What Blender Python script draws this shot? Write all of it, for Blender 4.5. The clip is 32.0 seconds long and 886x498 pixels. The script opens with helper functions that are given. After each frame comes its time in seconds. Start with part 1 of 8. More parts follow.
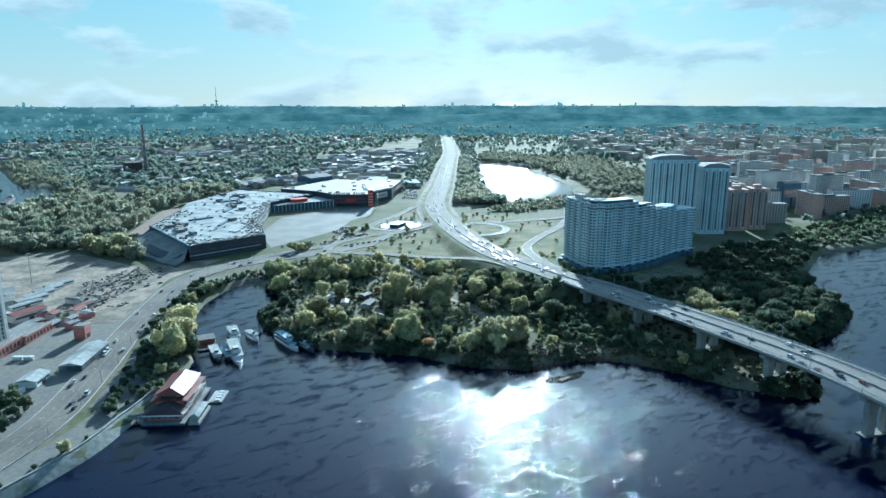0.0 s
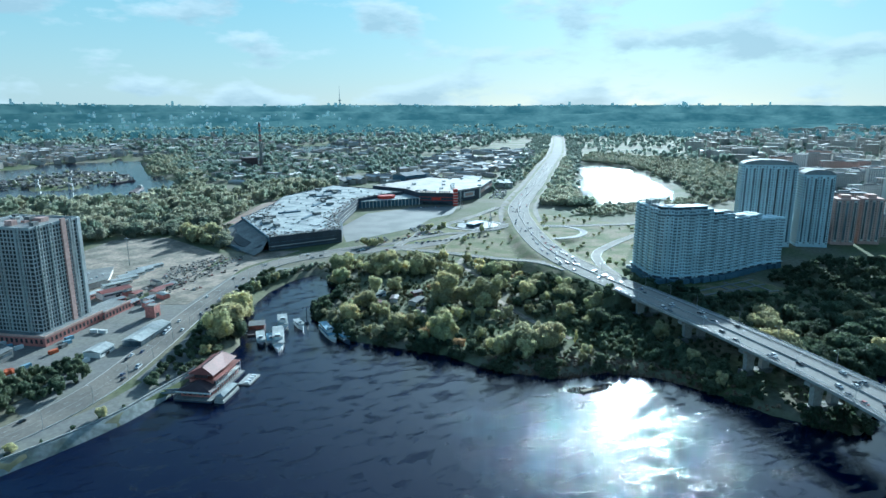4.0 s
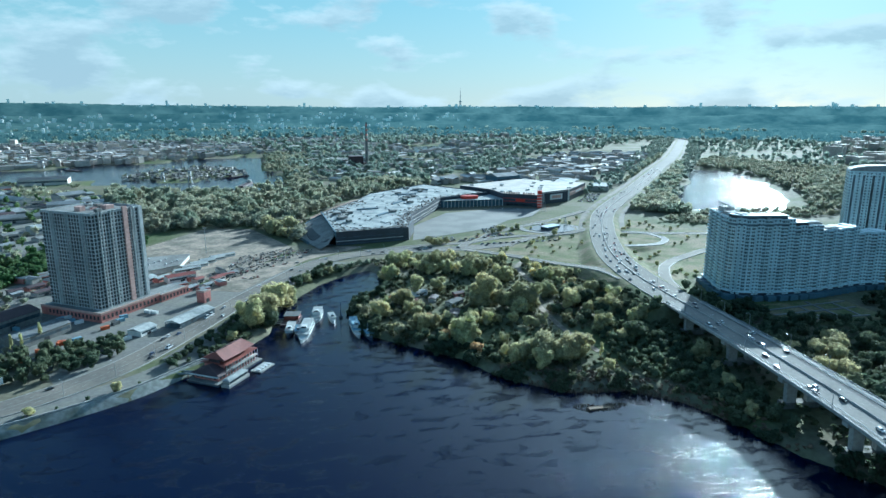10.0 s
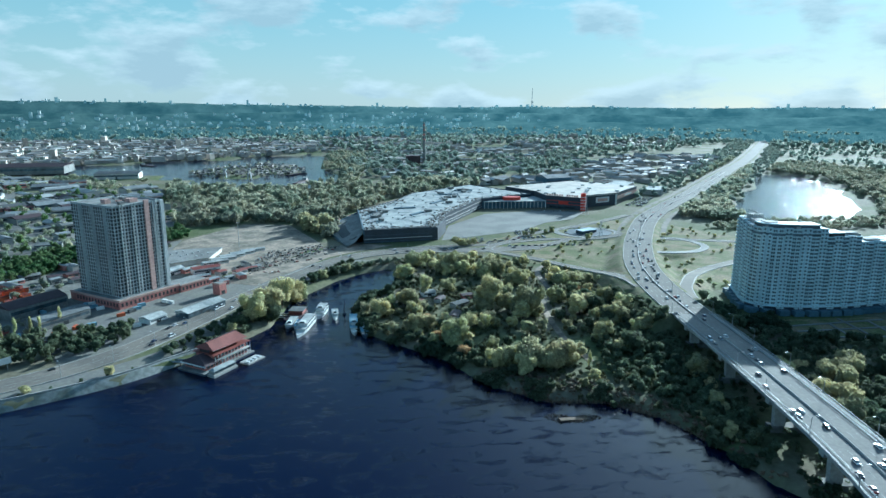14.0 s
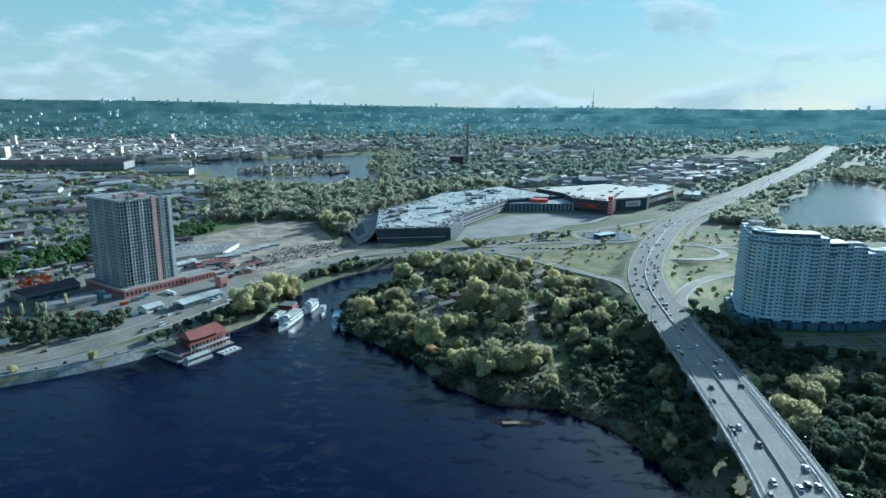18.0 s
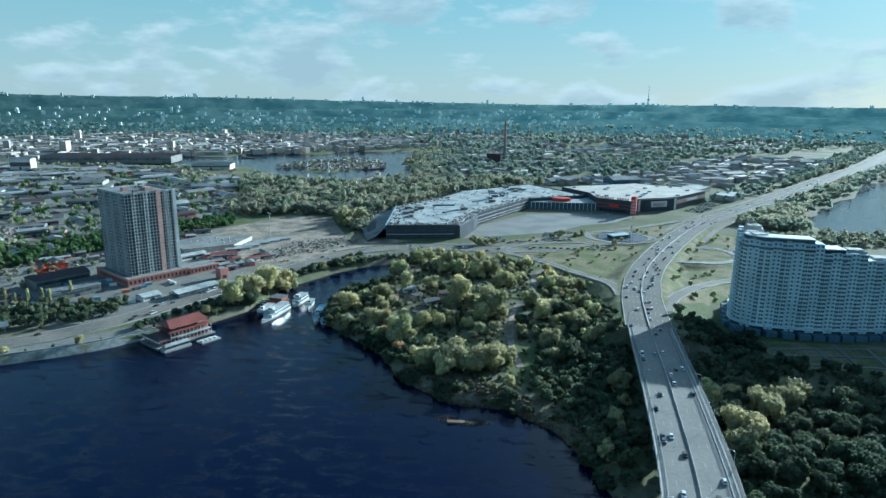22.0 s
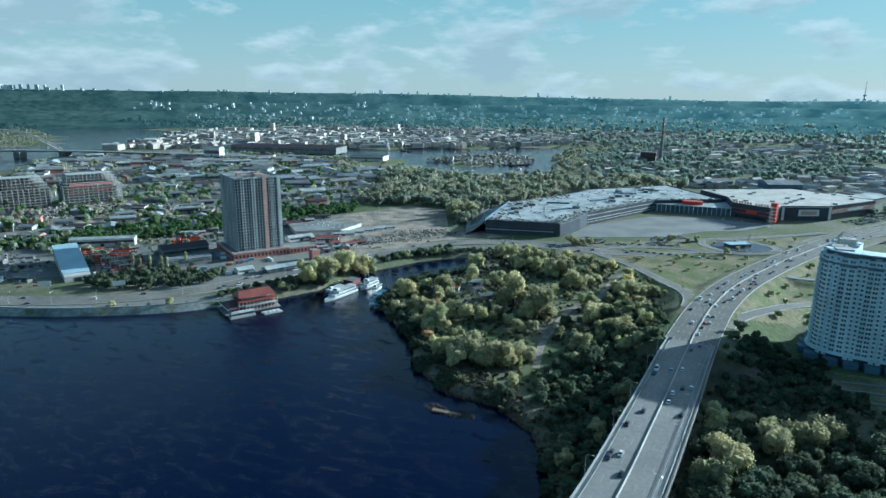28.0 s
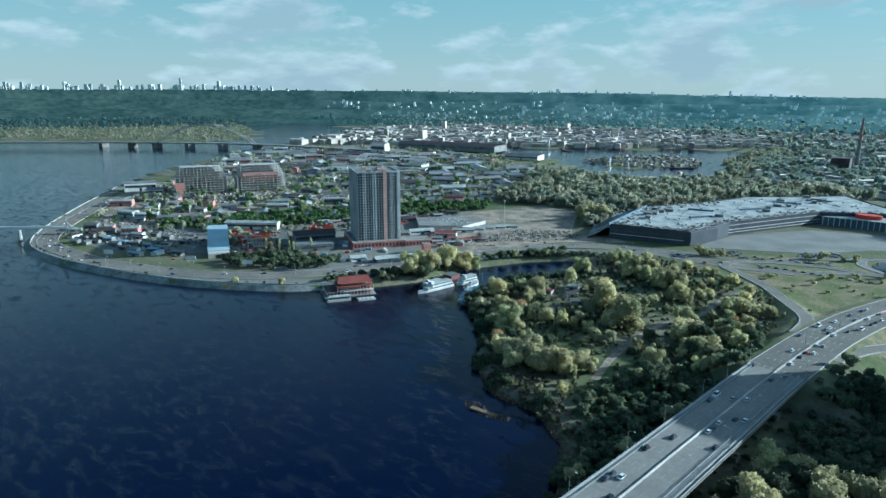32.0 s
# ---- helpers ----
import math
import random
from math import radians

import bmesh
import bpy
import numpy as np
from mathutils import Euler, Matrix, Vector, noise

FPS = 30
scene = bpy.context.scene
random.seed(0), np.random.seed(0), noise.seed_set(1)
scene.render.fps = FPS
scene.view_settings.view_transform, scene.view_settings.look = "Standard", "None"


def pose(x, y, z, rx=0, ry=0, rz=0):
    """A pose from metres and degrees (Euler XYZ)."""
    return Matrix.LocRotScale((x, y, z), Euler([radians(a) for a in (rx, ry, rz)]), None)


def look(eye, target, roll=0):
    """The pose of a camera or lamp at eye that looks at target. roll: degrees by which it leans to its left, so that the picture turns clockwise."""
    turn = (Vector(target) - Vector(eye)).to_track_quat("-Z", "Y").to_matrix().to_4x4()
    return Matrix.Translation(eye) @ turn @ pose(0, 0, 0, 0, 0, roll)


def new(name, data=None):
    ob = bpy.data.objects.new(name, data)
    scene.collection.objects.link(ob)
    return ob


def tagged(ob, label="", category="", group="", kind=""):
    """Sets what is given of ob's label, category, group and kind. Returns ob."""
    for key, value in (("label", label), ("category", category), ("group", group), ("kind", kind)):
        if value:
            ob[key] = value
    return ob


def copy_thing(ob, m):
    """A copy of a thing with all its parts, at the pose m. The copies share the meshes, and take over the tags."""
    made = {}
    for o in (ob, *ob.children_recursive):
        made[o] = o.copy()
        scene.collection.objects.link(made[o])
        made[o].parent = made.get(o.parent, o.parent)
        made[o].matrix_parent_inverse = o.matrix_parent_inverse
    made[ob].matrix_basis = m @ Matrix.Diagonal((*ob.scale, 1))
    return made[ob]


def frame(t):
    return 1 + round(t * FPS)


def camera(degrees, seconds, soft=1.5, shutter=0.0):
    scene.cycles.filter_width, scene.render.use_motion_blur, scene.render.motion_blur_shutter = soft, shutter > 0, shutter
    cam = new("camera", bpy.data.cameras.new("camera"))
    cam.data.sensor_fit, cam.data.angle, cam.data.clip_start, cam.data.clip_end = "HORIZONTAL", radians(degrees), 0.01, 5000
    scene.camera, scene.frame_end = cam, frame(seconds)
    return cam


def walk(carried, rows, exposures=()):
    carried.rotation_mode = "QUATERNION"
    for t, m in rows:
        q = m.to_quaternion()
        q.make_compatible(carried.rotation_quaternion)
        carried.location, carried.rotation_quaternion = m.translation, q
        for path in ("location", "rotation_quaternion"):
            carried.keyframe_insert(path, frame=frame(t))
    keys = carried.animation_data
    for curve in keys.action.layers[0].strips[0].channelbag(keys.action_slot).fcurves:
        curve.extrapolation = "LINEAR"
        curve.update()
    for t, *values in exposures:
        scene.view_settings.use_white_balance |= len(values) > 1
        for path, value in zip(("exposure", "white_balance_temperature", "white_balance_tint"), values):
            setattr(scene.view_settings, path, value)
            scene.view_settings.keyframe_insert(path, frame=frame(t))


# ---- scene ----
cam = camera(70.0, 32.0)
PATH = [
    (0, (-58.761, 31.329, 169.556), (-57.6504, 32.9314, 169.1102), -0.00),
    (0.5, (-52.513, 26.804, 170.103), (-51.4534, 28.4405, 169.6565), 0.02),
    (1, (-46.274, 22.366, 170.615), (-45.2686, 24.0361, 170.1678), 0.03),
    (1.5, (-40.051, 18.101, 171.057), (-39.0925, 19.7980, 170.6090), 0.05),
    (2, (-33.853, 14.095, 171.393), (-32.9319, 15.8129, 170.9452), 0.07),
    (2.5, (-27.688, 10.436, 171.590), (-26.8052, 12.1733, 171.1412), 0.08),
    (3, (-21.565, 7.209, 171.611), (-20.7163, 8.9635, 171.1621), 0.10),
    (3.5, (-15.491, 4.476, 171.436), (-14.6710, 6.2440, 170.9871), 0.08),
    (5.5, (8.174, -2.581, 169.640), (8.8574, -0.7562, 169.1908), 0.02),
    (6, (13.898, -3.706, 169.168), (14.5469, -1.8682, 168.7191), 0.00),
    (6.5, (19.541, -4.698, 168.777), (20.1580, -2.8493, 168.3282), 0.00),
    (7, (25.142, -5.582, 168.462), (25.7258, -3.7220, 168.0148), 0.00),
    (7.5, (30.747, -6.372, 168.212), (31.3004, -4.5024, 167.7650), 0.00),
    (8, (36.404, -7.083, 168.011), (36.9314, -5.2063, 167.5647), 0.00),
    (9, (48.062, -8.332, 167.702), (48.5349, -6.4403, 167.2571), -0.00),
    (10, (60.428, -9.450, 167.447), (60.8497, -7.5464, 167.0031), 0.05),
    (11, (73.544, -10.559, 167.251), (73.9127, -8.6445, 166.8067), 0.10),
    (11.5, (80.375, -11.148, 167.182), (80.7140, -9.2281, 166.7384), 0.12),
    (12, (87.383, -11.781, 167.139), (87.6876, -9.8544, 166.6946), 0.15),
    (12.5, (94.566, -12.471, 167.123), (94.8378, -10.5400, 166.6787), 0.18),
    (13, (101.920, -13.235, 167.138), (102.1590, -11.2996, 166.6939), 0.20),
    (13.5, (109.438, -14.081, 167.187), (109.6550, -12.1431, 166.7427), 0.23),
    (14, (117.095, -14.992, 167.267), (117.2847, -13.0508, 166.8230), 0.25),
    (14.5, (124.862, -15.943, 167.376), (125.0245, -13.9993, 166.9321), 0.28),
    (16.5, (156.456, -19.669, 168.040), (156.5125, -17.7199, 167.5961), 0.38),
    (17, (164.341, -20.461, 168.248), (164.3750, -18.5111, 167.8043), 0.40),
    (18, (179.893, -21.708, 168.695), (179.8825, -19.7578, 168.2508), 0.45),
    (19, (194.961, -22.345, 169.164), (194.9070, -20.3962, 168.7178), 0.50),
    (20, (209.424, -22.228, 169.616), (209.3239, -20.2819, 169.1673), 0.53),
    (21, (223.597, -21.406, 169.956), (223.4539, -19.4635, 169.5036), 0.55),
    (22, (237.904, -19.977, 170.072), (237.7182, -18.0384, 169.6166), 0.57),
    (23, (252.770, -18.037, 169.855), (252.5331, -16.1048, 169.3962), 0.60),
    (23.5, (260.532, -16.910, 169.602), (260.2713, -14.9814, 169.1422), 0.60),
    (24, (268.515, -15.717, 169.319), (268.2252, -13.7926, 168.8572), 0.60),
    (24.5, (276.695, -14.494, 169.084), (276.3676, -12.5762, 168.6212), 0.60),
    (25, (285.046, -13.279, 168.978), (284.6641, -11.3714, 168.5141), 0.60),
    (25.5, (293.536, -12.083, 169.055), (293.0984, -10.1878, 168.5901), 0.58),
    (27.5, (327.566, -5.465, 169.968), (326.8928, -3.6411, 169.4980), 0.52),
    (28, (335.741, -2.782, 169.976), (335.0129, -0.9798, 169.5049), 0.50),
    (29, (351.413, 4.260, 169.478), (350.5591, 6.0056, 169.0055), 0.45),
    (30, (366.702, 12.642, 169.061), (365.7260, 14.3221, 168.5870), 0.40),
    (31, (382.172, 21.340, 169.488), (381.0794, 22.9470, 169.0123), 0.35),
    (32, (397.804, 30.101, 170.469), (396.5995, 31.6244, 169.9912), 0.30),
]
walk(cam, [(t, look(eye, target, roll)) for t, eye, target, roll in PATH], [(0, 1.16, 4780, -9), (16, 1.06, 4850, -9), (32, 0.9, 4900, -9)])

# ---- light ----
SUN_AZ, SUN_EL = 40.0, 16.6
w = bpy.data.worlds.new("world")
scene.world = w
w.use_nodes = True
nt = w.node_tree
nt.nodes.clear()
wo = nt.nodes.new("ShaderNodeOutputWorld")
bg = nt.nodes.new("ShaderNodeBackground")
sky = nt.nodes.new("ShaderNodeTexSky")
sky.sky_type, sky.sun_disc = "NISHITA", False
sky.sun_elevation, sky.sun_rotation = radians(SUN_EL), radians(SUN_AZ)
sky.air_density, sky.dust_density, sky.ozone_density = 1.0, 0.25, 2.5
tc = nt.nodes.new("ShaderNodeTexCoord")
mp = nt.nodes.new("ShaderNodeMapping")
mp.inputs["Scale"].default_value = (3.4, 3.4, 10.0)
cl = nt.nodes.new("ShaderNodeTexNoise")
cl.inputs["Scale"].default_value, cl.inputs["Detail"].default_value, cl.inputs["Roughness"].default_value = 1.7, 9.0, 0.55
cr_ = nt.nodes.new("ShaderNodeValToRGB")
cr_.color_ramp.elements[0].position, cr_.color_ramp.elements[1].position = 0.49, 0.575
veil = nt.nodes.new("ShaderNodeMixRGB")
veil.inputs[0].default_value, veil.inputs[2].default_value = 0.7, (5.1, 5.65, 5.55, 1)
cloud_mix = nt.nodes.new("ShaderNodeMixRGB")
# clouds: pale tops, grey-blue undersides where the cloud above is thick
mp2 = nt.nodes.new("ShaderNodeMapping")
mp2.inputs["Scale"].default_value, mp2.inputs["Location"].default_value = (3.4, 3.4, 10.0), (0.0, 0.0, 0.13)
cl2 = nt.nodes.new("ShaderNodeTexNoise")
cl2.inputs["Scale"].default_value, cl2.inputs["Detail"].default_value, cl2.inputs["Roughness"].default_value = 1.7, 9.0, 0.58
under = nt.nodes.new("ShaderNodeValToRGB")
under.color_ramp.elements[0].position, under.color_ramp.elements[1].position = 0.47, 0.62
under.color_ramp.elements[0].color, under.color_ramp.elements[1].color = (7.4, 7.5, 7.3, 1), (4.6, 5.1, 5.3, 1)
nt.links.new(tc.outputs["Generated"], mp2.inputs["Vector"])
nt.links.new(mp2.outputs["Vector"], cl2.inputs["Vector"])
nt.links.new(cl2.outputs["Fac"], under.inputs["Fac"])
nt.links.new(under.outputs["Color"], cloud_mix.inputs[2])
fac = nt.nodes.new("ShaderNodeMath")
fac.operation = "MULTIPLY"
fac.inputs[1].default_value = 0.75
nt.links.new(tc.outputs["Generated"], mp.inputs["Vector"])
nt.links.new(mp.outputs["Vector"], cl.inputs["Vector"])
nt.links.new(cl.outputs["Fac"], cr_.inputs["Fac"])
nt.links.new(cr_.outputs["Color"], fac.inputs[0])
fewer = nt.nodes.new("ShaderNodeMapRange")
fewer.inputs["From Min"].default_value, fewer.inputs["From Max"].default_value = 0.18, 0.55
fewer.inputs["To Min"].default_value, fewer.inputs["To Max"].default_value = 1.0, 0.25
cover = nt.nodes.new("ShaderNodeMath")
cover.operation = "MULTIPLY"
nt.links.new(fac.outputs[0], cover.inputs[0])
nt.links.new(fewer.outputs["Result"], cover.inputs[1])
nt.links.new(cover.outputs[0], cloud_mix.inputs[0])
sep = nt.nodes.new("ShaderNodeSeparateXYZ")
thin = nt.nodes.new("ShaderNodeMapRange")
thin.inputs["From Min"].default_value, thin.inputs["From Max"].default_value = 0.02, 0.17
thin.inputs["To Min"].default_value, thin.inputs["To Max"].default_value = 0.84, 0.7
nt.links.new(tc.outputs["Generated"], sep.inputs["Vector"])
nt.links.new(sep.outputs["Z"], thin.inputs["Value"])
nt.links.new(sep.outputs["Z"], fewer.inputs["Value"])
high = nt.nodes.new("ShaderNodeMapRange")
high.inputs["From Min"].default_value, high.inputs["From Max"].default_value = 0.17, 0.5
high.inputs["To Min"].default_value, high.inputs["To Max"].default_value = 0.0, 0.45
thick = nt.nodes.new("ShaderNodeMath")
thick.operation = "SUBTRACT"
nt.links.new(sep.outputs["Z"], high.inputs["Value"])
nt.links.new(thin.outputs["Result"], thick.inputs[0])
nt.links.new(high.outputs["Result"], thick.inputs[1])
nt.links.new(thick.outputs[0], veil.inputs[0])
tint = nt.nodes.new("ShaderNodeValToRGB")
tint.color_ramp.elements[0].position, tint.color_ramp.elements[1].position = 0.02, 0.2
tint.color_ramp.elements[0].color, tint.color_ramp.elements[1].color = (5.2, 5.7, 5.55, 1), (3.05, 5.4, 5.35, 1)
top_ = tint.color_ramp.elements.new(0.6)
top_.color = (1.3, 2.9, 4.8, 1)
nt.links.new(sep.outputs["Z"], tint.inputs["Fac"])
nt.links.new(tint.outputs["Color"], veil.inputs[2])
nt.links.new(sky.outputs["Color"], veil.inputs[1])
# glow added round the sun, faded out low in the sky, to brighten the water
aim = nt.nodes.new("ShaderNodeVectorMath")
aim.operation = "DOT_PRODUCT"
aim.inputs[1].default_value = (math.sin(radians(SUN_AZ)) * math.cos(radians(SUN_EL + 4)), math.cos(radians(SUN_AZ)) * math.cos(radians(SUN_EL + 4)), math.sin(radians(SUN_EL + 4)))
pos = nt.nodes.new("ShaderNodeMath")
pos.operation, pos.inputs[1].default_value = "MAXIMUM", 0.0
glow = nt.nodes.new("ShaderNodeMath")
glow.operation, glow.inputs[1].default_value = "POWER", 11.0
above = nt.nodes.new("ShaderNodeMapRange")
above.interpolation_type = "SMOOTHSTEP"
above.inputs["From Min"].default_value, above.inputs["From Max"].default_value = 0.15, 0.4
above.inputs["To Min"].default_value, above.inputs["To Max"].default_value = 0.02, 1.0
lit = nt.nodes.new("ShaderNodeMath")
lit.operation = "MULTIPLY"
aura = nt.nodes.new("ShaderNodeMixRGB")
aura.blend_type = "ADD"
aura.inputs[2].default_value = (24.0, 25.0, 24.0, 1)
nt.links.new(tc.outputs["Generated"], aim.inputs[0])
nt.links.new(aim.outputs["Value"], pos.inputs[0])
nt.links.new(pos.outputs[0], glow.inputs[0])
nt.links.new(sep.outputs["Z"], above.inputs["Value"])
nt.links.new(glow.outputs[0], lit.inputs[0])
nt.links.new(above.outputs["Result"], lit.inputs[1])
nt.links.new(lit.outputs[0], aura.inputs[0])
nt.links.new(veil.outputs["Color"], aura.inputs[1])
nt.links.new(aura.outputs["Color"], cloud_mix.inputs[1])
nt.links.new(cloud_mix.outputs["Color"], bg.inputs["Color"])
bg.inputs["Strength"].default_value = 0.052
nt.links.new(bg.outputs[0], wo.inputs[0])

az, el = radians(SUN_AZ), radians(SUN_EL)
sun = new("sun", bpy.data.lights.new("sun", "SUN"))
sun.data.energy, sun.data.angle, sun.data.color = 5.0, radians(0.6), (1.0, 0.94, 0.86)
sun.matrix_world = look((math.sin(az) * math.cos(el) * 900, math.cos(az) * math.cos(el) * 900, math.sin(el) * 900), (0, 0, 0))


# ---- materials ----
def mat(name, col, rough=0.85, var=0.3, big=0.02, small=0.8, metal=0.0, bump=0.0, alt=None, rnd=0.0, isle=0.0, spec=0.4):
    """A surface with two scales of variation; alt: a second colour in large patches; rnd: brightness change from object to object."""
    m = bpy.data.materials.new(name)
    m.use_nodes = True
    n, l = m.node_tree.nodes, m.node_tree.links
    p = n["Principled BSDF"]
    p.inputs["Roughness"].default_value, p.inputs["Metallic"].default_value = rough, metal
    p.inputs["Specular IOR Level"].default_value = spec
    geo = n.new("ShaderNodeNewGeometry")
    a, b = n.new("ShaderNodeTexNoise"), n.new("ShaderNodeTexNoise")
    for q, s in ((a, big), (b, small)):
        q.inputs["Scale"].default_value, q.inputs["Detail"].default_value = s, 4.0
        l.new(geo.outputs["Position"], q.inputs["Vector"])
    mix = n.new("ShaderNodeMixRGB")
    mix.inputs[1].default_value = (*col, 1)
    mix.inputs[2].default_value = (*(alt or [c * (1 - var) for c in col]), 1)
    ramp = n.new("ShaderNodeValToRGB")
    ramp.color_ramp.elements[0].position, ramp.color_ramp.elements[1].position = 0.4, 0.62
    l.new(a.outputs["Fac"], ramp.inputs["Fac"])
    l.new(ramp.outputs["Color"], mix.inputs[0])
    hsv = n.new("ShaderNodeHueSaturation")
    mr = n.new("ShaderNodeMapRange")
    mr.inputs["From Min"].default_value, mr.inputs["From Max"].default_value = 0.25, 0.75
    mr.inputs["To Min"].default_value, mr.inputs["To Max"].default_value = 1 - var, 1 + var
    l.new(b.outputs["Fac"], mr.inputs["Value"])
    val = mr.outputs["Result"]
    if rnd:
        oi = n.new("ShaderNodeObjectInfo")
        r2 = n.new("ShaderNodeMapRange")
        r2.inputs["To Min"].default_value, r2.inputs["To Max"].default_value = 1 - rnd, 1 + rnd
        mu = n.new("ShaderNodeMath")
        mu.operation = "MULTIPLY"
        l.new(oi.outputs["Random"], r2.inputs["Value"])
        l.new(r2.outputs["Result"], mu.inputs[0])
        l.new(val, mu.inputs[1])
        val = mu.outputs[0]
    if isle:
        r3 = n.new("ShaderNodeMapRange")
        r3.inputs["To Min"].default_value, r3.inputs["To Max"].default_value = 1 - isle, 1 + isle
        m3 = n.new("ShaderNodeMath")
        m3.operation = "MULTIPLY"
        l.new(geo.outputs["Random Per Island"], r3.inputs["Value"])
        l.new(r3.outputs["Result"], m3.inputs[0])
        l.new(val, m3.inputs[1])
        val = m3.outputs[0]
    l.new(val, hsv.inputs["Value"])
    l.new(mix.outputs["Color"], hsv.inputs["Color"])
    l.new(hsv.outputs["Color"], p.inputs["Base Color"])
    if bump:
        bp = n.new("ShaderNodeBump")
        bp.inputs["Strength"].default_value, bp.inputs["Distance"].default_value = bump, 0.3
        l.new(b.outputs["Fac"], bp.inputs["Height"])
        l.new(bp.outputs["Normal"], p.inputs["Normal"])
    return m


def leaf_mat(name, col, alt, rnd=0.3, isle=0.25):
    m = mat(name, col, 0.75, 0.25, 0.03, 0.5, alt=alt, rnd=rnd, isle=isle, spec=0.2)
    n, l = m.node_tree.nodes, m.node_tree.links
    p = n["Principled BSDF"]
    tr = n.new("ShaderNodeBsdfTranslucent")
    ms = n.new("ShaderNodeMixShader")
    ms.inputs[0].default_value = 0.58
    hsv = next(q for q in n if q.type == "HUE_SAT")
    l.new(hsv.outputs["Color"], tr.inputs["Color"])
    l.new(p.outputs[0], ms.inputs[1])
    l.new(tr.outputs[0], ms.inputs[2])
    l.new(ms.outputs[0], n["Material Output"].inputs["Surface"])
    return m


def water_mat():
    m = bpy.data.materials.new("water")
    m.use_nodes = True
    n, l = m.node_tree.nodes, m.node_tree.links
    p = n["Principled BSDF"]
    p.inputs["Base Color"].default_value = (0.0002, 0.0026, 0.019, 1)
    p.inputs["IOR"].default_value = 1.33
    p.inputs["Specular IOR Level"].default_value = 0.33
    geo = n.new("ShaderNodeNewGeometry")
    patch, rip, swell = (n.new("ShaderNodeTexNoise") for _ in range(3))
    mpn = n.new("ShaderNodeMapping")
    mpn.inputs["Rotation"].default_value = (0, 0, radians(40))
    mpn.inputs["Scale"].default_value = (1.0, 2.3, 1.0)
    l.new(geo.outputs["Position"], mpn.inputs["Vector"])
    for q, s, d in ((patch, 0.06, 15.0), (rip, 0.7, 3.0), (swell, 0.09, 3.0)):
        q.inputs["Scale"].default_value, q.inputs["Detail"].default_value = s, d
        l.new(mpn.outputs["Vector"], q.inputs["Vector"])
    patch.inputs["Roughness"].default_value, patch.inputs["Distortion"].default_value = 0.66, 0.6
    mr = n.new("ShaderNodeMapRange")
    mr.inputs["From Min"].default_value, mr.inputs["From Max"].default_value = 0.5, 0.64
    mr.inputs["To Min"].default_value, mr.inputs["To Max"].default_value = 0.06, 0.11
    l.new(patch.outputs["Fac"], mr.inputs["Value"])
    l.new(mr.outputs["Result"], p.inputs["Roughness"])
    st = n.new("ShaderNodeMapRange")
    st.inputs["From Min"].default_value, st.inputs["From Max"].default_value = 0.5, 0.64
    st.inputs["To Min"].default_value, st.inputs["To Max"].default_value = 0.1, 0.75
    l.new(patch.outputs["Fac"], st.inputs["Value"])
    bp = n.new("ShaderNodeBump")
    bp.inputs["Distance"].default_value = 0.85
    l.new(st.outputs["Result"], bp.inputs["Strength"])
    l.new(rip.outputs["Fac"], bp.inputs["Height"])
    b2 = n.new("ShaderNodeBump")
    b2.inputs["Strength"].default_value, b2.inputs["Distance"].default_value = 0.015, 0.3
    l.new(swell.outputs["Fac"], b2.inputs["Height"])
    l.new(b2.outputs["Normal"], bp.inputs["Normal"])
    l.new(bp.outputs["Normal"], p.inputs["Normal"])
    return m


M_WATER = water_mat()
M_GROUND = mat("ground_soil", (0.17, 0.155, 0.11), 0.95, 0.3, 0.012, 0.25, bump=0.3, alt=(0.095, 0.115, 0.05), spec=0.1)
M_GRASS = mat("lawn_grass", (0.125, 0.14, 0.06), 0.95, 0.4, 0.05, 0.5, alt=(0.225, 0.185, 0.115), spec=0.1)
M_DUST = mat("dusty_yard", (0.155, 0.15, 0.14), 0.95, 0.25, 0.05, 0.4, bump=0.3, alt=(0.17, 0.165, 0.14))
M_DIRT = mat("bare_dirt", (0.30, 0.24, 0.185), 0.95, 0.4, 0.05, 0.35, bump=0.3, alt=(0.14, 0.125, 0.095))
M_ASPH = mat("asphalt", (0.15, 0.138, 0.122), 0.9, 0.22, 0.03, 0.6, alt=(0.205, 0.183, 0.155), spec=0.15)
M_DECK = mat("bridge_asphalt", (0.15, 0.14, 0.125), 0.9, 0.18, 0.04, 0.4, alt=(0.12, 0.115, 0.106), spec=0.15)
M_BRIDGE = mat("worn_pale_asphalt", (0.225, 0.215, 0.20), 0.9, 0.12, 0.05, 0.5, alt=(0.195, 0.188, 0.178), spec=0.15)
M_PAVE = mat("paving", (0.22, 0.215, 0.2), 0.85, 0.15, 0.03, 0.5, alt=(0.17, 0.168, 0.16), spec=0.2)
M_CONC = mat("concrete", (0.40, 0.39, 0.37), 0.9, 0.2, 0.05, 0.6, bump=0.15)
M_CONC_D = mat("stained_concrete", (0.22, 0.22, 0.21), 0.9, 0.3, 0.06, 0.5, bump=0.2)
M_SHORE = mat("embankment_slabs", (0.24, 0.25, 0.24), 0.9, 0.4, 0.06, 0.35, bump=0.4, alt=(0.11, 0.125, 0.105))
M_LINE = mat("road_paint", (0.36, 0.36, 0.34), 0.7, 0.15, 0.1, 1.5)
M_STEEL = mat("galvanised_steel", (0.45, 0.46, 0.47), 0.45, 0.15, 0.2, 2.0, metal=0.6)
M_RAILM = mat("painted_rail", (0.30, 0.33, 0.36), 0.6, 0.2, 0.2, 2.0)
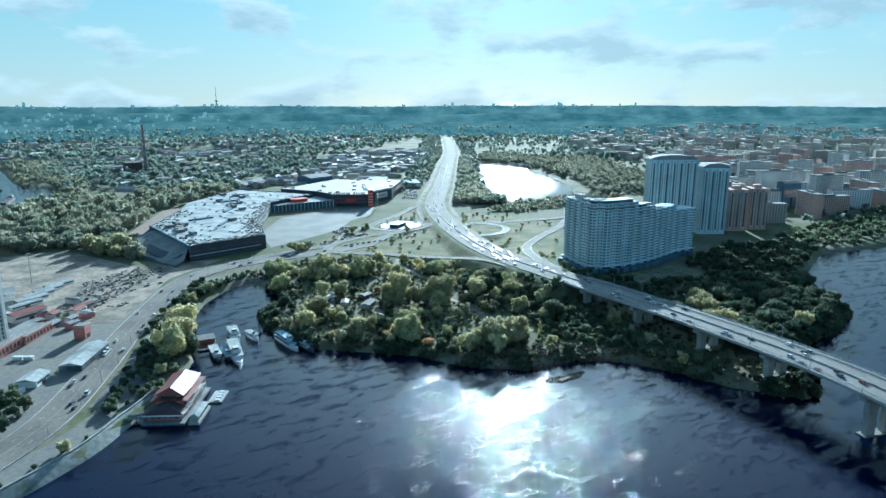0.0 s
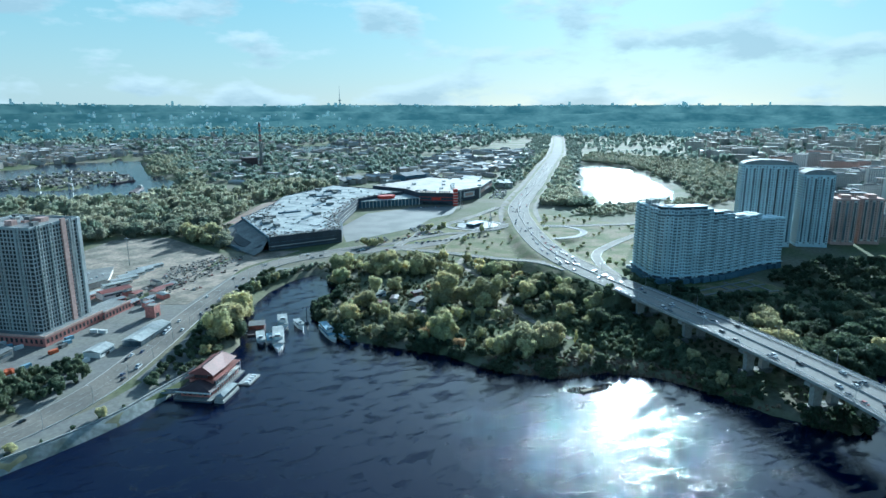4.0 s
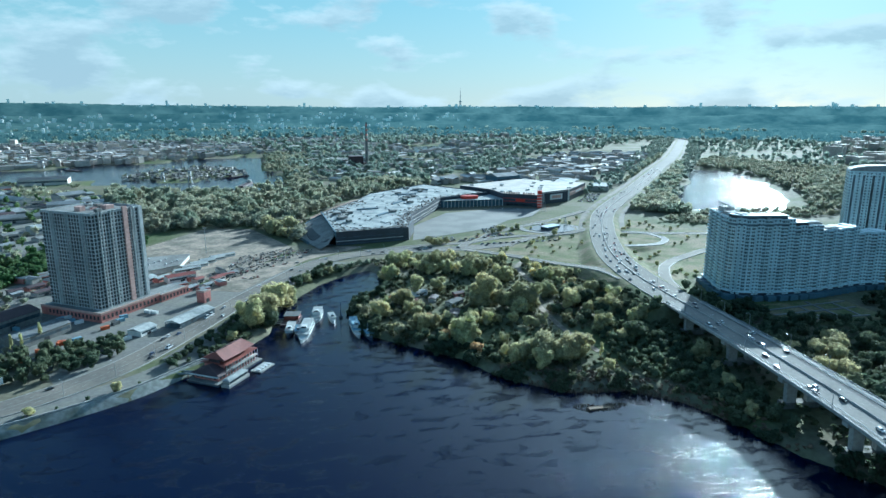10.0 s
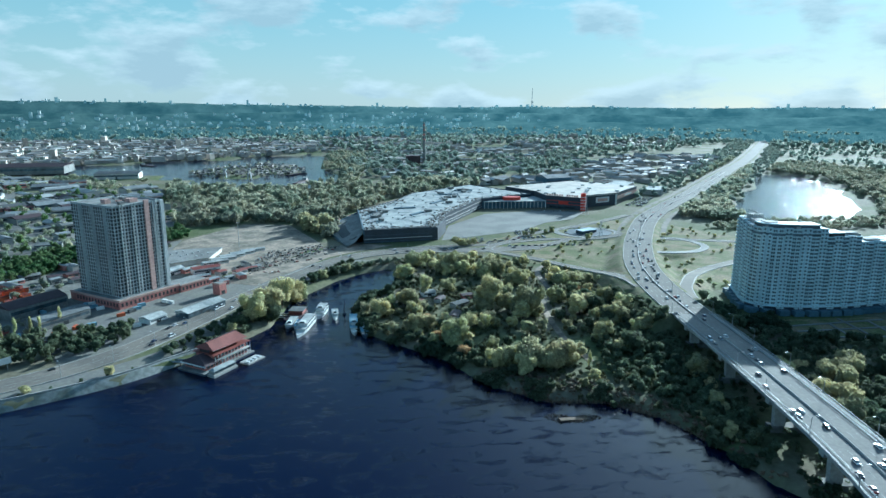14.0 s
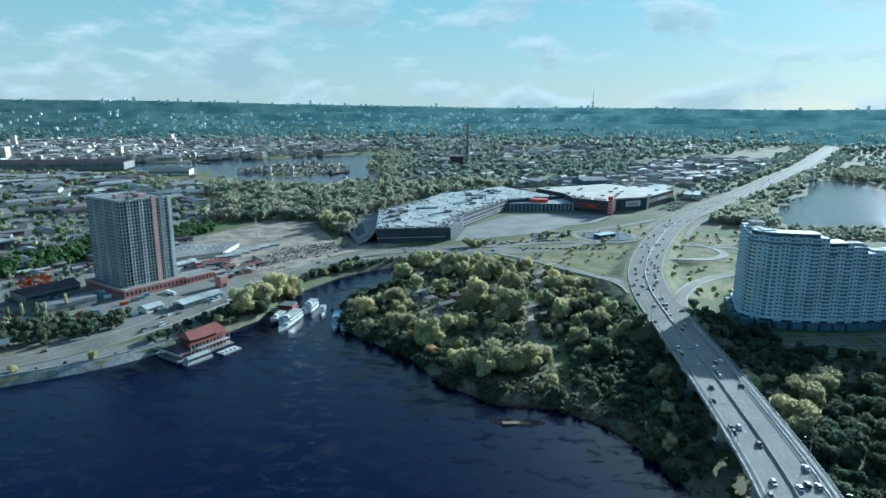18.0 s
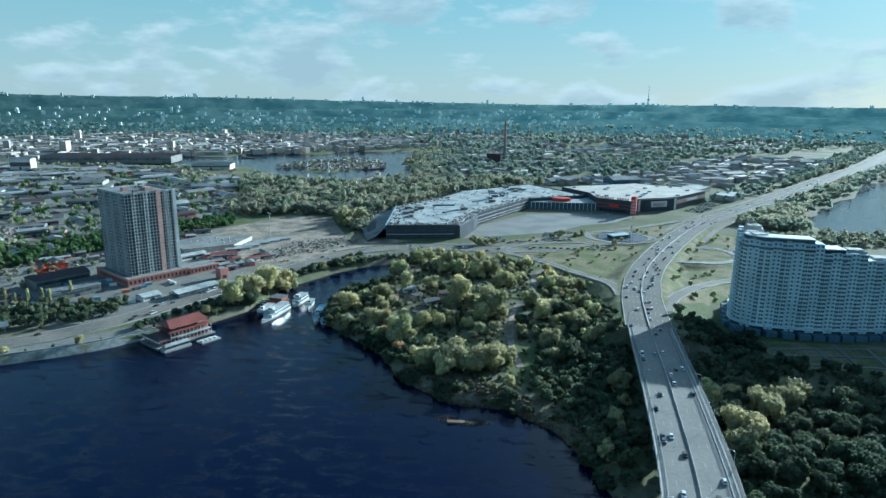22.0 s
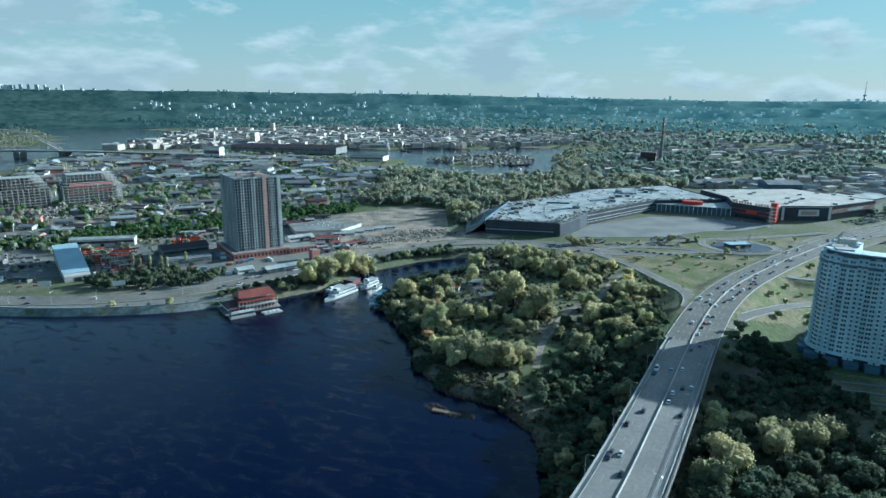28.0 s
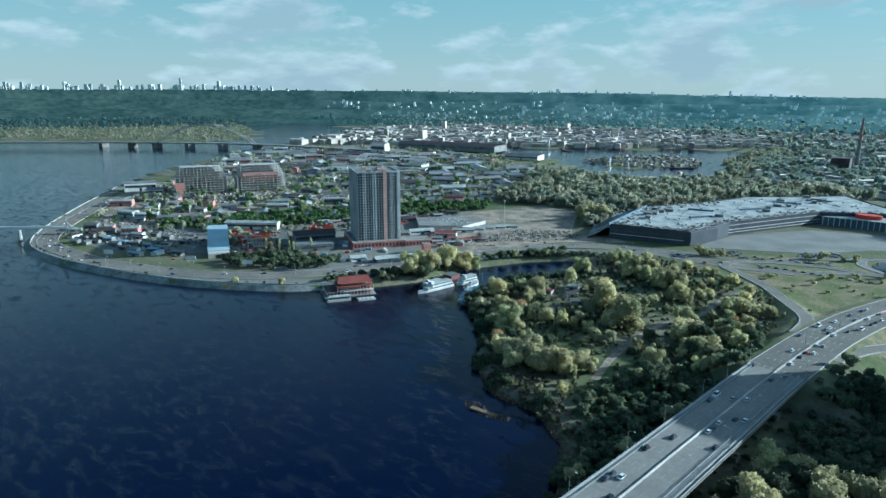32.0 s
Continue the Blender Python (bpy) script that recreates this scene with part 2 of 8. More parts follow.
# near black for doors, and for shade painted into unglazed openings
M_DARK = mat("dark_doors_and_shade", (0.03, 0.035, 0.04), 0.6, 0.4, 0.1, 0.6)
M_GLASS = mat("window_glass", (0.085, 0.11, 0.13), 0.15, 0.5, 0.06, 0.25, rnd=0.6, spec=0.8)
M_TOWER = mat("tower_concrete", (0.50, 0.515, 0.51), 0.85, 0.2, 0.05, 0.4)
M_TPINK = mat("pink_brick_cladding", (0.50, 0.33, 0.29), 0.85, 0.2, 0.05, 0.5)
M_RED = mat("red_brick", (0.50, 0.21, 0.18), 0.85, 0.25, 0.06, 0.6)
M_REDP = mat("red_panel", (0.55, 0.05, 0.03), 0.5, 0.15, 0.05, 0.6)
M_ROOFR = mat("red_metal_roof", (0.22, 0.065, 0.05), 0.55, 0.2, 0.08, 0.8)
M_ROOFD = mat("dark_shingle_roof", (0.07, 0.045, 0.05), 0.7, 0.25, 0.1, 0.9)
M_ROOFW = mat("white_membrane_roof", (0.41, 0.42, 0.405), 0.85, 0.25, 0.05, 0.35, alt=(0.24, 0.26, 0.26), spec=0.12)
M_ROOFG = mat("grey_sheet_roof", (0.20, 0.21, 0.215), 0.8, 0.3, 0.05, 0.4, rnd=0.5, spec=0.2)
M_WALLW = mat("white_render", (0.70, 0.69, 0.66), 0.85, 0.12, 0.06, 0.5, rnd=0.15)
M_WALLP = mat("pale_panel", (0.52, 0.49, 0.45), 0.85, 0.2, 0.03, 0.3, rnd=0.3)
M_WALLK = mat("pink_panel", (0.55, 0.36, 0.30), 0.85, 0.15, 0.05, 0.4)
M_APT = mat("grey_blue_facade", (0.52, 0.62, 0.66), 0.8, 0.15, 0.05, 0.4)
M_APT2 = mat("white_balcony_panel", (0.62, 0.72, 0.75), 0.7, 0.15, 0.05, 0.5)
M_MALLD = mat("dark_metal_cladding", (0.045, 0.055, 0.075), 0.45, 0.25, 0.06, 0.5)
M_MALLB = mat("blue_grey_cladding", (0.10, 0.16, 0.21), 0.75, 0.2, 0.06, 0.5)
M_BLUE = mat("blue_sheet_roof", (0.22, 0.35, 0.44), 0.6, 0.15, 0.05, 0.6)
M_BARK = mat("bark", (0.10, 0.08, 0.06), 0.95, 0.3, 0.2, 2.0)
M_REED = mat("dry_reed", (0.20, 0.145, 0.10), 0.95, 0.3, 0.1, 0.8, isle=0.3)
M_LEAF = leaf_mat("willow_leaves", (0.57, 0.505, 0.28), (0.42, 0.405, 0.235))
M_LEAF2 = leaf_mat("poplar_leaves", (0.40, 0.405, 0.23), (0.49, 0.45, 0.25))
# dark green, darkened further for the building shadow over the grove
M_LEAFD = leaf_mat("dark_and_shaded_leaves", (0.085, 0.115, 0.07), (0.14, 0.16, 0.095))
M_LEAFR = leaf_mat("rusty_leaves", (0.46, 0.31, 0.16), (0.40, 0.30, 0.17))
M_LEAFP = leaf_mat("pale_leaves", (0.50, 0.46, 0.30), (0.40, 0.38, 0.24))
# undergrowth, with the shade between the crowns put into its dark colour
M_SCRUB = leaf_mat("shaded_undergrowth", (0.085, 0.10, 0.055), (0.14, 0.135, 0.075), rnd=0.15)
M_FOREST = leaf_mat("woodland_leaves", (0.42, 0.40, 0.29), (0.24, 0.28, 0.205), rnd=0.15)
# far leaves, made paler and bluer to put the haze into their colour
M_LEAFF = leaf_mat("haze_tinted_leaves", (0.31, 0.36, 0.30), (0.21, 0.265, 0.23), rnd=0.1)
M_FOREST2 = leaf_mat("hedge_leaves", (0.10, 0.175, 0.065), (0.15, 0.20, 0.085), rnd=0.15)
M_SHIP = mat("white_ship_paint", (0.66, 0.67, 0.66), 0.4, 0.1, 0.1, 1.0)
M_HULL = mat("dark_hull_paint", (0.06, 0.08, 0.12), 0.5, 0.3, 0.1, 1.0)
M_JUNK = mat("mixed_scrap", (0.20, 0.185, 0.17), 0.8, 0.3, 0.1, 0.8, isle=0.85)
M_FLEET = mat("parked_car_paint", (0.22, 0.22, 0.23), 0.65, 0.1, 0.2, 2.0, isle=0.95, spec=0.3)
M_SANDR = mat("beige_roof_membrane", (0.44, 0.40, 0.35), 0.85, 0.2, 0.05, 0.3, alt=(0.34, 0.31, 0.28))
M_BLACK = mat("black_rubber", (0.02, 0.02, 0.02), 0.7, 0.2, 1, 4)
CAR_PAINTS = [mat("car_paint", c, 0.3, 0.05, 0.5, 2, spec=0.6) for c in ((0.7, 0.7, 0.7), (0.05, 0.05, 0.06), (0.3, 0.31, 0.33), (0.35, 0.05, 0.04), (0.06, 0.08, 0.16), (0.02, 0.02, 0.02))]


# ---- building helpers ----
def box(bm, x0, x1, y0, y1, z0, z1):
    v = [bm.verts.new((x, y, z)) for z in (z0, z1) for x, y in ((x0, y0), (x1, y0), (x1, y1), (x0, y1))]
    for f in ((3, 2, 1, 0), (4, 5, 6, 7), (0, 1, 5, 4), (1, 2, 6, 5), (2, 3, 7, 6), (3, 0, 4, 7)):
        bm.faces.new([v[i] for i in f])
    return v


def area2(pts):
    return sum(a[0] * b[1] - b[0] * a[1] for a, b in zip(pts, pts[1:] + pts[:1]))


def prism(bm, pts, z0, z1):
    """An upright prism on a polygon; z0 and z1 may be numbers."""
    pts = [tuple(p) for p in pts]
    if area2(pts) < 0:
        pts = pts[::-1]
    lo = [bm.verts.new((x, y, z0)) for x, y in pts]
    hi = [bm.verts.new((x, y, z1)) for x, y in pts]
    bm.faces.new(hi)
    bm.faces.new(lo[::-1])
    k = len(pts)
    for i in range(k):
        bm.faces.new((lo[i], lo[(i + 1) % k], hi[(i + 1) % k], hi[i]))


def tube(bm, a, b, r0, r1=None, seg=8):
    a, b = Vector(a), Vector(b)
    r1 = r0 if r1 is None else r1
    q = (b - a).to_track_quat("Z", "Y")
    rings = []
    for c, r in ((a, r0), (b, r1)):
        rings.append([bm.verts.new(c + q @ Vector((r * math.cos(i * math.tau / seg), r * math.sin(i * math.tau / seg), 0))) for i in range(seg)])
    for i in range(seg):
        bm.faces.new((rings[0][i], rings[0][(i + 1) % seg], rings[1][(i + 1) % seg], rings[1][i]))
    bm.faces.new(rings[0][::-1])
    bm.faces.new(rings[1])


def mesh_of(name, bm, material):
    me = bpy.data.meshes.new(name)
    bm.to_mesh(me)
    bm.free()
    me.materials.append(material)
    return me


def part(name, bm, material=None, parent=None, label=""):
    """Links a bmesh (or a mesh) as one object under a thing or a part."""
    me = bm if isinstance(bm, bpy.types.Mesh) else mesh_of(name, bm, material)
    ob = new(name, me)
    ob.parent = parent
    if label:
        ob["label"] = label
    return ob


def thing(name, label, category, m=None, group="", kind=""):
    ob = new(name)
    ob.empty_display_size = 1
    if m is not None:
        ob.matrix_world = m
    return tagged(ob, label, category, group, kind)


def boxes(*dims):
    bm = bmesh.new()
    for d in dims:
        box(bm, *d)
    return bm


def data_mesh(name, v, f, material):
    me = bpy.data.meshes.new(name)
    v, f = np.asarray(v, dtype=np.float32), np.asarray(f, dtype=np.int32)
    me.vertices.add(len(v))
    me.vertices.foreach_set("co", v.ravel())
    k = f.shape[1]
    me.loops.add(f.size)
    me.loops.foreach_set("vertex_index", f.ravel())
    me.polygons.add(len(f))
    me.polygons.foreach_set("loop_start", np.arange(0, f.size, k, dtype=np.int32))
    me.polygons.foreach_set("loop_total", np.full(len(f), k, dtype=np.int32))
    me.polygons.foreach_set("use_smooth", np.zeros(len(f), dtype=bool))
    me.update(calc_edges=True)
    me.materials.append(material)
    return me


def spline(pts, step):
    """Points along a smooth line through pts, about step apart."""
    p = [np.array(q, float) for q in pts]
    p = [2 * p[0] - p[1]] + p + [2 * p[-1] - p[-2]]
    out = []
    for i in range(1, len(p) - 2):
        n = max(1, int(np.linalg.norm(p[i + 1] - p[i]) / step))
        for k in range(n):
            t = k / n
            out.append(0.5 * (2 * p[i] + (p[i + 1] - p[i - 1]) * t + (2 * p[i - 1] - 5 * p[i] + 4 * p[i + 1] - p[i + 2]) * t * t + (3 * p[i] - p[i - 1] - 3 * p[i + 1] + p[i + 2]) * t ** 3))
    return np.array(out + [p[-2]])


def side_of(line):
    d = np.gradient(line[:, :2], axis=0)
    d /= np.linalg.norm(d, axis=1)[:, None] + 1e-9
    return np.c_[d[:, 1], -d[:, 0]]


def sweep(name, line, profile, material, closed=True):
    """A mesh swept along a line (x, y, z): profile is a list of (offset to the right, height)."""
    s = side_of(line)
    k = len(profile)
    v = np.concatenate([np.c_[line[:, :2] + s * o, line[:, 2] + h][:, None] for o, h in profile], axis=1).reshape(-1, 3)
    f = []
    for i in range(len(line) - 1):
        for j in range(k if closed else k - 1):
            a, b = i * k + j, i * k + (j + 1) % k
            f.append((a, b, b + k, a + k))
    return data_mesh(name, v, f, material)


def slab(w0, w1, h0, h1):
    return [(w0, h1), (w1, h1), (w1, h0), (w0, h0)]


def inside(x, y, poly):
    x, y = np.asarray(x, float), np.asarray(y, float)
    c = np.zeros(x.shape, bool)
    for (x0, y0), (x1, y1) in zip(poly, poly[1:] + poly[:1]):
        if y0 != y1:
            c ^= ((y0 > y) != (y1 > y)) & (x < (x1 - x0) * (y - y0) / (y1 - y0) + x0)
    return c


def dist_line(x, y, pts, closed=False):
    """Distance to a polyline, and the index plus fraction of the nearest place."""
    best, where = np.full(x.shape, 1e9), np.zeros(x.shape)
    n = len(pts) if closed else len(pts) - 1
    for i in range(n):
        ax, ay = pts[i][:2]
        bx, by = pts[(i + 1) % len(pts)][:2]
        l2 = (bx - ax) ** 2 + (by - ay) ** 2 + 1e-9
        t = np.clip(((x - ax) * (bx - ax) + (y - ay) * (by - ay)) / l2, 0, 1)
        d = np.hypot(x - ax - t * (bx - ax), y - ay - t * (by - ay))
        m = d < best
        best[m], where[m] = d[m], (i + t)[m]
    return best, where


# ---- plan ----
RIVER = [(-3081, 2580), (-2490, 2497), (-1739, 2122), (-1446, 1601), (-1297, 1265), (-1163, 1036), (-929, 705), (-770, 549), (-603, 414), (-485, 326),
         (-410, 283), (-350, 270), (-285, 273), (-205, 288), (-138, 308), (-87, 332), (-43, 360), (-18, 386), (6, 412), (30, 455), (38, 521), (72, 584), (97, 611),
         (125, 627), (131, 592), (134, 560), (119, 536), (100, 524), (94, 485), (98, 440), (112, 427), (140, 398), (160, 378), (172, 352), (188, 333), (212, 316), (243, 313),
         (268, 291), (284, 258), (292, 225), (315, 190), (350, 205), (392, 236), (440, 236), (474, 243), (509, 254), (540, 290), (587, 328), (702, 367)]
RIVER += [(815, 343), (1400, 330), (7000, 300), (7000, -7000), (-7000, -7000), (-7000, -1500), (-2200, 0), (-2350, 700), (-2150, 900), (-1900, 1072), (-1758, 1172), (-1615, 1290), (-1666, 1490),
          (-1925, 1699), (-2563, 2054), (-3495, 2156), (-7000, 1400), (-7000, 1800), (-4500, 2500)]
HARBOUR = [(-1000, 1620), (-713, 1800), (-407, 1960), (-130, 2200), (-70, 2150), (-40, 1650), (10, 1600), (20, 1390), (-60, 1270), (-130, 1254), (-185, 1290), (-245, 1335), (-306, 1418), (-440, 1560), (-620, 1560), (-900, 1500)]
ISLET = [(-365, 1555), (-330, 1630), (-300, 1740), (-205, 1850), (-120, 1760), (-70, 1640), (-100, 1545), (-204, 1485), (-290, 1520)]
LAKE = [(1085, 1510), (1130, 1400), (1040, 1180), (920, 970), (825, 862), (700, 845), (668, 910), (705, 990), (795, 1110), (900, 1250)]
POND = [(430, 2270), (518, 2642), (709, 2690), (700, 2400), (621, 2270)]
WATERS = [RIVER, HARBOUR, LAKE, POND]

# The expressway: middle line with its heights, from over the river to the far north-east.
EXPRESS = [(70, -560, 24), (170, -260, 24), (262, 20, 24.5), (300, 140, 24.5), (316, 200, 24), (328, 290, 23), (337, 372, 20.8), (345, 436, 18.2), (355, 500, 15.6), (372, 570, 13), (397, 640, 11),
           (440, 740, 8.5), (507, 870, 6.5), (600, 1000, 5.5), (697, 1125, 5.2), (960, 1480, 5.2), (1285, 1920, 5.2), (1900, 2830, 5.2), (2500, 3720, 5.2)]
EX = spline(EXPRESS, 8.0)
EMB_FROM = 395.0
SHORE_ROAD = [(-760, 640), (-600, 460), (-480, 356), (-415, 312), (-375, 297), (-320, 294), (-255, 297), (-195, 314), (-145, 333), (-95, 363), (-58, 403), (-28, 462), (0, 525), (32, 588), (68, 650), (110, 682), (170, 692), (240, 690), (300, 700)]
SR = spline([(x, y, 4.25) for x, y in SHORE_ROAD], 6.0)

RAMPS = [
    ([(300, 700, 4.3), (350, 735, 4.6), (395, 742, 5.5), (428, 758, 7.0)], 5, "slip road"),
    ([(337, 490, 15.6), (338, 520, 13.9), (333, 545, 11.8), (322, 570, 9.2), (306, 603, 6.0), (288, 634, 4.6), (262, 662, 4.35), (240, 684, 4.35), (244, 706, 4.35), (270, 727, 4.35), (320, 742, 4.4), (352, 738, 4.6)], 4.5, "slip road"),
    ([(363, 450, 17.0), (374, 481, 15.3), (388, 507, 13.2), (410, 542, 9.8), (431, 566, 7.0), (448, 583, 5.2), (500, 615, 4.4), (560, 645, 4.35), (640, 700, 4.35)], 5, "slip road"),
    ([(408, 640, 10.4), (440, 645, 8.0), (475, 660, 5.2), (500, 690, 4.4), (490, 730, 4.35), (455, 738, 4.35), (440, 715, 4.5)], 4, "slip road"),
    ([(455, 738, 4.4), (520, 720, 4.3), (600, 700, 4.3), (700, 690, 4.3)], 5, "slip road"),
    ([(345, 800, 4.3), (350, 770, 4.3), (378, 748, 4.3), (410, 752, 4.3), (425, 780, 4.3), (410, 806, 4.3), (375, 815, 4.3), (345, 800, 4.3)], 4, "slip road"),
    ([(125, 700, 4.3), (190, 712, 4.3), (260, 722, 4.3), (300, 770, 4.3), (345, 800, 4.3), (420, 850, 4.4), (490, 905, 5.0)], 4.5, "slip road"),
]
RAMP_LINES = [(spline(p, 10), h) for p, h, _ in RAMPS if max(q[2] for q in p) > 6]


def ground_z(x, y):
    x, y = np.atleast_1d(np.asarray(x, float)), np.atleast_1d(np.asarray(y, float))
    sd = np.full(x.shape, 1e9)
    for poly in WATERS:
        d, _ = dist_line(x, y, poly, True)
        sd = np.minimum(sd, np.where(inside(x, y, poly), -d, d))
    d, _ = dist_line(x, y, ISLET, True)
    sd = np.where(inside(x, y, ISLET), d, np.where(inside(x, y, HARBOUR), np.maximum(sd, -d), sd))
    soft = inside(x, y, [(60, 660), (90, 200), (700, 150), (1200, 420), (600, 700)])
    top = np.where(soft, np.clip(0.2 + sd * 0.6, 0, 3.6), np.clip(sd * 0.9, 0, 4.0))
    h = np.where(sd > 0, top, np.clip(sd * 0.4, -5, 0) - 0.3)
    # the grassed bank that carries the expressway inland
    dl, at = dist_line(x, y, EX)
    i = np.clip(at.astype(int), 0, len(EX) - 2)
    zr = EX[i, 2] + (EX[i + 1, 2] - EX[i, 2]) * (at - i)
    yy = EX[i, 1]
    bank = zr - 0.5 - np.clip(dl - 19, 0, None) * 0.55
    h = np.where((yy > EMB_FROM) & (sd > 0), np.maximum(h, bank), h)
    near = (np.abs(x - 380) < 200) & (np.abs(y - 620) < 240)
    if near.any():
        for ln, half in RAMP_LINES:
            dl2, at2 = dist_line(x[near], y[near], ln)
            j = np.clip(at2.astype(int), 0, len(ln) - 2)
            zr2 = ln[j, 2] + (ln[j + 1, 2] - ln[j, 2]) * (at2 - j)
            h[near] = np.maximum(h[near], zr2 - 0.45 - np.clip(dl2 - half - 2, 0, None) * 0.5)
    # hills on the far bank
    far = np.hypot(x - 150, y)
    rise = np.clip((far - 3300) / 1500, 0, 1)
    h = np.where(sd > 0, h + rise ** 1.3 * 40, h)
    return h


def axis(a, b, step, lo, hi, grow=1.13):
    mid = list(np.arange(a, b + 0.1, step))
    s, up = step, [mid[-1]]
    while up[-1] < hi:
        s = min(s * grow, 160)
        up.append(up[-1] + s)
    s, dn = step, [mid[0]]
    while dn[-1] > lo:
        s = min(s * grow, 160)
        dn.append(dn[-1] - s)
    return np.array(dn[:0:-1] + mid + up[1:])


XS, YS = axis(-440, 620, 4.5, -6500, 6500), axis(190, 720, 4.5, -1800, 6500)
GX, GY = np.meshgrid(XS, YS)
GZ = ground_z(GX.ravel(), GY.ravel())
core = (np.hypot(GX.ravel() - 150, GY.ravel()) > 3300)
GZ += np.where(core, [noise.noise((x * 0.0016, y * 0.0016, 3.1)) * 12 for x, y in zip(GX.ravel() * core, GY.ravel() * core)], 0) * np.clip((np.hypot(GX.ravel() - 150, GY.ravel()) - 3300) / 900, 0, 1) * (GZ > 1)
nx, ny = len(XS), len(YS)
idx = np.arange(nx * ny).reshape(ny, nx)
quads = np.c_[idx[:-1, :-1].ravel(), idx[:-1, 1:].ravel(), idx[1:, 1:].ravel(), idx[1:, :-1].ravel()]
ground = part("ground", data_mesh("ground", np.c_[GX.ravel(), GY.ravel(), GZ], quads, M_GROUND), None)
tagged(ground, "brown and green land with low banks", "ground", kind="structure")
for p_ in ground.data.polygons:
    p_.use_smooth = True
WQ = 6400
water = part("water", data_mesh("water", [(-WQ, -WQ, 0), (WQ, -WQ, 0), (WQ, WQ, 0), (-WQ, WQ, 0)], [(0, 1, 2, 3)], M_WATER))
tagged(water, "dark blue river water with rippled patches", "water", kind="structure")


# ---- roads and the bridge ----
def road(name, line, half, material, label, marks=(), kerb=True, kind="structure"):
    top = tagged(part(name, sweep(name, line, slab(-half, half, -0.6, 0.12), material)), label, "road", kind=kind)
    if kerb:
        for o in (-half - 0.2, half + 0.2):
            part("kerb", sweep("kerb", line, slab(o - 0.25, o + 0.25, -0.6, 0.28), M_CONC), None, top)
    for o, dash in marks:
        if not dash:
            part("lane_line", sweep("lane_line", line, slab(o - 0.1, o + 0.1, 0.1, 0.135), M_LINE), None, top)
            continue
        s = side_of(line)
        v, f = [], []
        for i in range(0, len(line) - 1, 2):
            a, b = line[i], line[i] + (line[i + 1] - line[i]) * 0.6
            n = s[i]
            k = len(v)
            for q, sg in ((a, -1), (b, -1), (b, 1), (a, 1)):
                v.append((q[0] + n[0] * (o + 0.13 * sg), q[1] + n[1] * (o + 0.13 * sg), q[2] + 0.13))
            f.append((k, k + 1, k + 2, k + 3))
        d = part("lane_dashes", data_mesh("lane_dashes", v, f, M_LINE), None, top)
        d["kind"] = "stuff"
    return top


cut = int(np.argmin(abs(EX[:, 1] - EMB_FROM))) + 1
BR, LAND = EX[:cut + 1], EX[cut:]
far_cut = int(np.argmin(abs(LAND[:, 1] - 1500)))
bridge = thing("road_bridge", "grey concrete road bridge with six lanes over the river", "bridge", kind="structure")
part("deck", sweep("deck", BR, slab(-14.2, 14.2, -0.5, 0.0), M_BRIDGE), None, bridge)
for o in (-10.4, -3.4, 3.4, 10.4):
    part("girder", sweep("girder", BR, slab(o - 1.0, o + 1.0, -2.6, -0.5), M_CONC_D), None, bridge)
for o in (-13.2, 13.2):
    part("walkway", sweep("walkway", BR, slab(o - 1.2, o + 1.2, -0.6, 0.32), M_PAVE), None, bridge)
    part("edge_beam", sweep("edge_beam", BR, slab(o + math.copysign(1.0, o) - 0.35, o + math.copysign(1.0, o) + 0.35, -1.3, 0.4), M_CONC), None, bridge)
part("service_strip", sweep("service_strip", BR, slab(14.6, 16.3, -0.9, 0.05), M_ASPH), None, bridge)
part("service_rail", sweep("service_rail", BR, slab(16.1, 16.25, 0.6, 1.15), M_RAILM), None, bridge)
for o in (-14.4, -11.9, 11.9, 14.4):
    for z in (0.75, 1.15):
        part("guard_rail", sweep("guard_rail", BR, slab(o - 0.06, o + 0.06, z - 0.1, z + 0.06), M_RAILM), None, bridge)
part("median_barrier", sweep("median_barrier", BR, [(-0.15, 0.95), (0.15, 0.95), (0.35, 0), (-0.35, 0)], M_CONC), None, bridge)
for o in (-8.2, -4.6, 4.6, 8.2):
    v, f, s = [], [], side_of(BR)
    for i in range(0, len(BR) - 1, 2):
        a, b, n, k = BR[i], BR[i] + (BR[i + 1] - BR[i]) * 0.6, s[i], len(v)
        for q, sg in ((a, -1), (b, -1), (b, 1), (a, 1)):
            v.append((q[0] + n[0] * (o + 0.07 * sg), q[1] + n[1] * (o + 0.07 * sg), q[2] + 0.012))
        f.append((k, k + 1, k + 2, k + 3))
    part("lane_dashes", data_mesh("lane_dashes", v, f, M_LINE), None, bridge)["kind"] = "stuff"
post_v = boxes((-0.07, 0.07, -0.07, 0.07, 0, 1.2))
post_me = mesh_of("rail_post", post_v, M_RAILM)
SB = side_of(BR)
for i in range(len(BR)):
    if 120 < BR[i, 1] < 400:
        for o in (-14.4, 14.4):
            part("rail_post", post_me, None, bridge).location = (BR[i, 0] + SB[i, 0] * o, BR[i, 1] + SB[i, 1] * o, BR[i, 2])

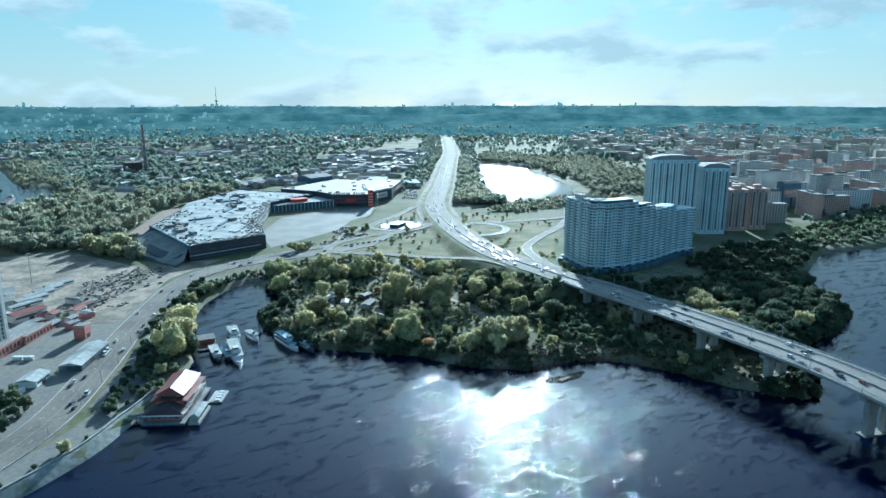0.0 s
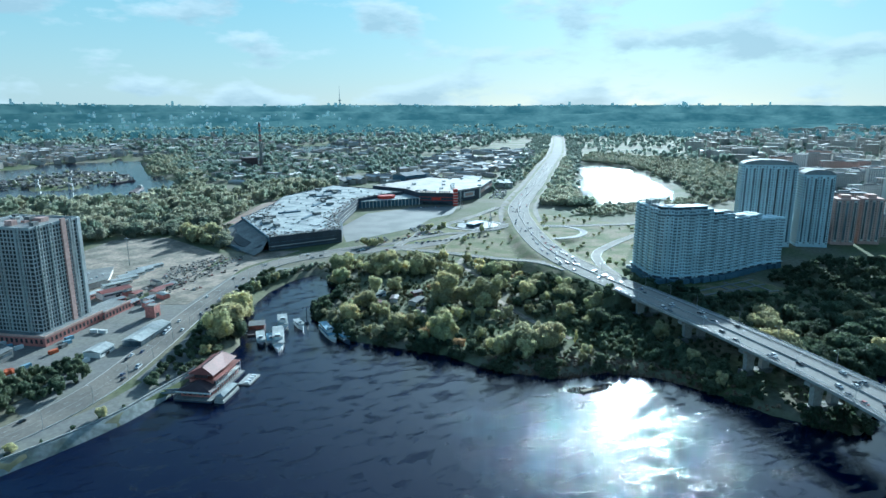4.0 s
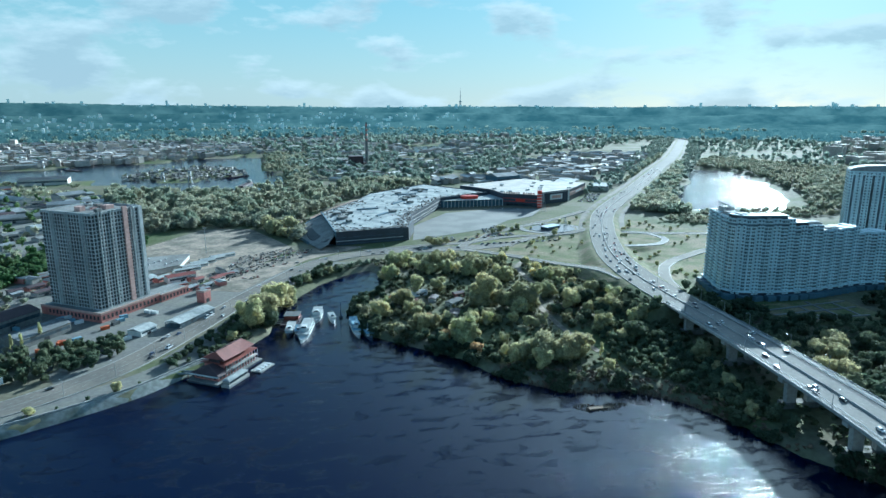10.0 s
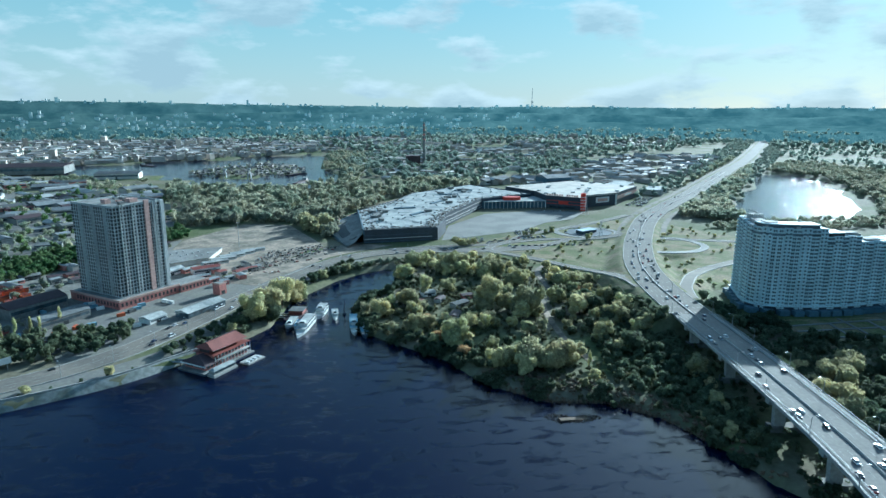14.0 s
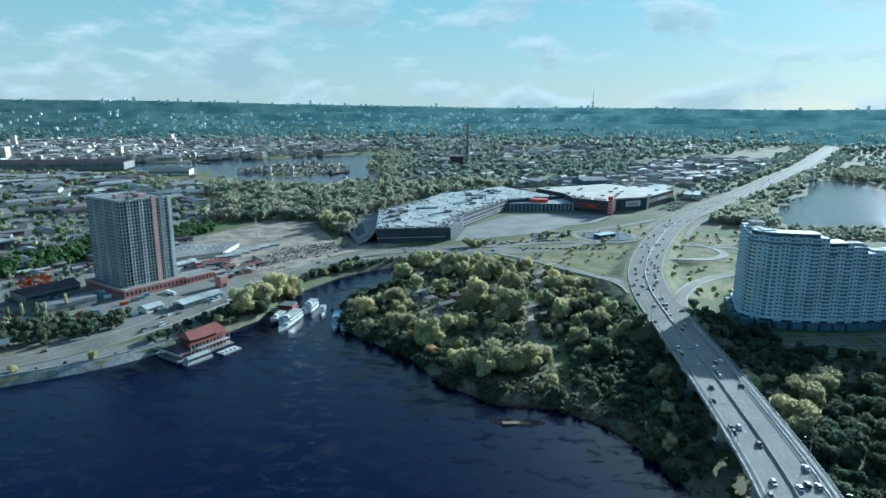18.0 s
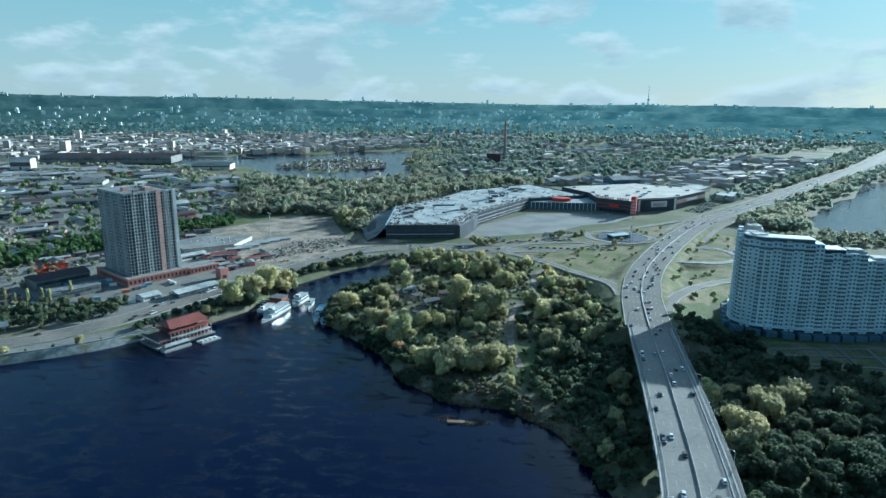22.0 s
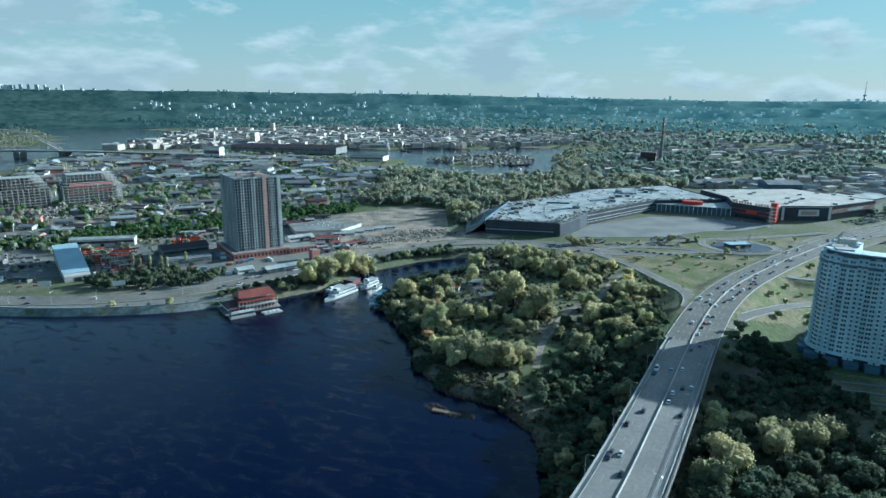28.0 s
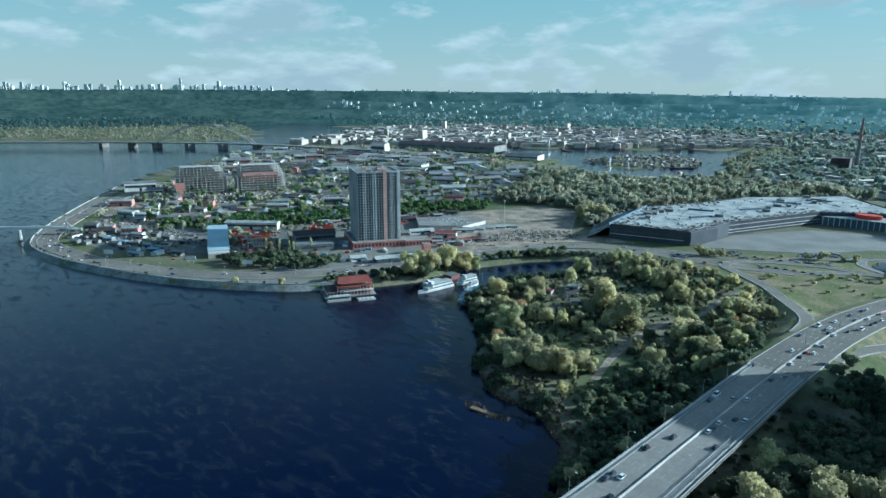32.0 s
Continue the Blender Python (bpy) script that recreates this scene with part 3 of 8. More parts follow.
PIER_AT = [-180, -70, 40, 98, 155, 212, 268, 324, 380]
for yv in PIER_AT:
    i = int(np.argmin(abs(BR[:, 1] - yv)))
    d = BR[min(i + 1, len(BR) - 1)] - BR[i - 1]
    ang = math.degrees(math.atan2(d[1], d[0])) - 90
    zt = BR[i, 2] - 2.6
    z0 = min(float(ground_z(BR[i, 0], BR[i, 1])[0]) - 0.5, 3.0) if yv > 190 else -3.0
    pier = thing("bridge_pier", "grey concrete bridge pier with an arched opening", "bridge pier", pose(BR[i, 0], BR[i, 1], z0, 0, 0, ang), "piers of the bridge")
    hgt = zt - z0
    bm = bmesh.new()
    # two legs joined by an arch
    leg = [(-8.5, 0), (-9.5, hgt - 2), (9.5, hgt - 2), (8.5, 0), (3.2, 0)] + [(3.2 * math.cos(radians(a)), hgt - 8 + 3.6 * math.sin(radians(a))) for a in range(0, 181, 18)] + [(-3.2, 0)]
    fr = [bm.verts.new((x, -1.6, z)) for x, z in leg]
    bk = [bm.verts.new((x, 1.6, z)) for x, z in leg]
    bm.faces.new(fr[::-1])
    bm.faces.new(bk)
    for k in range(len(leg)):
        bm.faces.new((fr[k], fr[(k + 1) % len(leg)], bk[(k + 1) % len(leg)], bk[k]))
    bmesh.ops.triangulate(bm, faces=[q for q in bm.faces if len(q.verts) > 4])
    part("pier_shaft", bm, M_CONC, pier)
    part("pier_cap", boxes((-13.2, 13.2, -2.0, 2.0, hgt - 2, hgt)), M_CONC, pier)
    part("footing", boxes((-11, 11, -3.0, 3.0, -0.5, 3.6)), M_CONC_D, pier)

near_part = LAND[:far_cut + 1]
road("expressway", near_part, 15.5, M_DECK, "wide pale grey expressway with a median", [(-10.5, 1), (-7, 1), (-3.5, 1), (3.5, 1), (7, 1), (10.5, 1)])
tagged(part("median_strip", sweep("median_strip", near_part, slab(-0.5, 0.5, 0.1, 0.9), M_CONC)), "low pale concrete median barrier along the expressway", "barrier", kind="structure")
road("expressway_north", LAND[far_cut:], 16, M_DECK, "long straight pale expressway running to the horizon", [], kerb=False)
for nm, o in (("service_road", -27), ("service_road", 27)):
    s_ = side_of(LAND)
    ln = LAND.copy()
    ln[:, :2] += s_ * o
    sel = ln[:, 1] > 760
    ln = ln[sel]
    ln[:, 2] = 4.4
    road(nm, ln, 4, M_ASPH, "grey service road beside the expressway", [], kerb=False)
road("embankment_road", SR, 10.5, M_ASPH, "grey four-lane road along the river embankment", [(-4.6, 1), (4.6, 1), (0, 0)])
for pts, half, nm in RAMPS:
    ln = spline(pts, 6)
    road("slip_road", ln, half, M_PAVE if half == 4 else M_ASPH, "pale grey slip road curving over grass", [(-half + 0.5, 0), (half - 0.5, 0)])
path_i = spline([(285, 615, 3.9), (271, 588, 3.85), (266, 521, 3.85), (250, 479, 3.85), (246, 410, 3.85), (252, 362, 3.7)], 5)
tagged(part("dirt_path", sweep("dirt_path", path_i, slab(-2.4, 2.4, -0.8, 0.12), M_DIRT)), "pale sandy path between willow trees", "path", kind="structure")


def sheet(name, pts, z, material, label, category):
    bm = bmesh.new()
    prism(bm, pts, z - 0.7, z)
    return tagged(part(name, bm, material), label, category, kind="structure")


sheet("parking_lot", [(190, 747), (208, 841), (274, 935), (384, 962), (432, 940), (395, 880), (349, 856), (303, 800)], 4.2, M_PAVE, "wide pale paved parking lot before the mall", "parking lot")
def drape(name, poly, step, lift, material, label, category):
    """A thin sheet that follows the ground inside a polygon."""
    xs, ys = np.arange(min(p[0] for p in poly), max(p[0] for p in poly), step), np.arange(min(p[1] for p in poly), max(p[1] for p in poly), step)
    gx, gy = np.meshgrid(xs, ys)
    v = np.c_[gx.ravel(), gy.ravel(), ground_z(gx.ravel(), gy.ravel()) + lift]
    n = np.arange(len(v)).reshape(gx.shape)
    q = np.c_[n[:-1, :-1].ravel(), n[:-1, 1:].ravel(), n[1:, 1:].ravel(), n[1:, :-1].ravel()]
    c = v[q].mean(axis=1)
    q = q[inside(c[:, 0], c[:, 1], poly)]
    keep, back = np.unique(q, return_inverse=True)
    me = data_mesh(name, v[keep], back.reshape(-1, 4), material)
    me.polygons.foreach_set("use_smooth", np.ones(len(q), dtype=bool))
    return tagged(part(name, me), label, category, kind="structure")


LAWN = [(205, 702), (240, 655), (285, 618), (305, 560), (318, 500), (326, 470), (350, 465), (372, 470), (400, 500), (432, 520), (470, 560), (540, 620), (590, 690), (560, 760), (500, 850), (430, 870), (330, 795), (215, 725)]
M_REDSOIL = mat("reddish_soil", (0.25, 0.15, 0.115), 0.95, 0.3, 0.03, 0.3, bump=0.3, alt=(0.20, 0.155, 0.12))
RED_STRIP = [(42, 880), (80, 890), (140, 1000), (166, 1072), (282, 1186), (262, 1212), (140, 1100), (96, 1005)]
sheet("soil_strip", RED_STRIP, 4.2, M_REDSOIL, "bare reddish soil strip behind the mall", "soil")
drape("lawn", LAWN, 4.0, 0.1, M_GRASS, "yellow-green lawns between the road loops", "lawn")
sheet("construction_lot", [(-120, 640), (-125, 770), (-75, 872), (-10, 862), (45, 735), (5, 640), (-60, 590)], 4.15, M_DIRT, "bare sandy building lot", "lot")
sheet("roadworks", [(-35, 575), (12, 660), (75, 735), (130, 725), (60, 670), (0, 560)], 4.17, M_DIRT, "dug up sandy ground beside the embankment road", "lot")
sheet("yard", [(-190, 395), (-60, 470), (-30, 545), (-70, 600), (-330, 470), (-430, 350), (-380, 325), (-300, 322)], 4.13, M_DUST, "dusty grey industrial yard", "yard")
sheet("verge", [(-70, 600), (-30, 545), (-62, 470), (-100, 400), (-85, 372), (-62, 392), (-42, 420), (-14, 476), (16, 540), (48, 604), (70, 640), (20, 650), (-20, 590)], 4.05, M_DUST, "dusty verge between the road and the podium", "verge")
sheet("back_yard", [(-330, 471), (-72, 601), (-118, 642), (-128, 775), (-150, 745), (-222, 590), (-296, 482)], 4.08, M_DUST, "dusty grey ground behind the tower block", "yard")
sheet("river_verge", [(-28, 400), (-8, 418), (10, 450), (24, 492), (34, 530), (62, 590), (88, 620), (112, 645), (90, 655), (50, 600), (20, 535), (-8, 468), (-36, 412)], 4.06, M_DUST, "worn verge between the road and the river", "verge")
sheet("car_park", [(425, 490), (470, 470), (480, 500), (440, 520)], 4.15, M_ASPH, "grey car park beside the apartment block", "car park")

drape("garden_lawn", [(418, 383), (508, 378), (514, 428), (426, 432)], 4.0, 0.1, M_GRASS, "terraced green garden before the apartment block", "lawn")
for a, b in (((427, 415), (508, 423)), ((423, 403), (504, 407)), ((419, 390), (498, 387)), ((459, 418), (456, 388)), ((474, 428), (472, 388)), ((494, 422), (490, 388))):
    ln_ = np.array([(a[0] + (b[0] - a[0]) * s_, a[1] + (b[1] - a[1]) * s_, 4.0) for s_ in np.linspace(0, 1, 8)])
    tagged(part("garden_path", sweep("garden_path", ln_, slab(-1.1, 1.1, -0.4, 0.3 if abs(a[0] - b[0]) > 9 else 0.27), M_PAVE)), "pale paved garden path between lawns", "path", kind="structure")

# the sloped river wall
wall_line = np.array([(x, y, 0) for x, y, _ in spline([(x, y, 0) for x, y in RIVER[7:19]], 5.0)])
tagged(part("embankment_wall", sweep("embankment_wall", wall_line, [(0.5, -1.5), (0.5, -0.2), (-5.5, 4.2), (-6.5, 4.2), (-6.5, -1.5)], M_SHORE)), "sloped grey concrete slab embankment at the water", "embankment", kind="structure")
tagged(part("parapet_wall", sweep("parapet_wall", wall_line, slab(-7.3, -6.6, 4.0, 5.1), M_CONC)), "low pale parapet along the embankment", "parapet", kind="structure")


tagged(part("promenade", sweep("promenade", wall_line, slab(-24, -7.3, 3.4, 4.07), M_DUST)), "worn grey strip between the river wall and the road", "pavement", kind="structure")


# ---- trees ----
def ball_quads(n):
    """A unit ball of six n by n patches."""
    v, f = [], []
    for a in range(3):
        for sg in (-1, 1):
            k = len(v)
            for i in range(n + 1):
                for j in range(n + 1):
                    p = [0, 0, 0]
                    p[a], p[(a + 1) % 3], p[(a + 2) % 3] = sg, (2 * i / n - 1) * sg, 2 * j / n - 1
                    v.append(np.array(p) / np.linalg.norm(p))
            for i in range(n):
                for j in range(n):
                    s_ = k + i * (n + 1) + j
                    f.append((s_, s_ + n + 1, s_ + n + 2, s_ + 1))
    return np.array(v), np.array(f)


def crown_data(seed, lobes, leaves, size, tall=1.0, core=2):
    """Leaf clumps over the lobes of a crown about one unit in radius, standing on the ground: arrays of vertices and quads."""
    r = np.random.RandomState(seed)
    cs = [(0, 0, 0.95 * tall, 0.62)]
    for i in range(lobes):
        a = r.uniform(0, math.tau)
        rr = r.uniform(0.3, 0.68)
        cs.append((rr * math.cos(a), rr * math.sin(a), r.uniform(0.4, 1.3) * tall, r.uniform(0.26, 0.46)))
    cs = np.array(cs)
    wt = cs[:, 3] ** 2
    pick = r.choice(len(cs), leaves, p=wt / wt.sum())
    d = r.normal(size=(leaves, 3))
    d[:, 2] += 0.25
    d /= np.linalg.norm(d, axis=1)[:, None]
    rad = cs[pick, 3] * (0.84 + 0.28 * r.rand(leaves) ** 1.5)
    c = cs[pick, :3] + d * rad[:, None] * np.array([1, 1, 1.0 * tall ** 0.5])
    nrm = d + r.normal(scale=0.38, size=d.shape)
    nrm /= np.linalg.norm(nrm, axis=1)[:, None]
    u = np.cross(nrm, r.normal(size=d.shape))
    u /= np.linalg.norm(u, axis=1)[:, None] + 1e-9
    v = np.cross(nrm, u)
    s = size * (0.6 + 0.8 * r.rand(leaves))[:, None]
    k = r.uniform(0.5, 0.9, size=(leaves, 1))
    q = np.stack([c - u * s - v * s * k * 0.3, c + u * s * 0.2 - v * s * k, c + u * s + v * s * k * 0.3, c - u * s * 0.2 + v * s * k], axis=1)
    q = q.reshape(-1, 3)
    q[:, 2] = np.maximum(q[:, 2], 0.08)
    f = np.arange(leaves * 4).reshape(-1, 4)
    if core:
        bv, bf = ball_quads(core)
        qs, fs, o = [q], [f], len(q)
        for c4 in cs:
            jit = 0.84 * (1 + r.normal(scale=0.05, size=(len(bv), 1)))
            qs.append(np.maximum(bv * jit * c4[3] * np.array([1, 1, tall ** 0.5]) + c4[:3], [-9, -9, 0.06]))
            fs.append(bf + o)
            o += len(bv)
        q, f = np.concatenate(qs), np.concatenate(fs)
    return q, f


def trunk_mesh(seed, h):
    r = random.Random(seed)
    bm = bmesh.new()
    tube(bm, (0, 0, -0.05), (0.02, 0.01, 0.5), 0.06, 0.045, 7)
    tube(bm, (0.02, 0.01, 0.48), (0.05, -0.02, 1.05 * h), 0.045, 0.015, 6)
    for i in range(5):
        a = r.uniform(0, math.tau)
        z = r.uniform(0.3, 0.7) * h
        tube(bm, (0.02, 0.0, z), (0.5 * math.cos(a), 0.5 * math.sin(a), z + r.uniform(0.25, 0.5)), 0.026, 0.008, 5)
    return bm


VARS = []
for k, (lobes, n, size, tall, m) in enumerate([(15, 1500, 0.062, 1.0, M_LEAF), (13, 1400, 0.062, 0.9, M_LEAF), (17, 1500, 0.06, 1.1, M_LEAF2), (12, 1300, 0.062, 1.25, M_LEAF2), (16, 1400, 0.062, 1.0, M_LEAFD), (11, 1300, 0.062, 1.35, M_LEAF), (14, 1300, 0.065, 0.8, M_LEAF2), (14, 1300, 0.062, 0.9, M_LEAFR), (12, 1000, 0.062, 1.0, M_LEAFP)]):
    q, f = crown_data(40 + k, lobes, n, size, tall)
    VARS.append((data_mesh("crown", q, f, m), mesh_of("trunk", trunk_mesh(k, tall), M_BARK), tall))
pop_q, pop_f = crown_data(77, 5, 700, 0.07, 3.6)
pop_q[:, :2] *= 0.55
VARS.insert(7, (data_mesh("crown", pop_q, pop_f, M_LEAF2), mesh_of("trunk", trunk_mesh(9, 3.0), M_BARK), 3.6))

R = random.Random(5)
KINDS = [("yellow-green willow tree with drooping leaves beside the water", "willow"), ("olive green poplar tree on the wooded spit", "poplar"), ("leafy tree with dark green leaves, darkened for shade", "tree")]


def tree(x, y, r, k, label, group, cat="tree"):
    z = float(ground_z(x, y)[0])
    crown, trunk, tall = VARS[k]
    e = thing("tree", label, cat, pose(x, y, z, 0, 0, R.uniform(0, 360)), group)
    e.scale = (r, r, r * R.uniform(0.9, 1.1))
    part("trunk", trunk, None, e)
    part("crown", crown, None, e)
    return e


def scatter(poly, gap, seed, keep=1.0, clear=()):
    """Jittered points inside a polygon, about gap apart."""
    r = random.Random(seed)
    xs, ys = [p[0] for p in poly], [p[1] for p in poly]
    out = []
    y, row = min(ys), 0
    while y < max(ys):
        x = min(xs) + (row % 2) * gap * 0.5
        while x < max(xs):
            px, py = x + r.uniform(-0.38, 0.38) * gap, y + r.uniform(-0.38, 0.38) * gap
            if r.random() < keep:
                out.append((px, py))
            x += gap
        y += gap * 0.87
        row += 1
    a = np.array(out)
    ok = inside(a[:, 0], a[:, 1], poly)
    for line, d in clear:
        ok &= dist_line(a[:, 0], a[:, 1], line)[0] > d
    return a[ok]


ROADS = [(EX, 24), (SR, 13), (path_i, 5)] + [(spline(p, 12), h + 5) for p, h, _ in RAMPS]
ISLAND = [(122, 528), (104, 516), (99, 490), (101, 448), (114, 432), (142, 402), (166, 376), (178, 352), (196, 340), (216, 322), (245, 318), (272, 296), (288, 262), (300, 232), (318, 215), (318, 420), (322, 480), (312, 540), (290, 590), (240, 640), (175, 668), (140, 650), (139, 600), (142, 562)]
HOLES = [[(165, 520), (205, 520), (205, 465), (160, 470)], [(160, 396), (180, 390), (215, 397), (255, 392), (255, 412), (205, 425), (168, 428)], [(262, 330), (282, 300), (300, 300), (300, 400), (262, 380)]]
# the clumps of large willows and poplars: middle and half width
CLUMPS = [(115, 464, 9.2), (137, 492, 10), (154, 519, 7.2), (174, 526, 7.3), (143, 430, 9.8), (166, 400, 11.4), (138, 576, 10), (150, 626, 12), (187, 595, 19), (220, 576, 12.5),
          (240, 546, 10), (205, 476, 14.6), (231, 455, 14), (179, 432, 7.3), (193, 358, 9.3), (209, 355, 13.3), (228, 354, 12.2), (240, 368, 8.4), (262, 491, 9.5)]
CLUMPS_EAST = [(275, 460, 13), (285, 541, 11.8), (304, 550, 9), (294, 434, 10.9), (273, 400, 7.9), (284, 373, 10.6), (304, 404, 7.9), (306, 489, 6.7), (310, 455, 7), (277, 600, 9.8), (309, 334, 6.5)]
TREE_LABEL = {0: KINDS[0][0], 1: KINDS[0][0], 5: KINDS[0][0], 2: KINDS[1][0], 3: KINDS[1][0], 6: KINDS[1][0], 4: KINDS[2][0], 8: "rust-brown tree on the wooded spit", 9: "pale half-bare tree on the wooded spit"}
taken = []
for j, (cx, cy, cr) in enumerate(CLUMPS + CLUMPS_EAST):
    kinds_ = [0, 1, 0, 2] if j in (0, 1, 4, 5, 14, 15, 16, 17) else [0, 1, 2, 2, 6, 5] if j < len(CLUMPS) else [2, 0, 2, 4, 6]
    m_ = 1 if cr < 7.5 else 3 if cr < 11 else 4 if cr < 16 else 7
    for i in range(m_):
        a_ = i * math.tau / max(1, m_ - 1) + R.uniform(-0.4, 0.4)
        q_ = 0 if i == 0 else cr * R.uniform(0.5, 0.75)
        r_ = cr * (1.15 if m_ == 1 else R.uniform(0.82, 0.98) if i == 0 else R.uniform(0.55, 0.75)) * (0.6 if m_ == 7 else 1.0)
        x_, y_ = cx + q_ * math.cos(a_), cy + q_ * math.sin(a_)
        if float(ground_z(x_, y_)[0]) < 0.3 or any(dist_line(np.array([x_]), np.array([y_]), l_)[0][0] < d_ - 1 for l_, d_ in ROADS):
            continue
        k = R.choice(kinds_)
        tree(x_, y_, r_, k, "broad yellow-green willow tree at the water's edge" if k in (0, 1) and j in (14, 15, 16, 17, 4, 5) else TREE_LABEL[k], "trees of the wooded spit")
        taken.append((x_, y_, r_))
# smaller trees between the clumps, with bare ground left open
n_tree = 0
for x, y in scatter(ISLAND, 10.5, 3, 0.97, ROADS):
    if any(inside(np.array([x]), np.array([y]), h)[0] for h in HOLES) or n_tree >= 120 or any((x - u) ** 2 + (y - v_) ** 2 < (q_ * 0.8 + 2.5) ** 2 for u, v_, q_ in taken):
        continue
    if noise.noise((x * 0.04, y * 0.04, 4.4)) < -0.02:
        continue
    # the east side gets mostly dark leaves, which paint its shade
    east = x > 268 and y < 470
    k = R.choice([2, 4, 6, 9, 8, 0, 4, 2]) if not east else R.choice([4, 4, 2, 4, 6])
    tree(x, y, R.uniform(3.0, 5.8), k, TREE_LABEL[k], "trees of the wooded spit")
    n_tree += 1
tree(246, 348, 3.2, 7, "slim tall poplar tree on the wooded spit", "poplars")
EASTWOOD = [(338, 210), (352, 222), (390, 246), (440, 244), (475, 252), (505, 262), (528, 290), (575, 330), (520, 372), (440, 400), (365, 400), (352, 330)]
GARDEN = [(416, 381), (510, 376), (516, 430), (424, 434)]
# bright-leaved trees that paint the sun patch in the grove
SUNLIT = [(356, 318), (368, 322), (378, 312), (391, 316), (406, 328), (400, 318), (357, 284), (364, 275), (353, 263), (428, 250), (466, 298), (382, 300)]
for x, y in SUNLIT:
    tree(x, y, R.uniform(7.5, 10.0), R.choice([5, 5, 3, 0]), "sunlit yellow-green tree in the grove by the bridge", "trees of the grove by the bridge")
# the rest get dark leaves that paint the building's shadow
for x, y in [p for p in scatter(EASTWOOD, 13.0, 8, 0.97, [(EX, 19.5)]) if not inside(p[:1], p[1:], GARDEN)[0]][:100]:
    if min(math.hypot(x - u, y - v_) for u, v_ in SUNLIT) < 7:
        continue
    tree(x, y, R.uniform(5.2, 8.8), 4, KINDS[2][0], "trees of the grove by the bridge")
for x, y, r in ((309, 315, 4.8), (302, 287, 3.6), (307, 331, 4.2)):
    tree(x, y, r, 1, "sunlit yellow-green tree beside the bridge", "trees of the wooded spit")
for x, y in ((-141, 433), (-135, 441), (-129, 442), (-125, 462), (-148, 428), (-155, 426)):
    tree(x, y, R.uniform(3.0, 3.8), 7, "slim tall poplar tree beside the yard", "poplars")
# the shore trees by the embankment
for x, y, r, k in ((18, 462, 9.5, 2), (27, 478, 11, 0), (33, 497, 11, 5), (38, 514, 9.5, 0), (10, 448, 5.5, 4), (6, 436, 4.5, 2), (44, 528, 7, 3), (52, 566, 5, 4), (60, 580, 5, 2), (70, 592, 5.5, 4), (80, 604, 5, 2), (2, 410, 4, 1), (-52, 366, 4, 1), (-90, 344, 3.5, 6), (30, 466, 8, 4), (20, 488, 8, 4)):
    tree(x, y, r * (1.2 if r > 7 else 1.0), k, "yellow-green tree on the river embankment", "trees on the embankment")


def wood(name, pts, radius, seed, material, leaves, size, label, category="trees", tall=1.0, lobes=7, core=1, low=0.25):
    """One mesh of many trees: crowns of leaf clumps set down at the points."""
    r = np.random.RandomState(seed)
    if not len(pts):
        return None
    z = ground_z(pts[:, 0], pts[:, 1])
    ok = z > low
    pts, z = pts[ok], z[ok]
    leaves = int(leaves * (0.7 if core == 2 else 0.42))
    size *= 1.12
    lobes = lobes if leaves > 60 else 4
    kinds = [crown_data(seed * 7 + k, lobes, leaves, size, tall, core) for k in range(4)]
    vs, fs, o = [], [], 0
    for (x, y), zz in zip(pts, z):
        q, f = kinds[r.randint(4)]
        a, s = r.uniform(0, math.tau), radius * r.uniform(0.65, 1.3)
        c, sn = math.cos(a) * s, math.sin(a) * s
        v = np.empty_like(q)
        v[:, 0], v[:, 1], v[:, 2] = q[:, 0] * c - q[:, 1] * sn + x, q[:, 0] * sn + q[:, 1] * c + y, q[:, 2] * s * r.uniform(0.85, 1.15) + zz - 0.3
        vs.append(v)
        fs.append(f + o)
        o += len(q)
    ob = part(name, data_mesh(name, np.concatenate(vs), np.concatenate(fs), material))
    return tagged(ob, label, category, kind="stuff")


CLEAR = [(EX, 34), (SR, 16), (path_i, 4.6)]
KEEP_OUT = [GARDEN, RED_STRIP, [(370, 2010), (640, 2010), (740, 2290), (400, 2290)]]


def wood_in(name, poly, gap, radius, seed, material, leaves, size, label, keep=0.9, open_=None, **kw):
    p = scatter(poly, gap, seed, keep, CLEAR)
    if open_:
        p = p[[noise.noise((x * open_[0], y * open_[0] * 1.8, seed * 0.37)) > open_[1] for x, y in p]]
    for k in KEEP_OUT:
        p = p[~inside(p[:, 0], p[:, 1], k)]
    return wood(name, p, radius, seed, material, leaves, size, label, **kw)


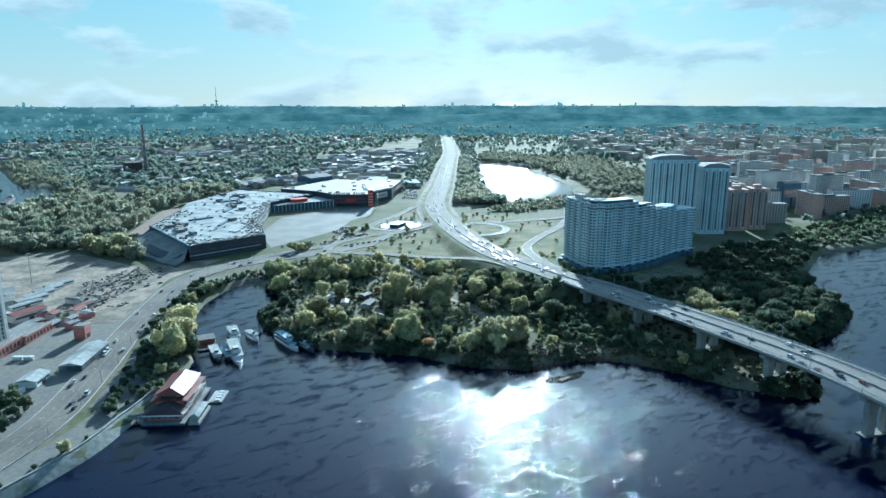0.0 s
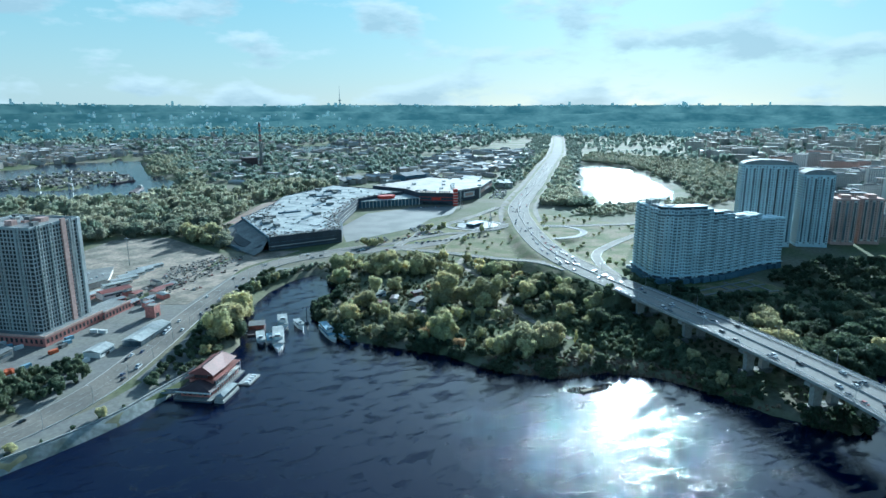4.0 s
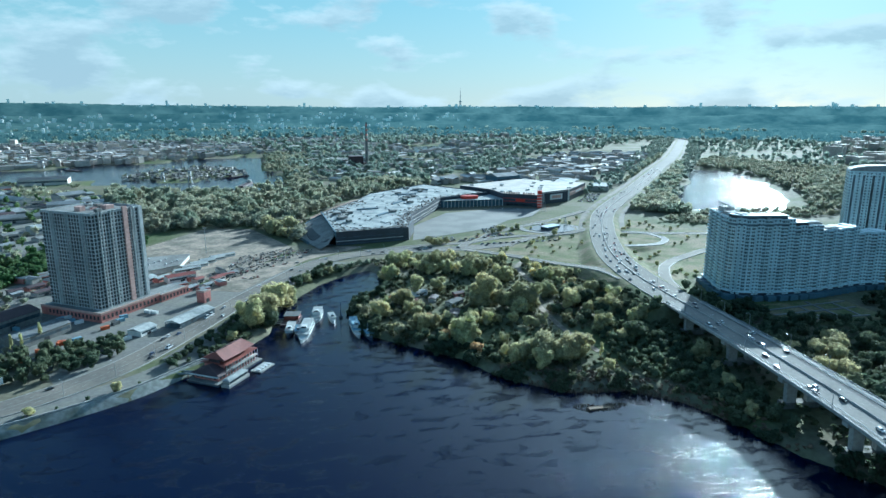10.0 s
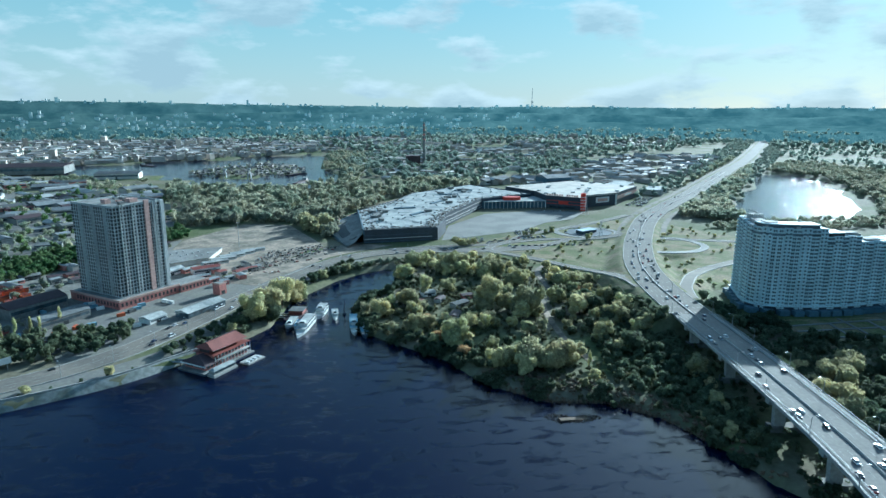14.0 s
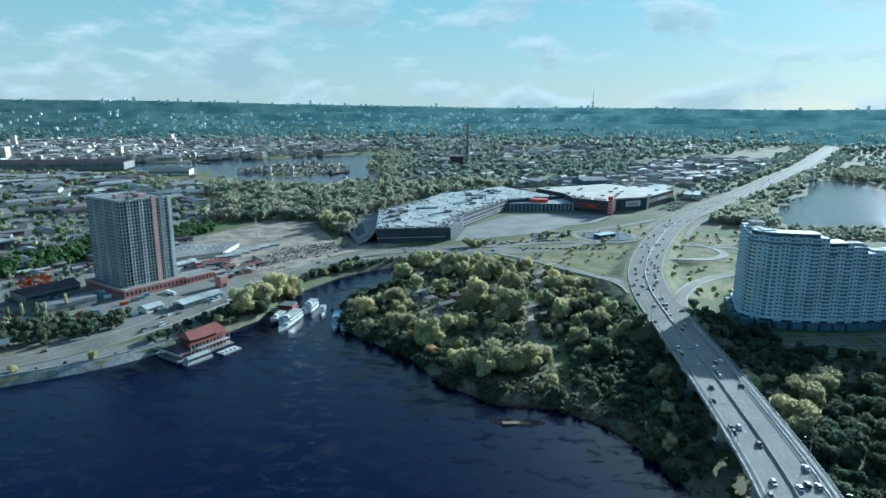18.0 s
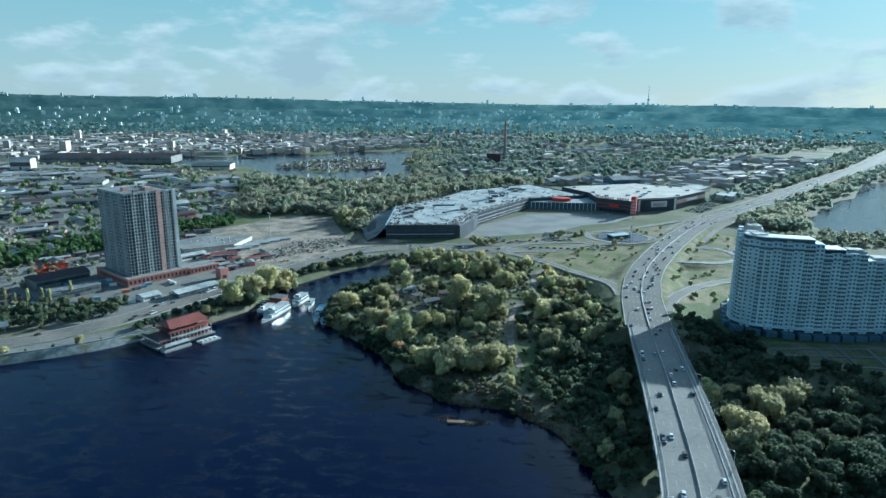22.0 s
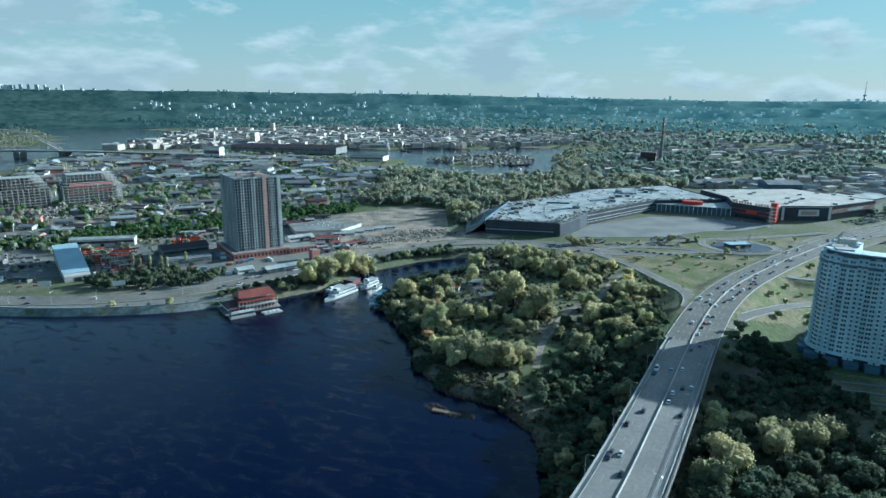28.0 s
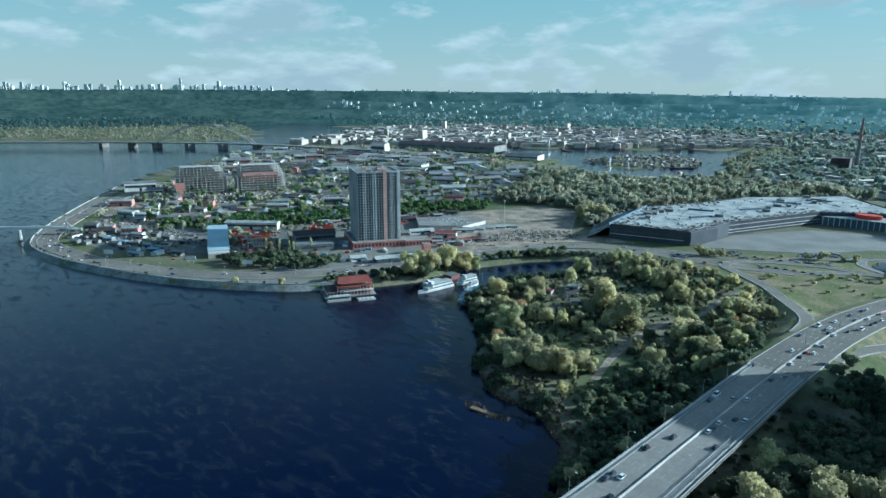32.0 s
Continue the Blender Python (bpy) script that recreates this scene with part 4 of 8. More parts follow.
# ---- the unfinished tower block ----
def tower_block():
    t = thing("tower_block", "unfinished grey concrete tower block with a pink brick strip", "tower block", pose(-97, 505.5, 9, 0, 0, 56))
    W, D, H, n = 47.5, 54.0, 77.0, 26
    fl = H / n
    # solid box: its dark colour is the shade of the open floors
    part("core", boxes((0.22, W - 0.22, 0.22, D - 0.22, -5, H - 0.6)), M_DARK, t, "solid core painted dark for the shade inside the frame")
    me = mesh_of("floor_slab", boxes((0, W, 0, D, -0.4, 0.3)), M_TOWER)
    for i in range(n + 1):
        part("floor_slab", me, None, t).location = (0, 0, i * fl)
    cx = mesh_of("column", boxes((-0.36, 0.36, -0.33, 0.1, -5, H)), M_TOWER)
    for k in range(17):
        x = 0.6 + k * (W - 1.2) / 16
        for y, rz in ((0.25, 0), (D - 0.25, 180)):
            c = part("column", cx, None, t)
            c.location, c.rotation_euler = (x, y, 0), (0, 0, radians(rz))
    for k in range(1, 18):
        y = 0.6 + k * (D - 1.2) / 18
        for x, rz in ((0.25, -90), (W - 0.25, 90)):
            c = part("column", cx, None, t)
            c.location, c.rotation_euler = (x, y, 0), (0, 0, radians(rz))
    part("brick_strip", boxes((28.6, 32.8, -1.1, 0.4, -5, H + 3.0)), M_TPINK, t, "pink brick lift shaft strip")
    part("brick_strip", boxes((44.4, 47.7, -0.7, 0.4, -5, H + 1.0)), M_TOWER, t)
    for x0, x1 in ((6.0, 9.2), (17.0, 20.2), (36.5, 39.5)):
        bay = boxes((x0, x0 + 0.6, -1.0, 0.3, -5, H + 1.6), (x1 - 0.6, x1, -1.0, 0.3, -5, H + 1.6))
        part("facade_rib", bay, M_TOWER, t)
        for i in range(n):
            part("bay_sill", boxes((x0 + 0.6, x1 - 0.6, -0.85, 0.2, i * fl - 0.35, i * fl + 0.8)), M_TOWER, t)
    for y0, y1 in ((8.0, 11.0), (24.0, 27.0), (40.0, 43.0)):
        part("facade_rib", boxes((-0.9, 0.3, y0, y0 + 0.6, -5, H + 1.2), (-0.9, 0.3, y1 - 0.6, y1, -5, H + 1.2)), M_TOWER, t)
    part("parapet", boxes((0, W, 0, 0.5, H, H + 1.5), (0, W, D - 0.5, D, H, H + 1.5), (0, 0.5, 0, D, H, H + 1.5), (W - 0.5, W, 0, D, H, H + 1.5)), M_TOWER, t)
    part("roof_deck", boxes((0.5, W - 0.5, 0.5, D - 0.5, H - 0.2, H + 0.35)), M_CONC_D, t)
    r = random.Random(2)
    for k in range(9):
        x, y = r.uniform(5, W - 12), r.uniform(6, D - 10)
        part("roof_hut", boxes((x, x + r.uniform(3, 8), y, y + r.uniform(3, 7), H + 0.3, H + r.uniform(1.8, 4.0))), r.choice([M_TOWER, M_TPINK, M_CONC_D]), t)
    return t


tower_block()


def podium():
    t = thing("podium", "red brick podium building with arched window rows", "building", pose(-97, 505.5, 4, 0, 0, 56))
    part("body", boxes((-7, 51, -7, 58, 0, 7.2), (51, 82, -9, 12, 0, 6.2)), M_RED, t)
    part("roof", boxes((-6.4, 50.4, -6.4, 57.4, 7.2, 7.5), (51, 81.4, -8.4, 11.4, 6.2, 6.5)), M_CONC_D, t)
    part("cornice", boxes((-7.4, 51.4, -7.4, -6.8, 6.5, 8.2), (-7.4, -6.8, -7.4, 58, 6.5, 8.2), (51.4, 82.3, -9.4, -8.8, 5.7, 7.1)), M_WALLK, t)
    win = mesh_of("window", boxes((-0.9, 0.9, -0.12, 0.2, 0.0, 3.0)), M_DARK)
    for k in range(14):
        part("window", win, None, t).location = (-4.5 + k * 3.9, -7.02, 2.2)
    for k in range(14):
        w_ = part("window", win, None, t)
        w_.location, w_.rotation_euler = (-7.02, -4 + k * 4.0, 2.2), (0, 0, radians(-90))
    for k in range(9):
        part("window", win, None, t).location = (49.5 + k * 3.9, -9.02, 1.6)
    b = thing("red_block", "plain red cube building at the end of the podium", "building", pose(-27, 538, 4, 0, 0, 58), "")
    part("body", boxes((-4, 4, -4.5, 3.5, 0, 10.0)), M_RED, b)
    part("roof", boxes((-3.6, 3.6, -4.1, 3.1, 10.0, 10.3)), M_CONC_D, b)
    part("cornice", boxes((-4.3, 4.3, -4.8, -4.4, 9.2, 10.6), (-4.3, -3.9, -4.4, 3.6, 9.2, 10.6)), M_WALLK, b)
    part("opening", boxes((-2, 2, -4.6, -4.2, 0.2, 3.5)), M_DARK, b)


podium()


# ---- the curved apartment block ----
APT = spline([(430, 507, 0), (426, 495, 0), (421, 480, 0), (416, 466, 0), (416, 456, 0), (421, 449, 0), (432, 444.5, 0), (456, 440.5, 0), (484, 440.5, 0), (515, 445, 0), (545, 450, 0), (575, 448, 0)], 3.1)


def apartment():
    t = thing("apartment_block", "long curved pale grey apartment block with a stepped roof", "apartment block", pose(0, 0, 4))
    sd = side_of(APT)
    n = len(APT)
    # heights of the steps along the block
    def ht(i):
        s = i / n
        return 69.0 if s < 0.46 else 62.5 if s < 0.62 else 57.5 if s < 0.82 else 52.0
    win_me = mesh_of("window", boxes((-0.62, 0.62, -0.07, 0.1, 0, 1.55)), M_GLASS)
    bal_me = mesh_of("balcony", boxes((-1.35, 1.35, -1.1, 0.1, -0.12, 1.1)), M_APT2)
    far_v, far_f = [], []
    far2_v, far2_f = [], []
    cube = [(0, 1, 5, 4), (1, 2, 6, 5), (2, 3, 7, 6), (3, 0, 4, 7), (4, 5, 6, 7), (3, 2, 1, 0)]
    nwin = nbal = 0
    for i in range(n - 1):
        a, b = APT[i], APT[i + 1]
        d = (b - a)[:2]
        L = np.hypot(*d)
        d = d / L
        nr = np.array([d[1], -d[0]])
        mid = (a + b)[:2] / 2
        out = nr if np.dot(nr, np.array([190, -20]) - mid) > 0 else -nr
        if np.dot(out, (np.array([470, 480]) - mid)) > 0:
            out = -out
        H = ht(i)
        bm = bmesh.new()
        bay_out = 0.75 if i % 4 in (1, 2) else 0.0
        p0, p1 = a[:2] + out * bay_out, b[:2] + out * bay_out
        q0, q1 = a[:2] - out * 16.5, b[:2] - out * 16.5
        prism(bm, [p0, p1, q1, q0], 0, H + (1.2 if i % 4 in (1, 2) else 0.6))
        part("facade_bay", bm, M_APT if i % 4 else M_APT2, t)
        ang = math.atan2(-out[0], out[1]) + math.pi
        fl = 2.95
        for k in range(1, int(H / fl)):
            c = mid + out * (bay_out + 0.04)
            z = 2.0 + k * fl
            if i % 4 in (1, 2):
                if nbal < 280 and i < n * 0.5:
                    o = part("balcony", bal_me, None, t)
                    o.location, o.rotation_euler = (c[0], c[1], z - 0.3), (0, 0, ang)
                    nbal += 1
                else:
                    s = len(far2_v)
                    for zz in (z - 0.4, z + 0.8):
                        for u, w_ in ((-1.35, 1.1), (1.35, 1.1), (1.35, -0.1), (-1.35, -0.1)):
                            e = c + d * u + out * w_
                            far2_v.append((e[0], e[1], zz))
                    far2_f += [tuple(s + j for j in q) for q in cube]
            for u in ((0.0,) if i % 4 in (1, 2) else (-0.75, 0.75)):
                e = c + d * u
                zz = z + (0.9 if i % 4 in (1, 2) else 0)
                if nwin < 300 and k > 8 and i < n * 0.4:
                    o = part("window", win_me, None, t)
                    o.location, o.rotation_euler = (e[0], e[1], zz), (0, 0, ang)
                    nwin += 1
                else:
                    s = len(far_v)
                    for z1 in (zz, zz + 1.5):
                        for u2, w_ in ((-0.6, 0.07), (0.6, 0.07), (0.6, -0.05), (-0.6, -0.05)):
                            g = e + d * u2 + out * w_
                            far_v.append((g[0], g[1], z1))
                    far_f += [tuple(s + j for j in q) for q in cube]
    part("window_grid", data_mesh("window_grid", far_v, far_f, M_GLASS), None, t)["kind"] = "stuff"
    part("balcony_grid", data_mesh("balcony_grid", far2_v, far2_f, M_APT2), None, t)["kind"] = "stuff"
    for i, hh in ((6, 9), (12, 6), (17, 8), (24, 5), (32, 6), (40, 5), (47, 4)):
        if i < n - 4:
            a = APT[i][:2]
            c = a + (np.array([478, 482]) - a) / np.linalg.norm(np.array([478, 482]) - a) * 9
            part("roof_hut", boxes((c[0] - 5, c[0] + 5, c[1] - 4, c[1] + 4, ht(i), ht(i) + hh * 0.6)), M_CONC, t)
            part("roof_wall", boxes((c[0] - 6.5, c[0] + 6.5, c[1] - 5.5, c[1] - 5.0, ht(i), ht(i) + 2.2)), M_CONC, t)
            part("roof_wall", boxes((c[0] - 6.5, c[0] + 6.5, c[1] + 5.0, c[1] + 5.5, ht(i), ht(i) + 2.2)), M_CONC, t)
    mid_ = np.array([480, 488])
    outs = []
    for p_ in APT[:, :2]:
        j_ = int(np.argmin(np.linalg.norm(APT[:, :2] - p_, axis=1)))
        d_ = APT[min(j_ + 1, n - 1)][:2] - APT[max(j_ - 1, 0)][:2]
        o_ = np.array([d_[1], -d_[0]]) / np.linalg.norm(d_)
        outs.append(o_ if np.dot(o_, p_ - mid_) > 0 else -o_)
    outs = np.array(outs)

    def ring(name, i0, i1, w0, w1, z0, z1, m, lab=""):
        """A band along the curved front between two stations."""
        v, f = [], []
        for i in range(i0, i1 + 1):
            for w_, z_ in ((w0, z0), (w1, z0), (w1, z1), (w0, z1)):
                e = APT[i][:2] + outs[i] * w_
                v.append((e[0], e[1], z_))
        for i in range(i1 - i0):
            for j in range(4):
                f.append((i * 4 + j, i * 4 + (j + 1) % 4, i * 4 + 4 + (j + 1) % 4, i * 4 + 4 + j))
        f += [(0, 1, 2, 3), tuple((i1 - i0) * 4 + j for j in (3, 2, 1, 0))]
        return part(name, data_mesh(name, v, f, m), None, t, lab)

    ring("ground_floor", 0, n - 1, -2.0, 1.6, 0.0, 6.4, M_MALLD, "dark clad shop floors at the foot")
    ring("canopy", 0, n - 1, -1.0, 3.0, 6.4, 6.8, M_APT2)
    for i0, i1 in ((int(n * 0.22), int(n * 0.45)), (int(n * 0.47), int(n * 0.56))):
        H = ht(i0)
        ring("penthouse_glazing", i0, i1, -13.0, -1.6, H + 0.6, H + 3.4, M_GLASS, "dark glazed penthouse storey")
        ring("penthouse_roof", i0, i1, -13.6, -0.9, H + 3.4, H + 4.1, M_APT2)
        ring("glazed_band", i0, i1, 0.6, 1.15, H - 5.0, H - 3.2, M_GLASS)
    for k in range(6):
        i = int(n * 0.05) + k * 2
        c = APT[i][:2] - outs[i] * 4
        bm = bmesh.new()
        for w_ in (0, 7):
            e = c - outs[i] * w_
            tube(bm, (e[0], e[1], ht(i)), (e[0], e[1], ht(i) + 8.5 - w_ * 0.3), 0.25, 0.2, 5)
        e = c - outs[i] * 7
        tube(bm, (c[0], c[1], ht(i) + 8.4), (e[0], e[1], ht(i) + 6.3), 0.22, 0.2, 5)
        part("roof_frame", bm, M_CONC, t)
    for i in range(2, n - 3, 3):
        lobby = bmesh.new()
        a = APT[i][:2]
        o = a - np.array([478, 492])
        o = o / np.linalg.norm(o)
        c = a + o * 3
        box(lobby, c[0] - 4, c[0] + 4, c[1] - 4, c[1] + 4, 0, 4.2)
        part("ground_floor_shop", lobby, M_MALLB, t)
    return t


apartment()


def high_rise(x, y, w, d, h, rz, material, label, cols, dome):
    t = thing("high_rise", label, "apartment tower", pose(x, y, 4, 0, 0, rz), "high-rise towers")
    part("body", boxes((-w / 2, w / 2, -d / 2, d / 2, 0, h)), material, t)
    fl = 3.0
    v, f = [], []
    for side in range(4):
        L, q = (w, d) if side % 2 == 0 else (d, w)
        m = Matrix.Rotation(side * math.pi / 2, 3, "Z")
        k = max(2, int(L / 3.4))
        for i in range(k):
            for j in range(1, int(h / fl)):
                u, z = -L / 2 + (i + 0.5) * L / k, 1.0 + j * fl
                s = len(v)
                for zz in (z, z + 1.5):
                    for a, b in ((-0.8, -0.09), (0.8, -0.09), (0.8, 0.1), (-0.8, 0.1)):
                        e = m @ Vector((u + a, -q / 2 + b, zz))
                        v.append(tuple(e))
                f += [tuple(s + n for n in g) for g in ((0, 1, 5, 4), (1, 2, 6, 5), (3, 0, 4, 7), (4, 5, 6, 7))]
    part("window_grid", data_mesh("window_grid", v, f, M_GLASS), None, t)["kind"] = "stuff"
    for k in range(cols):
        u = -w / 2 + (k + 0.5) * w / cols
        bay = part("facade_bay", boxes((u - 1.6, u + 1.6, -d / 2 - 1.2, -d / 2 + 0.1, 4, h - 2)), M_APT2 if material is M_APT else M_WALLP, t)
        part("bay_glazing", boxes((u - 1.1, u + 1.1, -d / 2 - 1.32, -d / 2 - 1.1, 6, h - 4)), M_GLASS, bay)
    if dome:
        bm = bmesh.new()
        pr = [(-w / 2, h)] + [(-w / 2 * math.cos(radians(a)), h + 6 * math.sin(radians(a))) for a in range(0, 181, 15)]
        a_ = [bm.verts.new((x_, -d / 2 + 1, z_)) for x_, z_ in pr]
        b_ = [bm.verts.new((x_, d / 2 - 1, z_)) for x_, z_ in pr]
        for i in range(len(pr) - 1):
            bm.faces.new((a_[i], a_[i + 1], b_[i + 1], b_[i]))
        bm.faces.new(a_[::-1])
        bm.faces.new(b_)
        part("arched_roof", bm, M_ROOFG, t)
    else:
        part("roof_hut", boxes((-w / 5, w / 5, -d / 4, d / 4, h, h + 4)), material, t)
    return t


high_rise(648, 535, 60, 22, 97, -36, M_APT, "tall pale apartment tower with an arched roof", 7, True)
high_rise(698, 508, 34, 24, 86, -36, M_APT, "pale apartment tower with an arched roof", 4, True)
high_rise(742, 500, 26, 22, 56, -36, M_WALLK, "pink apartment tower beside pale ones", 3, False)
high_rise(775, 490, 24, 22, 56, -36, M_WALLK, "pink apartment tower beside pale ones", 3, False)
high_rise(735, 545, 60, 20, 44, -36, M_WALLP, "pale apartment slab behind the towers", 6, False)


# ---- the shopping mall ----
def mall():
    t = thing("shopping_mall", "long dark clad shopping mall with a white roof full of machines", "shopping mall", pose(0, 0, 4))
    foot = [(95, 734), (184, 749.5), (199, 800), (203, 838), (278, 990), (372, 1040), (300, 1150), (284, 1174), (170, 1063), (144, 992), (82, 878)]
    bm = bmesh.new()
    prism(bm, foot, -0.5, 15.4)
    part("wall", bm, M_MALLD, t)
    bm = bmesh.new()
    c = np.mean(foot, axis=0)
    prism(bm, [tuple(np.array(p) + (c - p) * 0.012) for p in foot], 15.4, 15.75)
    part("roof", bm, M_ROOFW, t, "dirty white membrane roof")
    for a, b in zip(foot, foot[1:] + foot[:1]):
        a, b = np.array(a), np.array(b)
        d = (b - a) / np.linalg.norm(b - a)
        nn = np.array([-d[1], d[0]])
        bm = bmesh.new()
        prism(bm, [a, b, b + nn * 0.5, a + nn * 0.5], 15.4, 16.6)
        part("parapet", bm, M_MALLD, t)
    a, b = np.array(foot[0]), np.array(foot[1])
    d = (b - a) / np.linalg.norm(b - a)
    nn = np.array([d[1], -d[0]])
    for z, hgt, m in ((5.0, 0.5, M_WALLW), (1.4, 0.35, M_MALLB), (9.5, 0.2, M_MALLB)):
        bm = bmesh.new()
        prism(bm, [a, b, b + nn * 0.25, a + nn * 0.25], z, z + hgt)
        part("facade_band", bm, m, t)
    bm = bmesh.new()
    prism(bm, [b - d * 6, b + d * 0.3, b + d * 0.3 + nn * 0.4, b - d * 6 + nn * 0.4], 3, 16.6)
    part("corner_panel", bm, M_MALLD, t)
    a, b = np.array(foot[3]), np.array(foot[4])
    d = (b - a) / np.linalg.norm(b - a)
    nn = np.array([d[1], -d[0]])
    for z, hgt in ((6.5, 0.5), (3.0, 0.4), (12, 0.6)):
        bm = bmesh.new()
        prism(bm, [a, b, b + nn * 0.25, a + nn * 0.25], z, z + hgt)
        part("facade_band", bm, M_WALLW, t)
    bm = bmesh.new()
    prism(bm, [(184.3, 750), (199.3, 800), (200.2, 799.7), (185.2, 749.7)], 0, 15.3)
    part("side_panel", bm, M_MALLD, t)
    # rooftop machines
    r = random.Random(11)
    unit = mesh_of("roof_unit", boxes((-5, 5, -3, 3, 0.5, 3.6), (-4.6, 4.6, -2.6, 2.6, 0, 0.5)), M_CONC_D)
    unit2 = mesh_of("roof_unit", boxes((-1.2, 1.2, -1.2, 1.2, 0, 1.4)), M_STEEL)
    long_ = mesh_of("roof_light", boxes((-16, 16, -2, 2, 0, 1.8)), M_MALLB)
    k = 0
    while k < 130:
        x, y = r.uniform(90, 370), r.uniform(745, 1160)
        if inside(np.array([x]), np.array([y]), foot)[0] and dist_line(np.array([x]), np.array([y]), foot, True)[0][0] > 8:
            big = k < 24 and y > 800
            o = part("roof_unit", unit if big else unit2, None, t)
            o.location, o.rotation_euler = (x, y, 15.7), (0, 0, radians(10 + r.choice([0, 90])))
            k += 1
    for x, y in ((150, 900), (200, 950), (230, 1040), (165, 850), (260, 1090)):
        o = part("roof_light", long_, None, t)
        o.location, o.rotation_euler = (x, y, 15.7), (0, 0, radians(r.choice([10, 55])))
    v, f = [], []
    q = random.Random(19)
    cube = ((0, 1, 5, 4), (1, 2, 6, 5), (2, 3, 7, 6), (3, 0, 4, 7), (4, 5, 6, 7))
    for n in range(520):
        i = q.choice([0, 0, 1, 2, 3, 3, 3, 10, 4, 9])
        a, b = np.array(foot[i]), np.array(foot[(i + 1) % len(foot)])
        d = (b - a) / np.linalg.norm(b - a)
        p = a + (b - a) * q.random() + np.array([-d[1], d[0]]) * (1.2 + abs(q.gauss(0, 9)))
        u, w_, h = q.uniform(0.4, 2.2), q.uniform(0.4, 1.4), q.uniform(0.3, 1.5)
        s = len(v)
        for zz in (15.7, 15.75 + h):
            v += [(p[0] + d[0] * a_ - d[1] * b_, p[1] + d[1] * a_ + d[0] * b_, zz) for a_, b_ in ((-u, -w_), (u, -w_), (u, w_), (-u, w_))]
        f += [tuple(s + k_ for k_ in c_) for c_ in cube]
    part("roof_clutter", data_mesh("roof_clutter", v, f, M_JUNK), None, t, "small vents and pipes along the roof edge")["kind"] = "stuff"
    # the sloped ramp wing at the west corner: a tilted deck, and a dark crescent sheet that paints the shade where the
    # ramp goes down
    A_, B_, C_, D_ = (Vector(p) for p in ((95, 736, 15.2), (84, 872, 15.2), (78, 702, 0.4), (42, 818, 4.0)))

    def on(u, v, lift=0.0):
        return A_.lerp(B_, u).lerp(C_.lerp(D_, u), v) + Vector((0, 0, lift))

    def sheet_on(name, pts, lift, deep, m, lab=""):
        bm = bmesh.new()
        hi = [bm.verts.new(on(u, v, lift)) for u, v in pts]
        lo = [bm.verts.new(on(u, v, lift - deep)) for u, v in pts]
        bm.faces.new(hi)
        bm.faces.new(lo[::-1])
        for i in range(len(pts)):
            j = (i + 1) % len(pts)
            bm.faces.new((lo[i], lo[j], hi[j], hi[i]))
        bmesh.ops.triangulate(bm, faces=[q for q in bm.faces if len(q.verts) > 4])
        bmesh.ops.recalc_face_normals(bm, faces=bm.faces)
        return part(name, bm, m, t, lab)

    sheet_on("ramp_deck", [(0, 0), (0.5, 0), (1, 0), (1, 0.5), (0.93, 0.85), (0.75, 1.0), (0.4, 1.0), (0.1, 0.95), (0, 0.6)], 0.0, 1.0, M_CONC_D, "pale sloped ramp deck")
    arc = [(0.45 - 0.40 * math.cos(a), 0.42 + 0.44 * math.sin(a)) for a in np.linspace(0, math.pi, 15)] + [(0.45 + 0.34 * math.cos(a), 0.44 + 0.12 * math.sin(a)) for a in np.linspace(0, math.pi, 15)]
    sheet_on("ramp_opening_shade", arc, 0.9, 1.0, M_DARK, "dark crescent sheet for the shade of the ramp opening")
    edge = [(0.4, 1.0), (0.75, 1.0), (0.93, 0.85), (1, 0.5), (1, 0)]
    bm = bmesh.new()
    for p, q in zip(edge, edge[1:]):
        a_, b_ = on(*p), on(*q)
        s_ = Vector((b_.y - a_.y, a_.x - b_.x, 0)).normalized() * 0.8
        vs = [bm.verts.new(c) for c in (Vector((a_.x, a_.y, -0.5)), Vector((b_.x, b_.y, -0.5)), b_ + Vector((0, 0, 1.4)), a_ + Vector((0, 0, 1.4)))]
        vt = [bm.verts.new(c.co + s_) for c in vs]
        bm.faces.new(vs)
        bm.faces.new(vt[::-1])
        for i in range(4):
            j = (i + 1) % 4
            bm.faces.new((vs[i], vs[j], vt[j], vt[i]))
    part("ramp_wall", bm, M_MALLB, t, "blue-grey wall round the ramp")
    bm = bmesh.new()
    prism(bm, [(94.2, 730), (95.6, 730), (83.6, 880), (82.2, 880)], 12, 18.2)
    part("edge_wall", bm, M_MALLB, t)
    bm = bmesh.new()
    prism(bm, [(94, 738), (84, 868), (66, 800), (84, 735)], -0.5, 1.0)
    part("ramp_base", bm, M_MALLD, t)
    return t


mall()


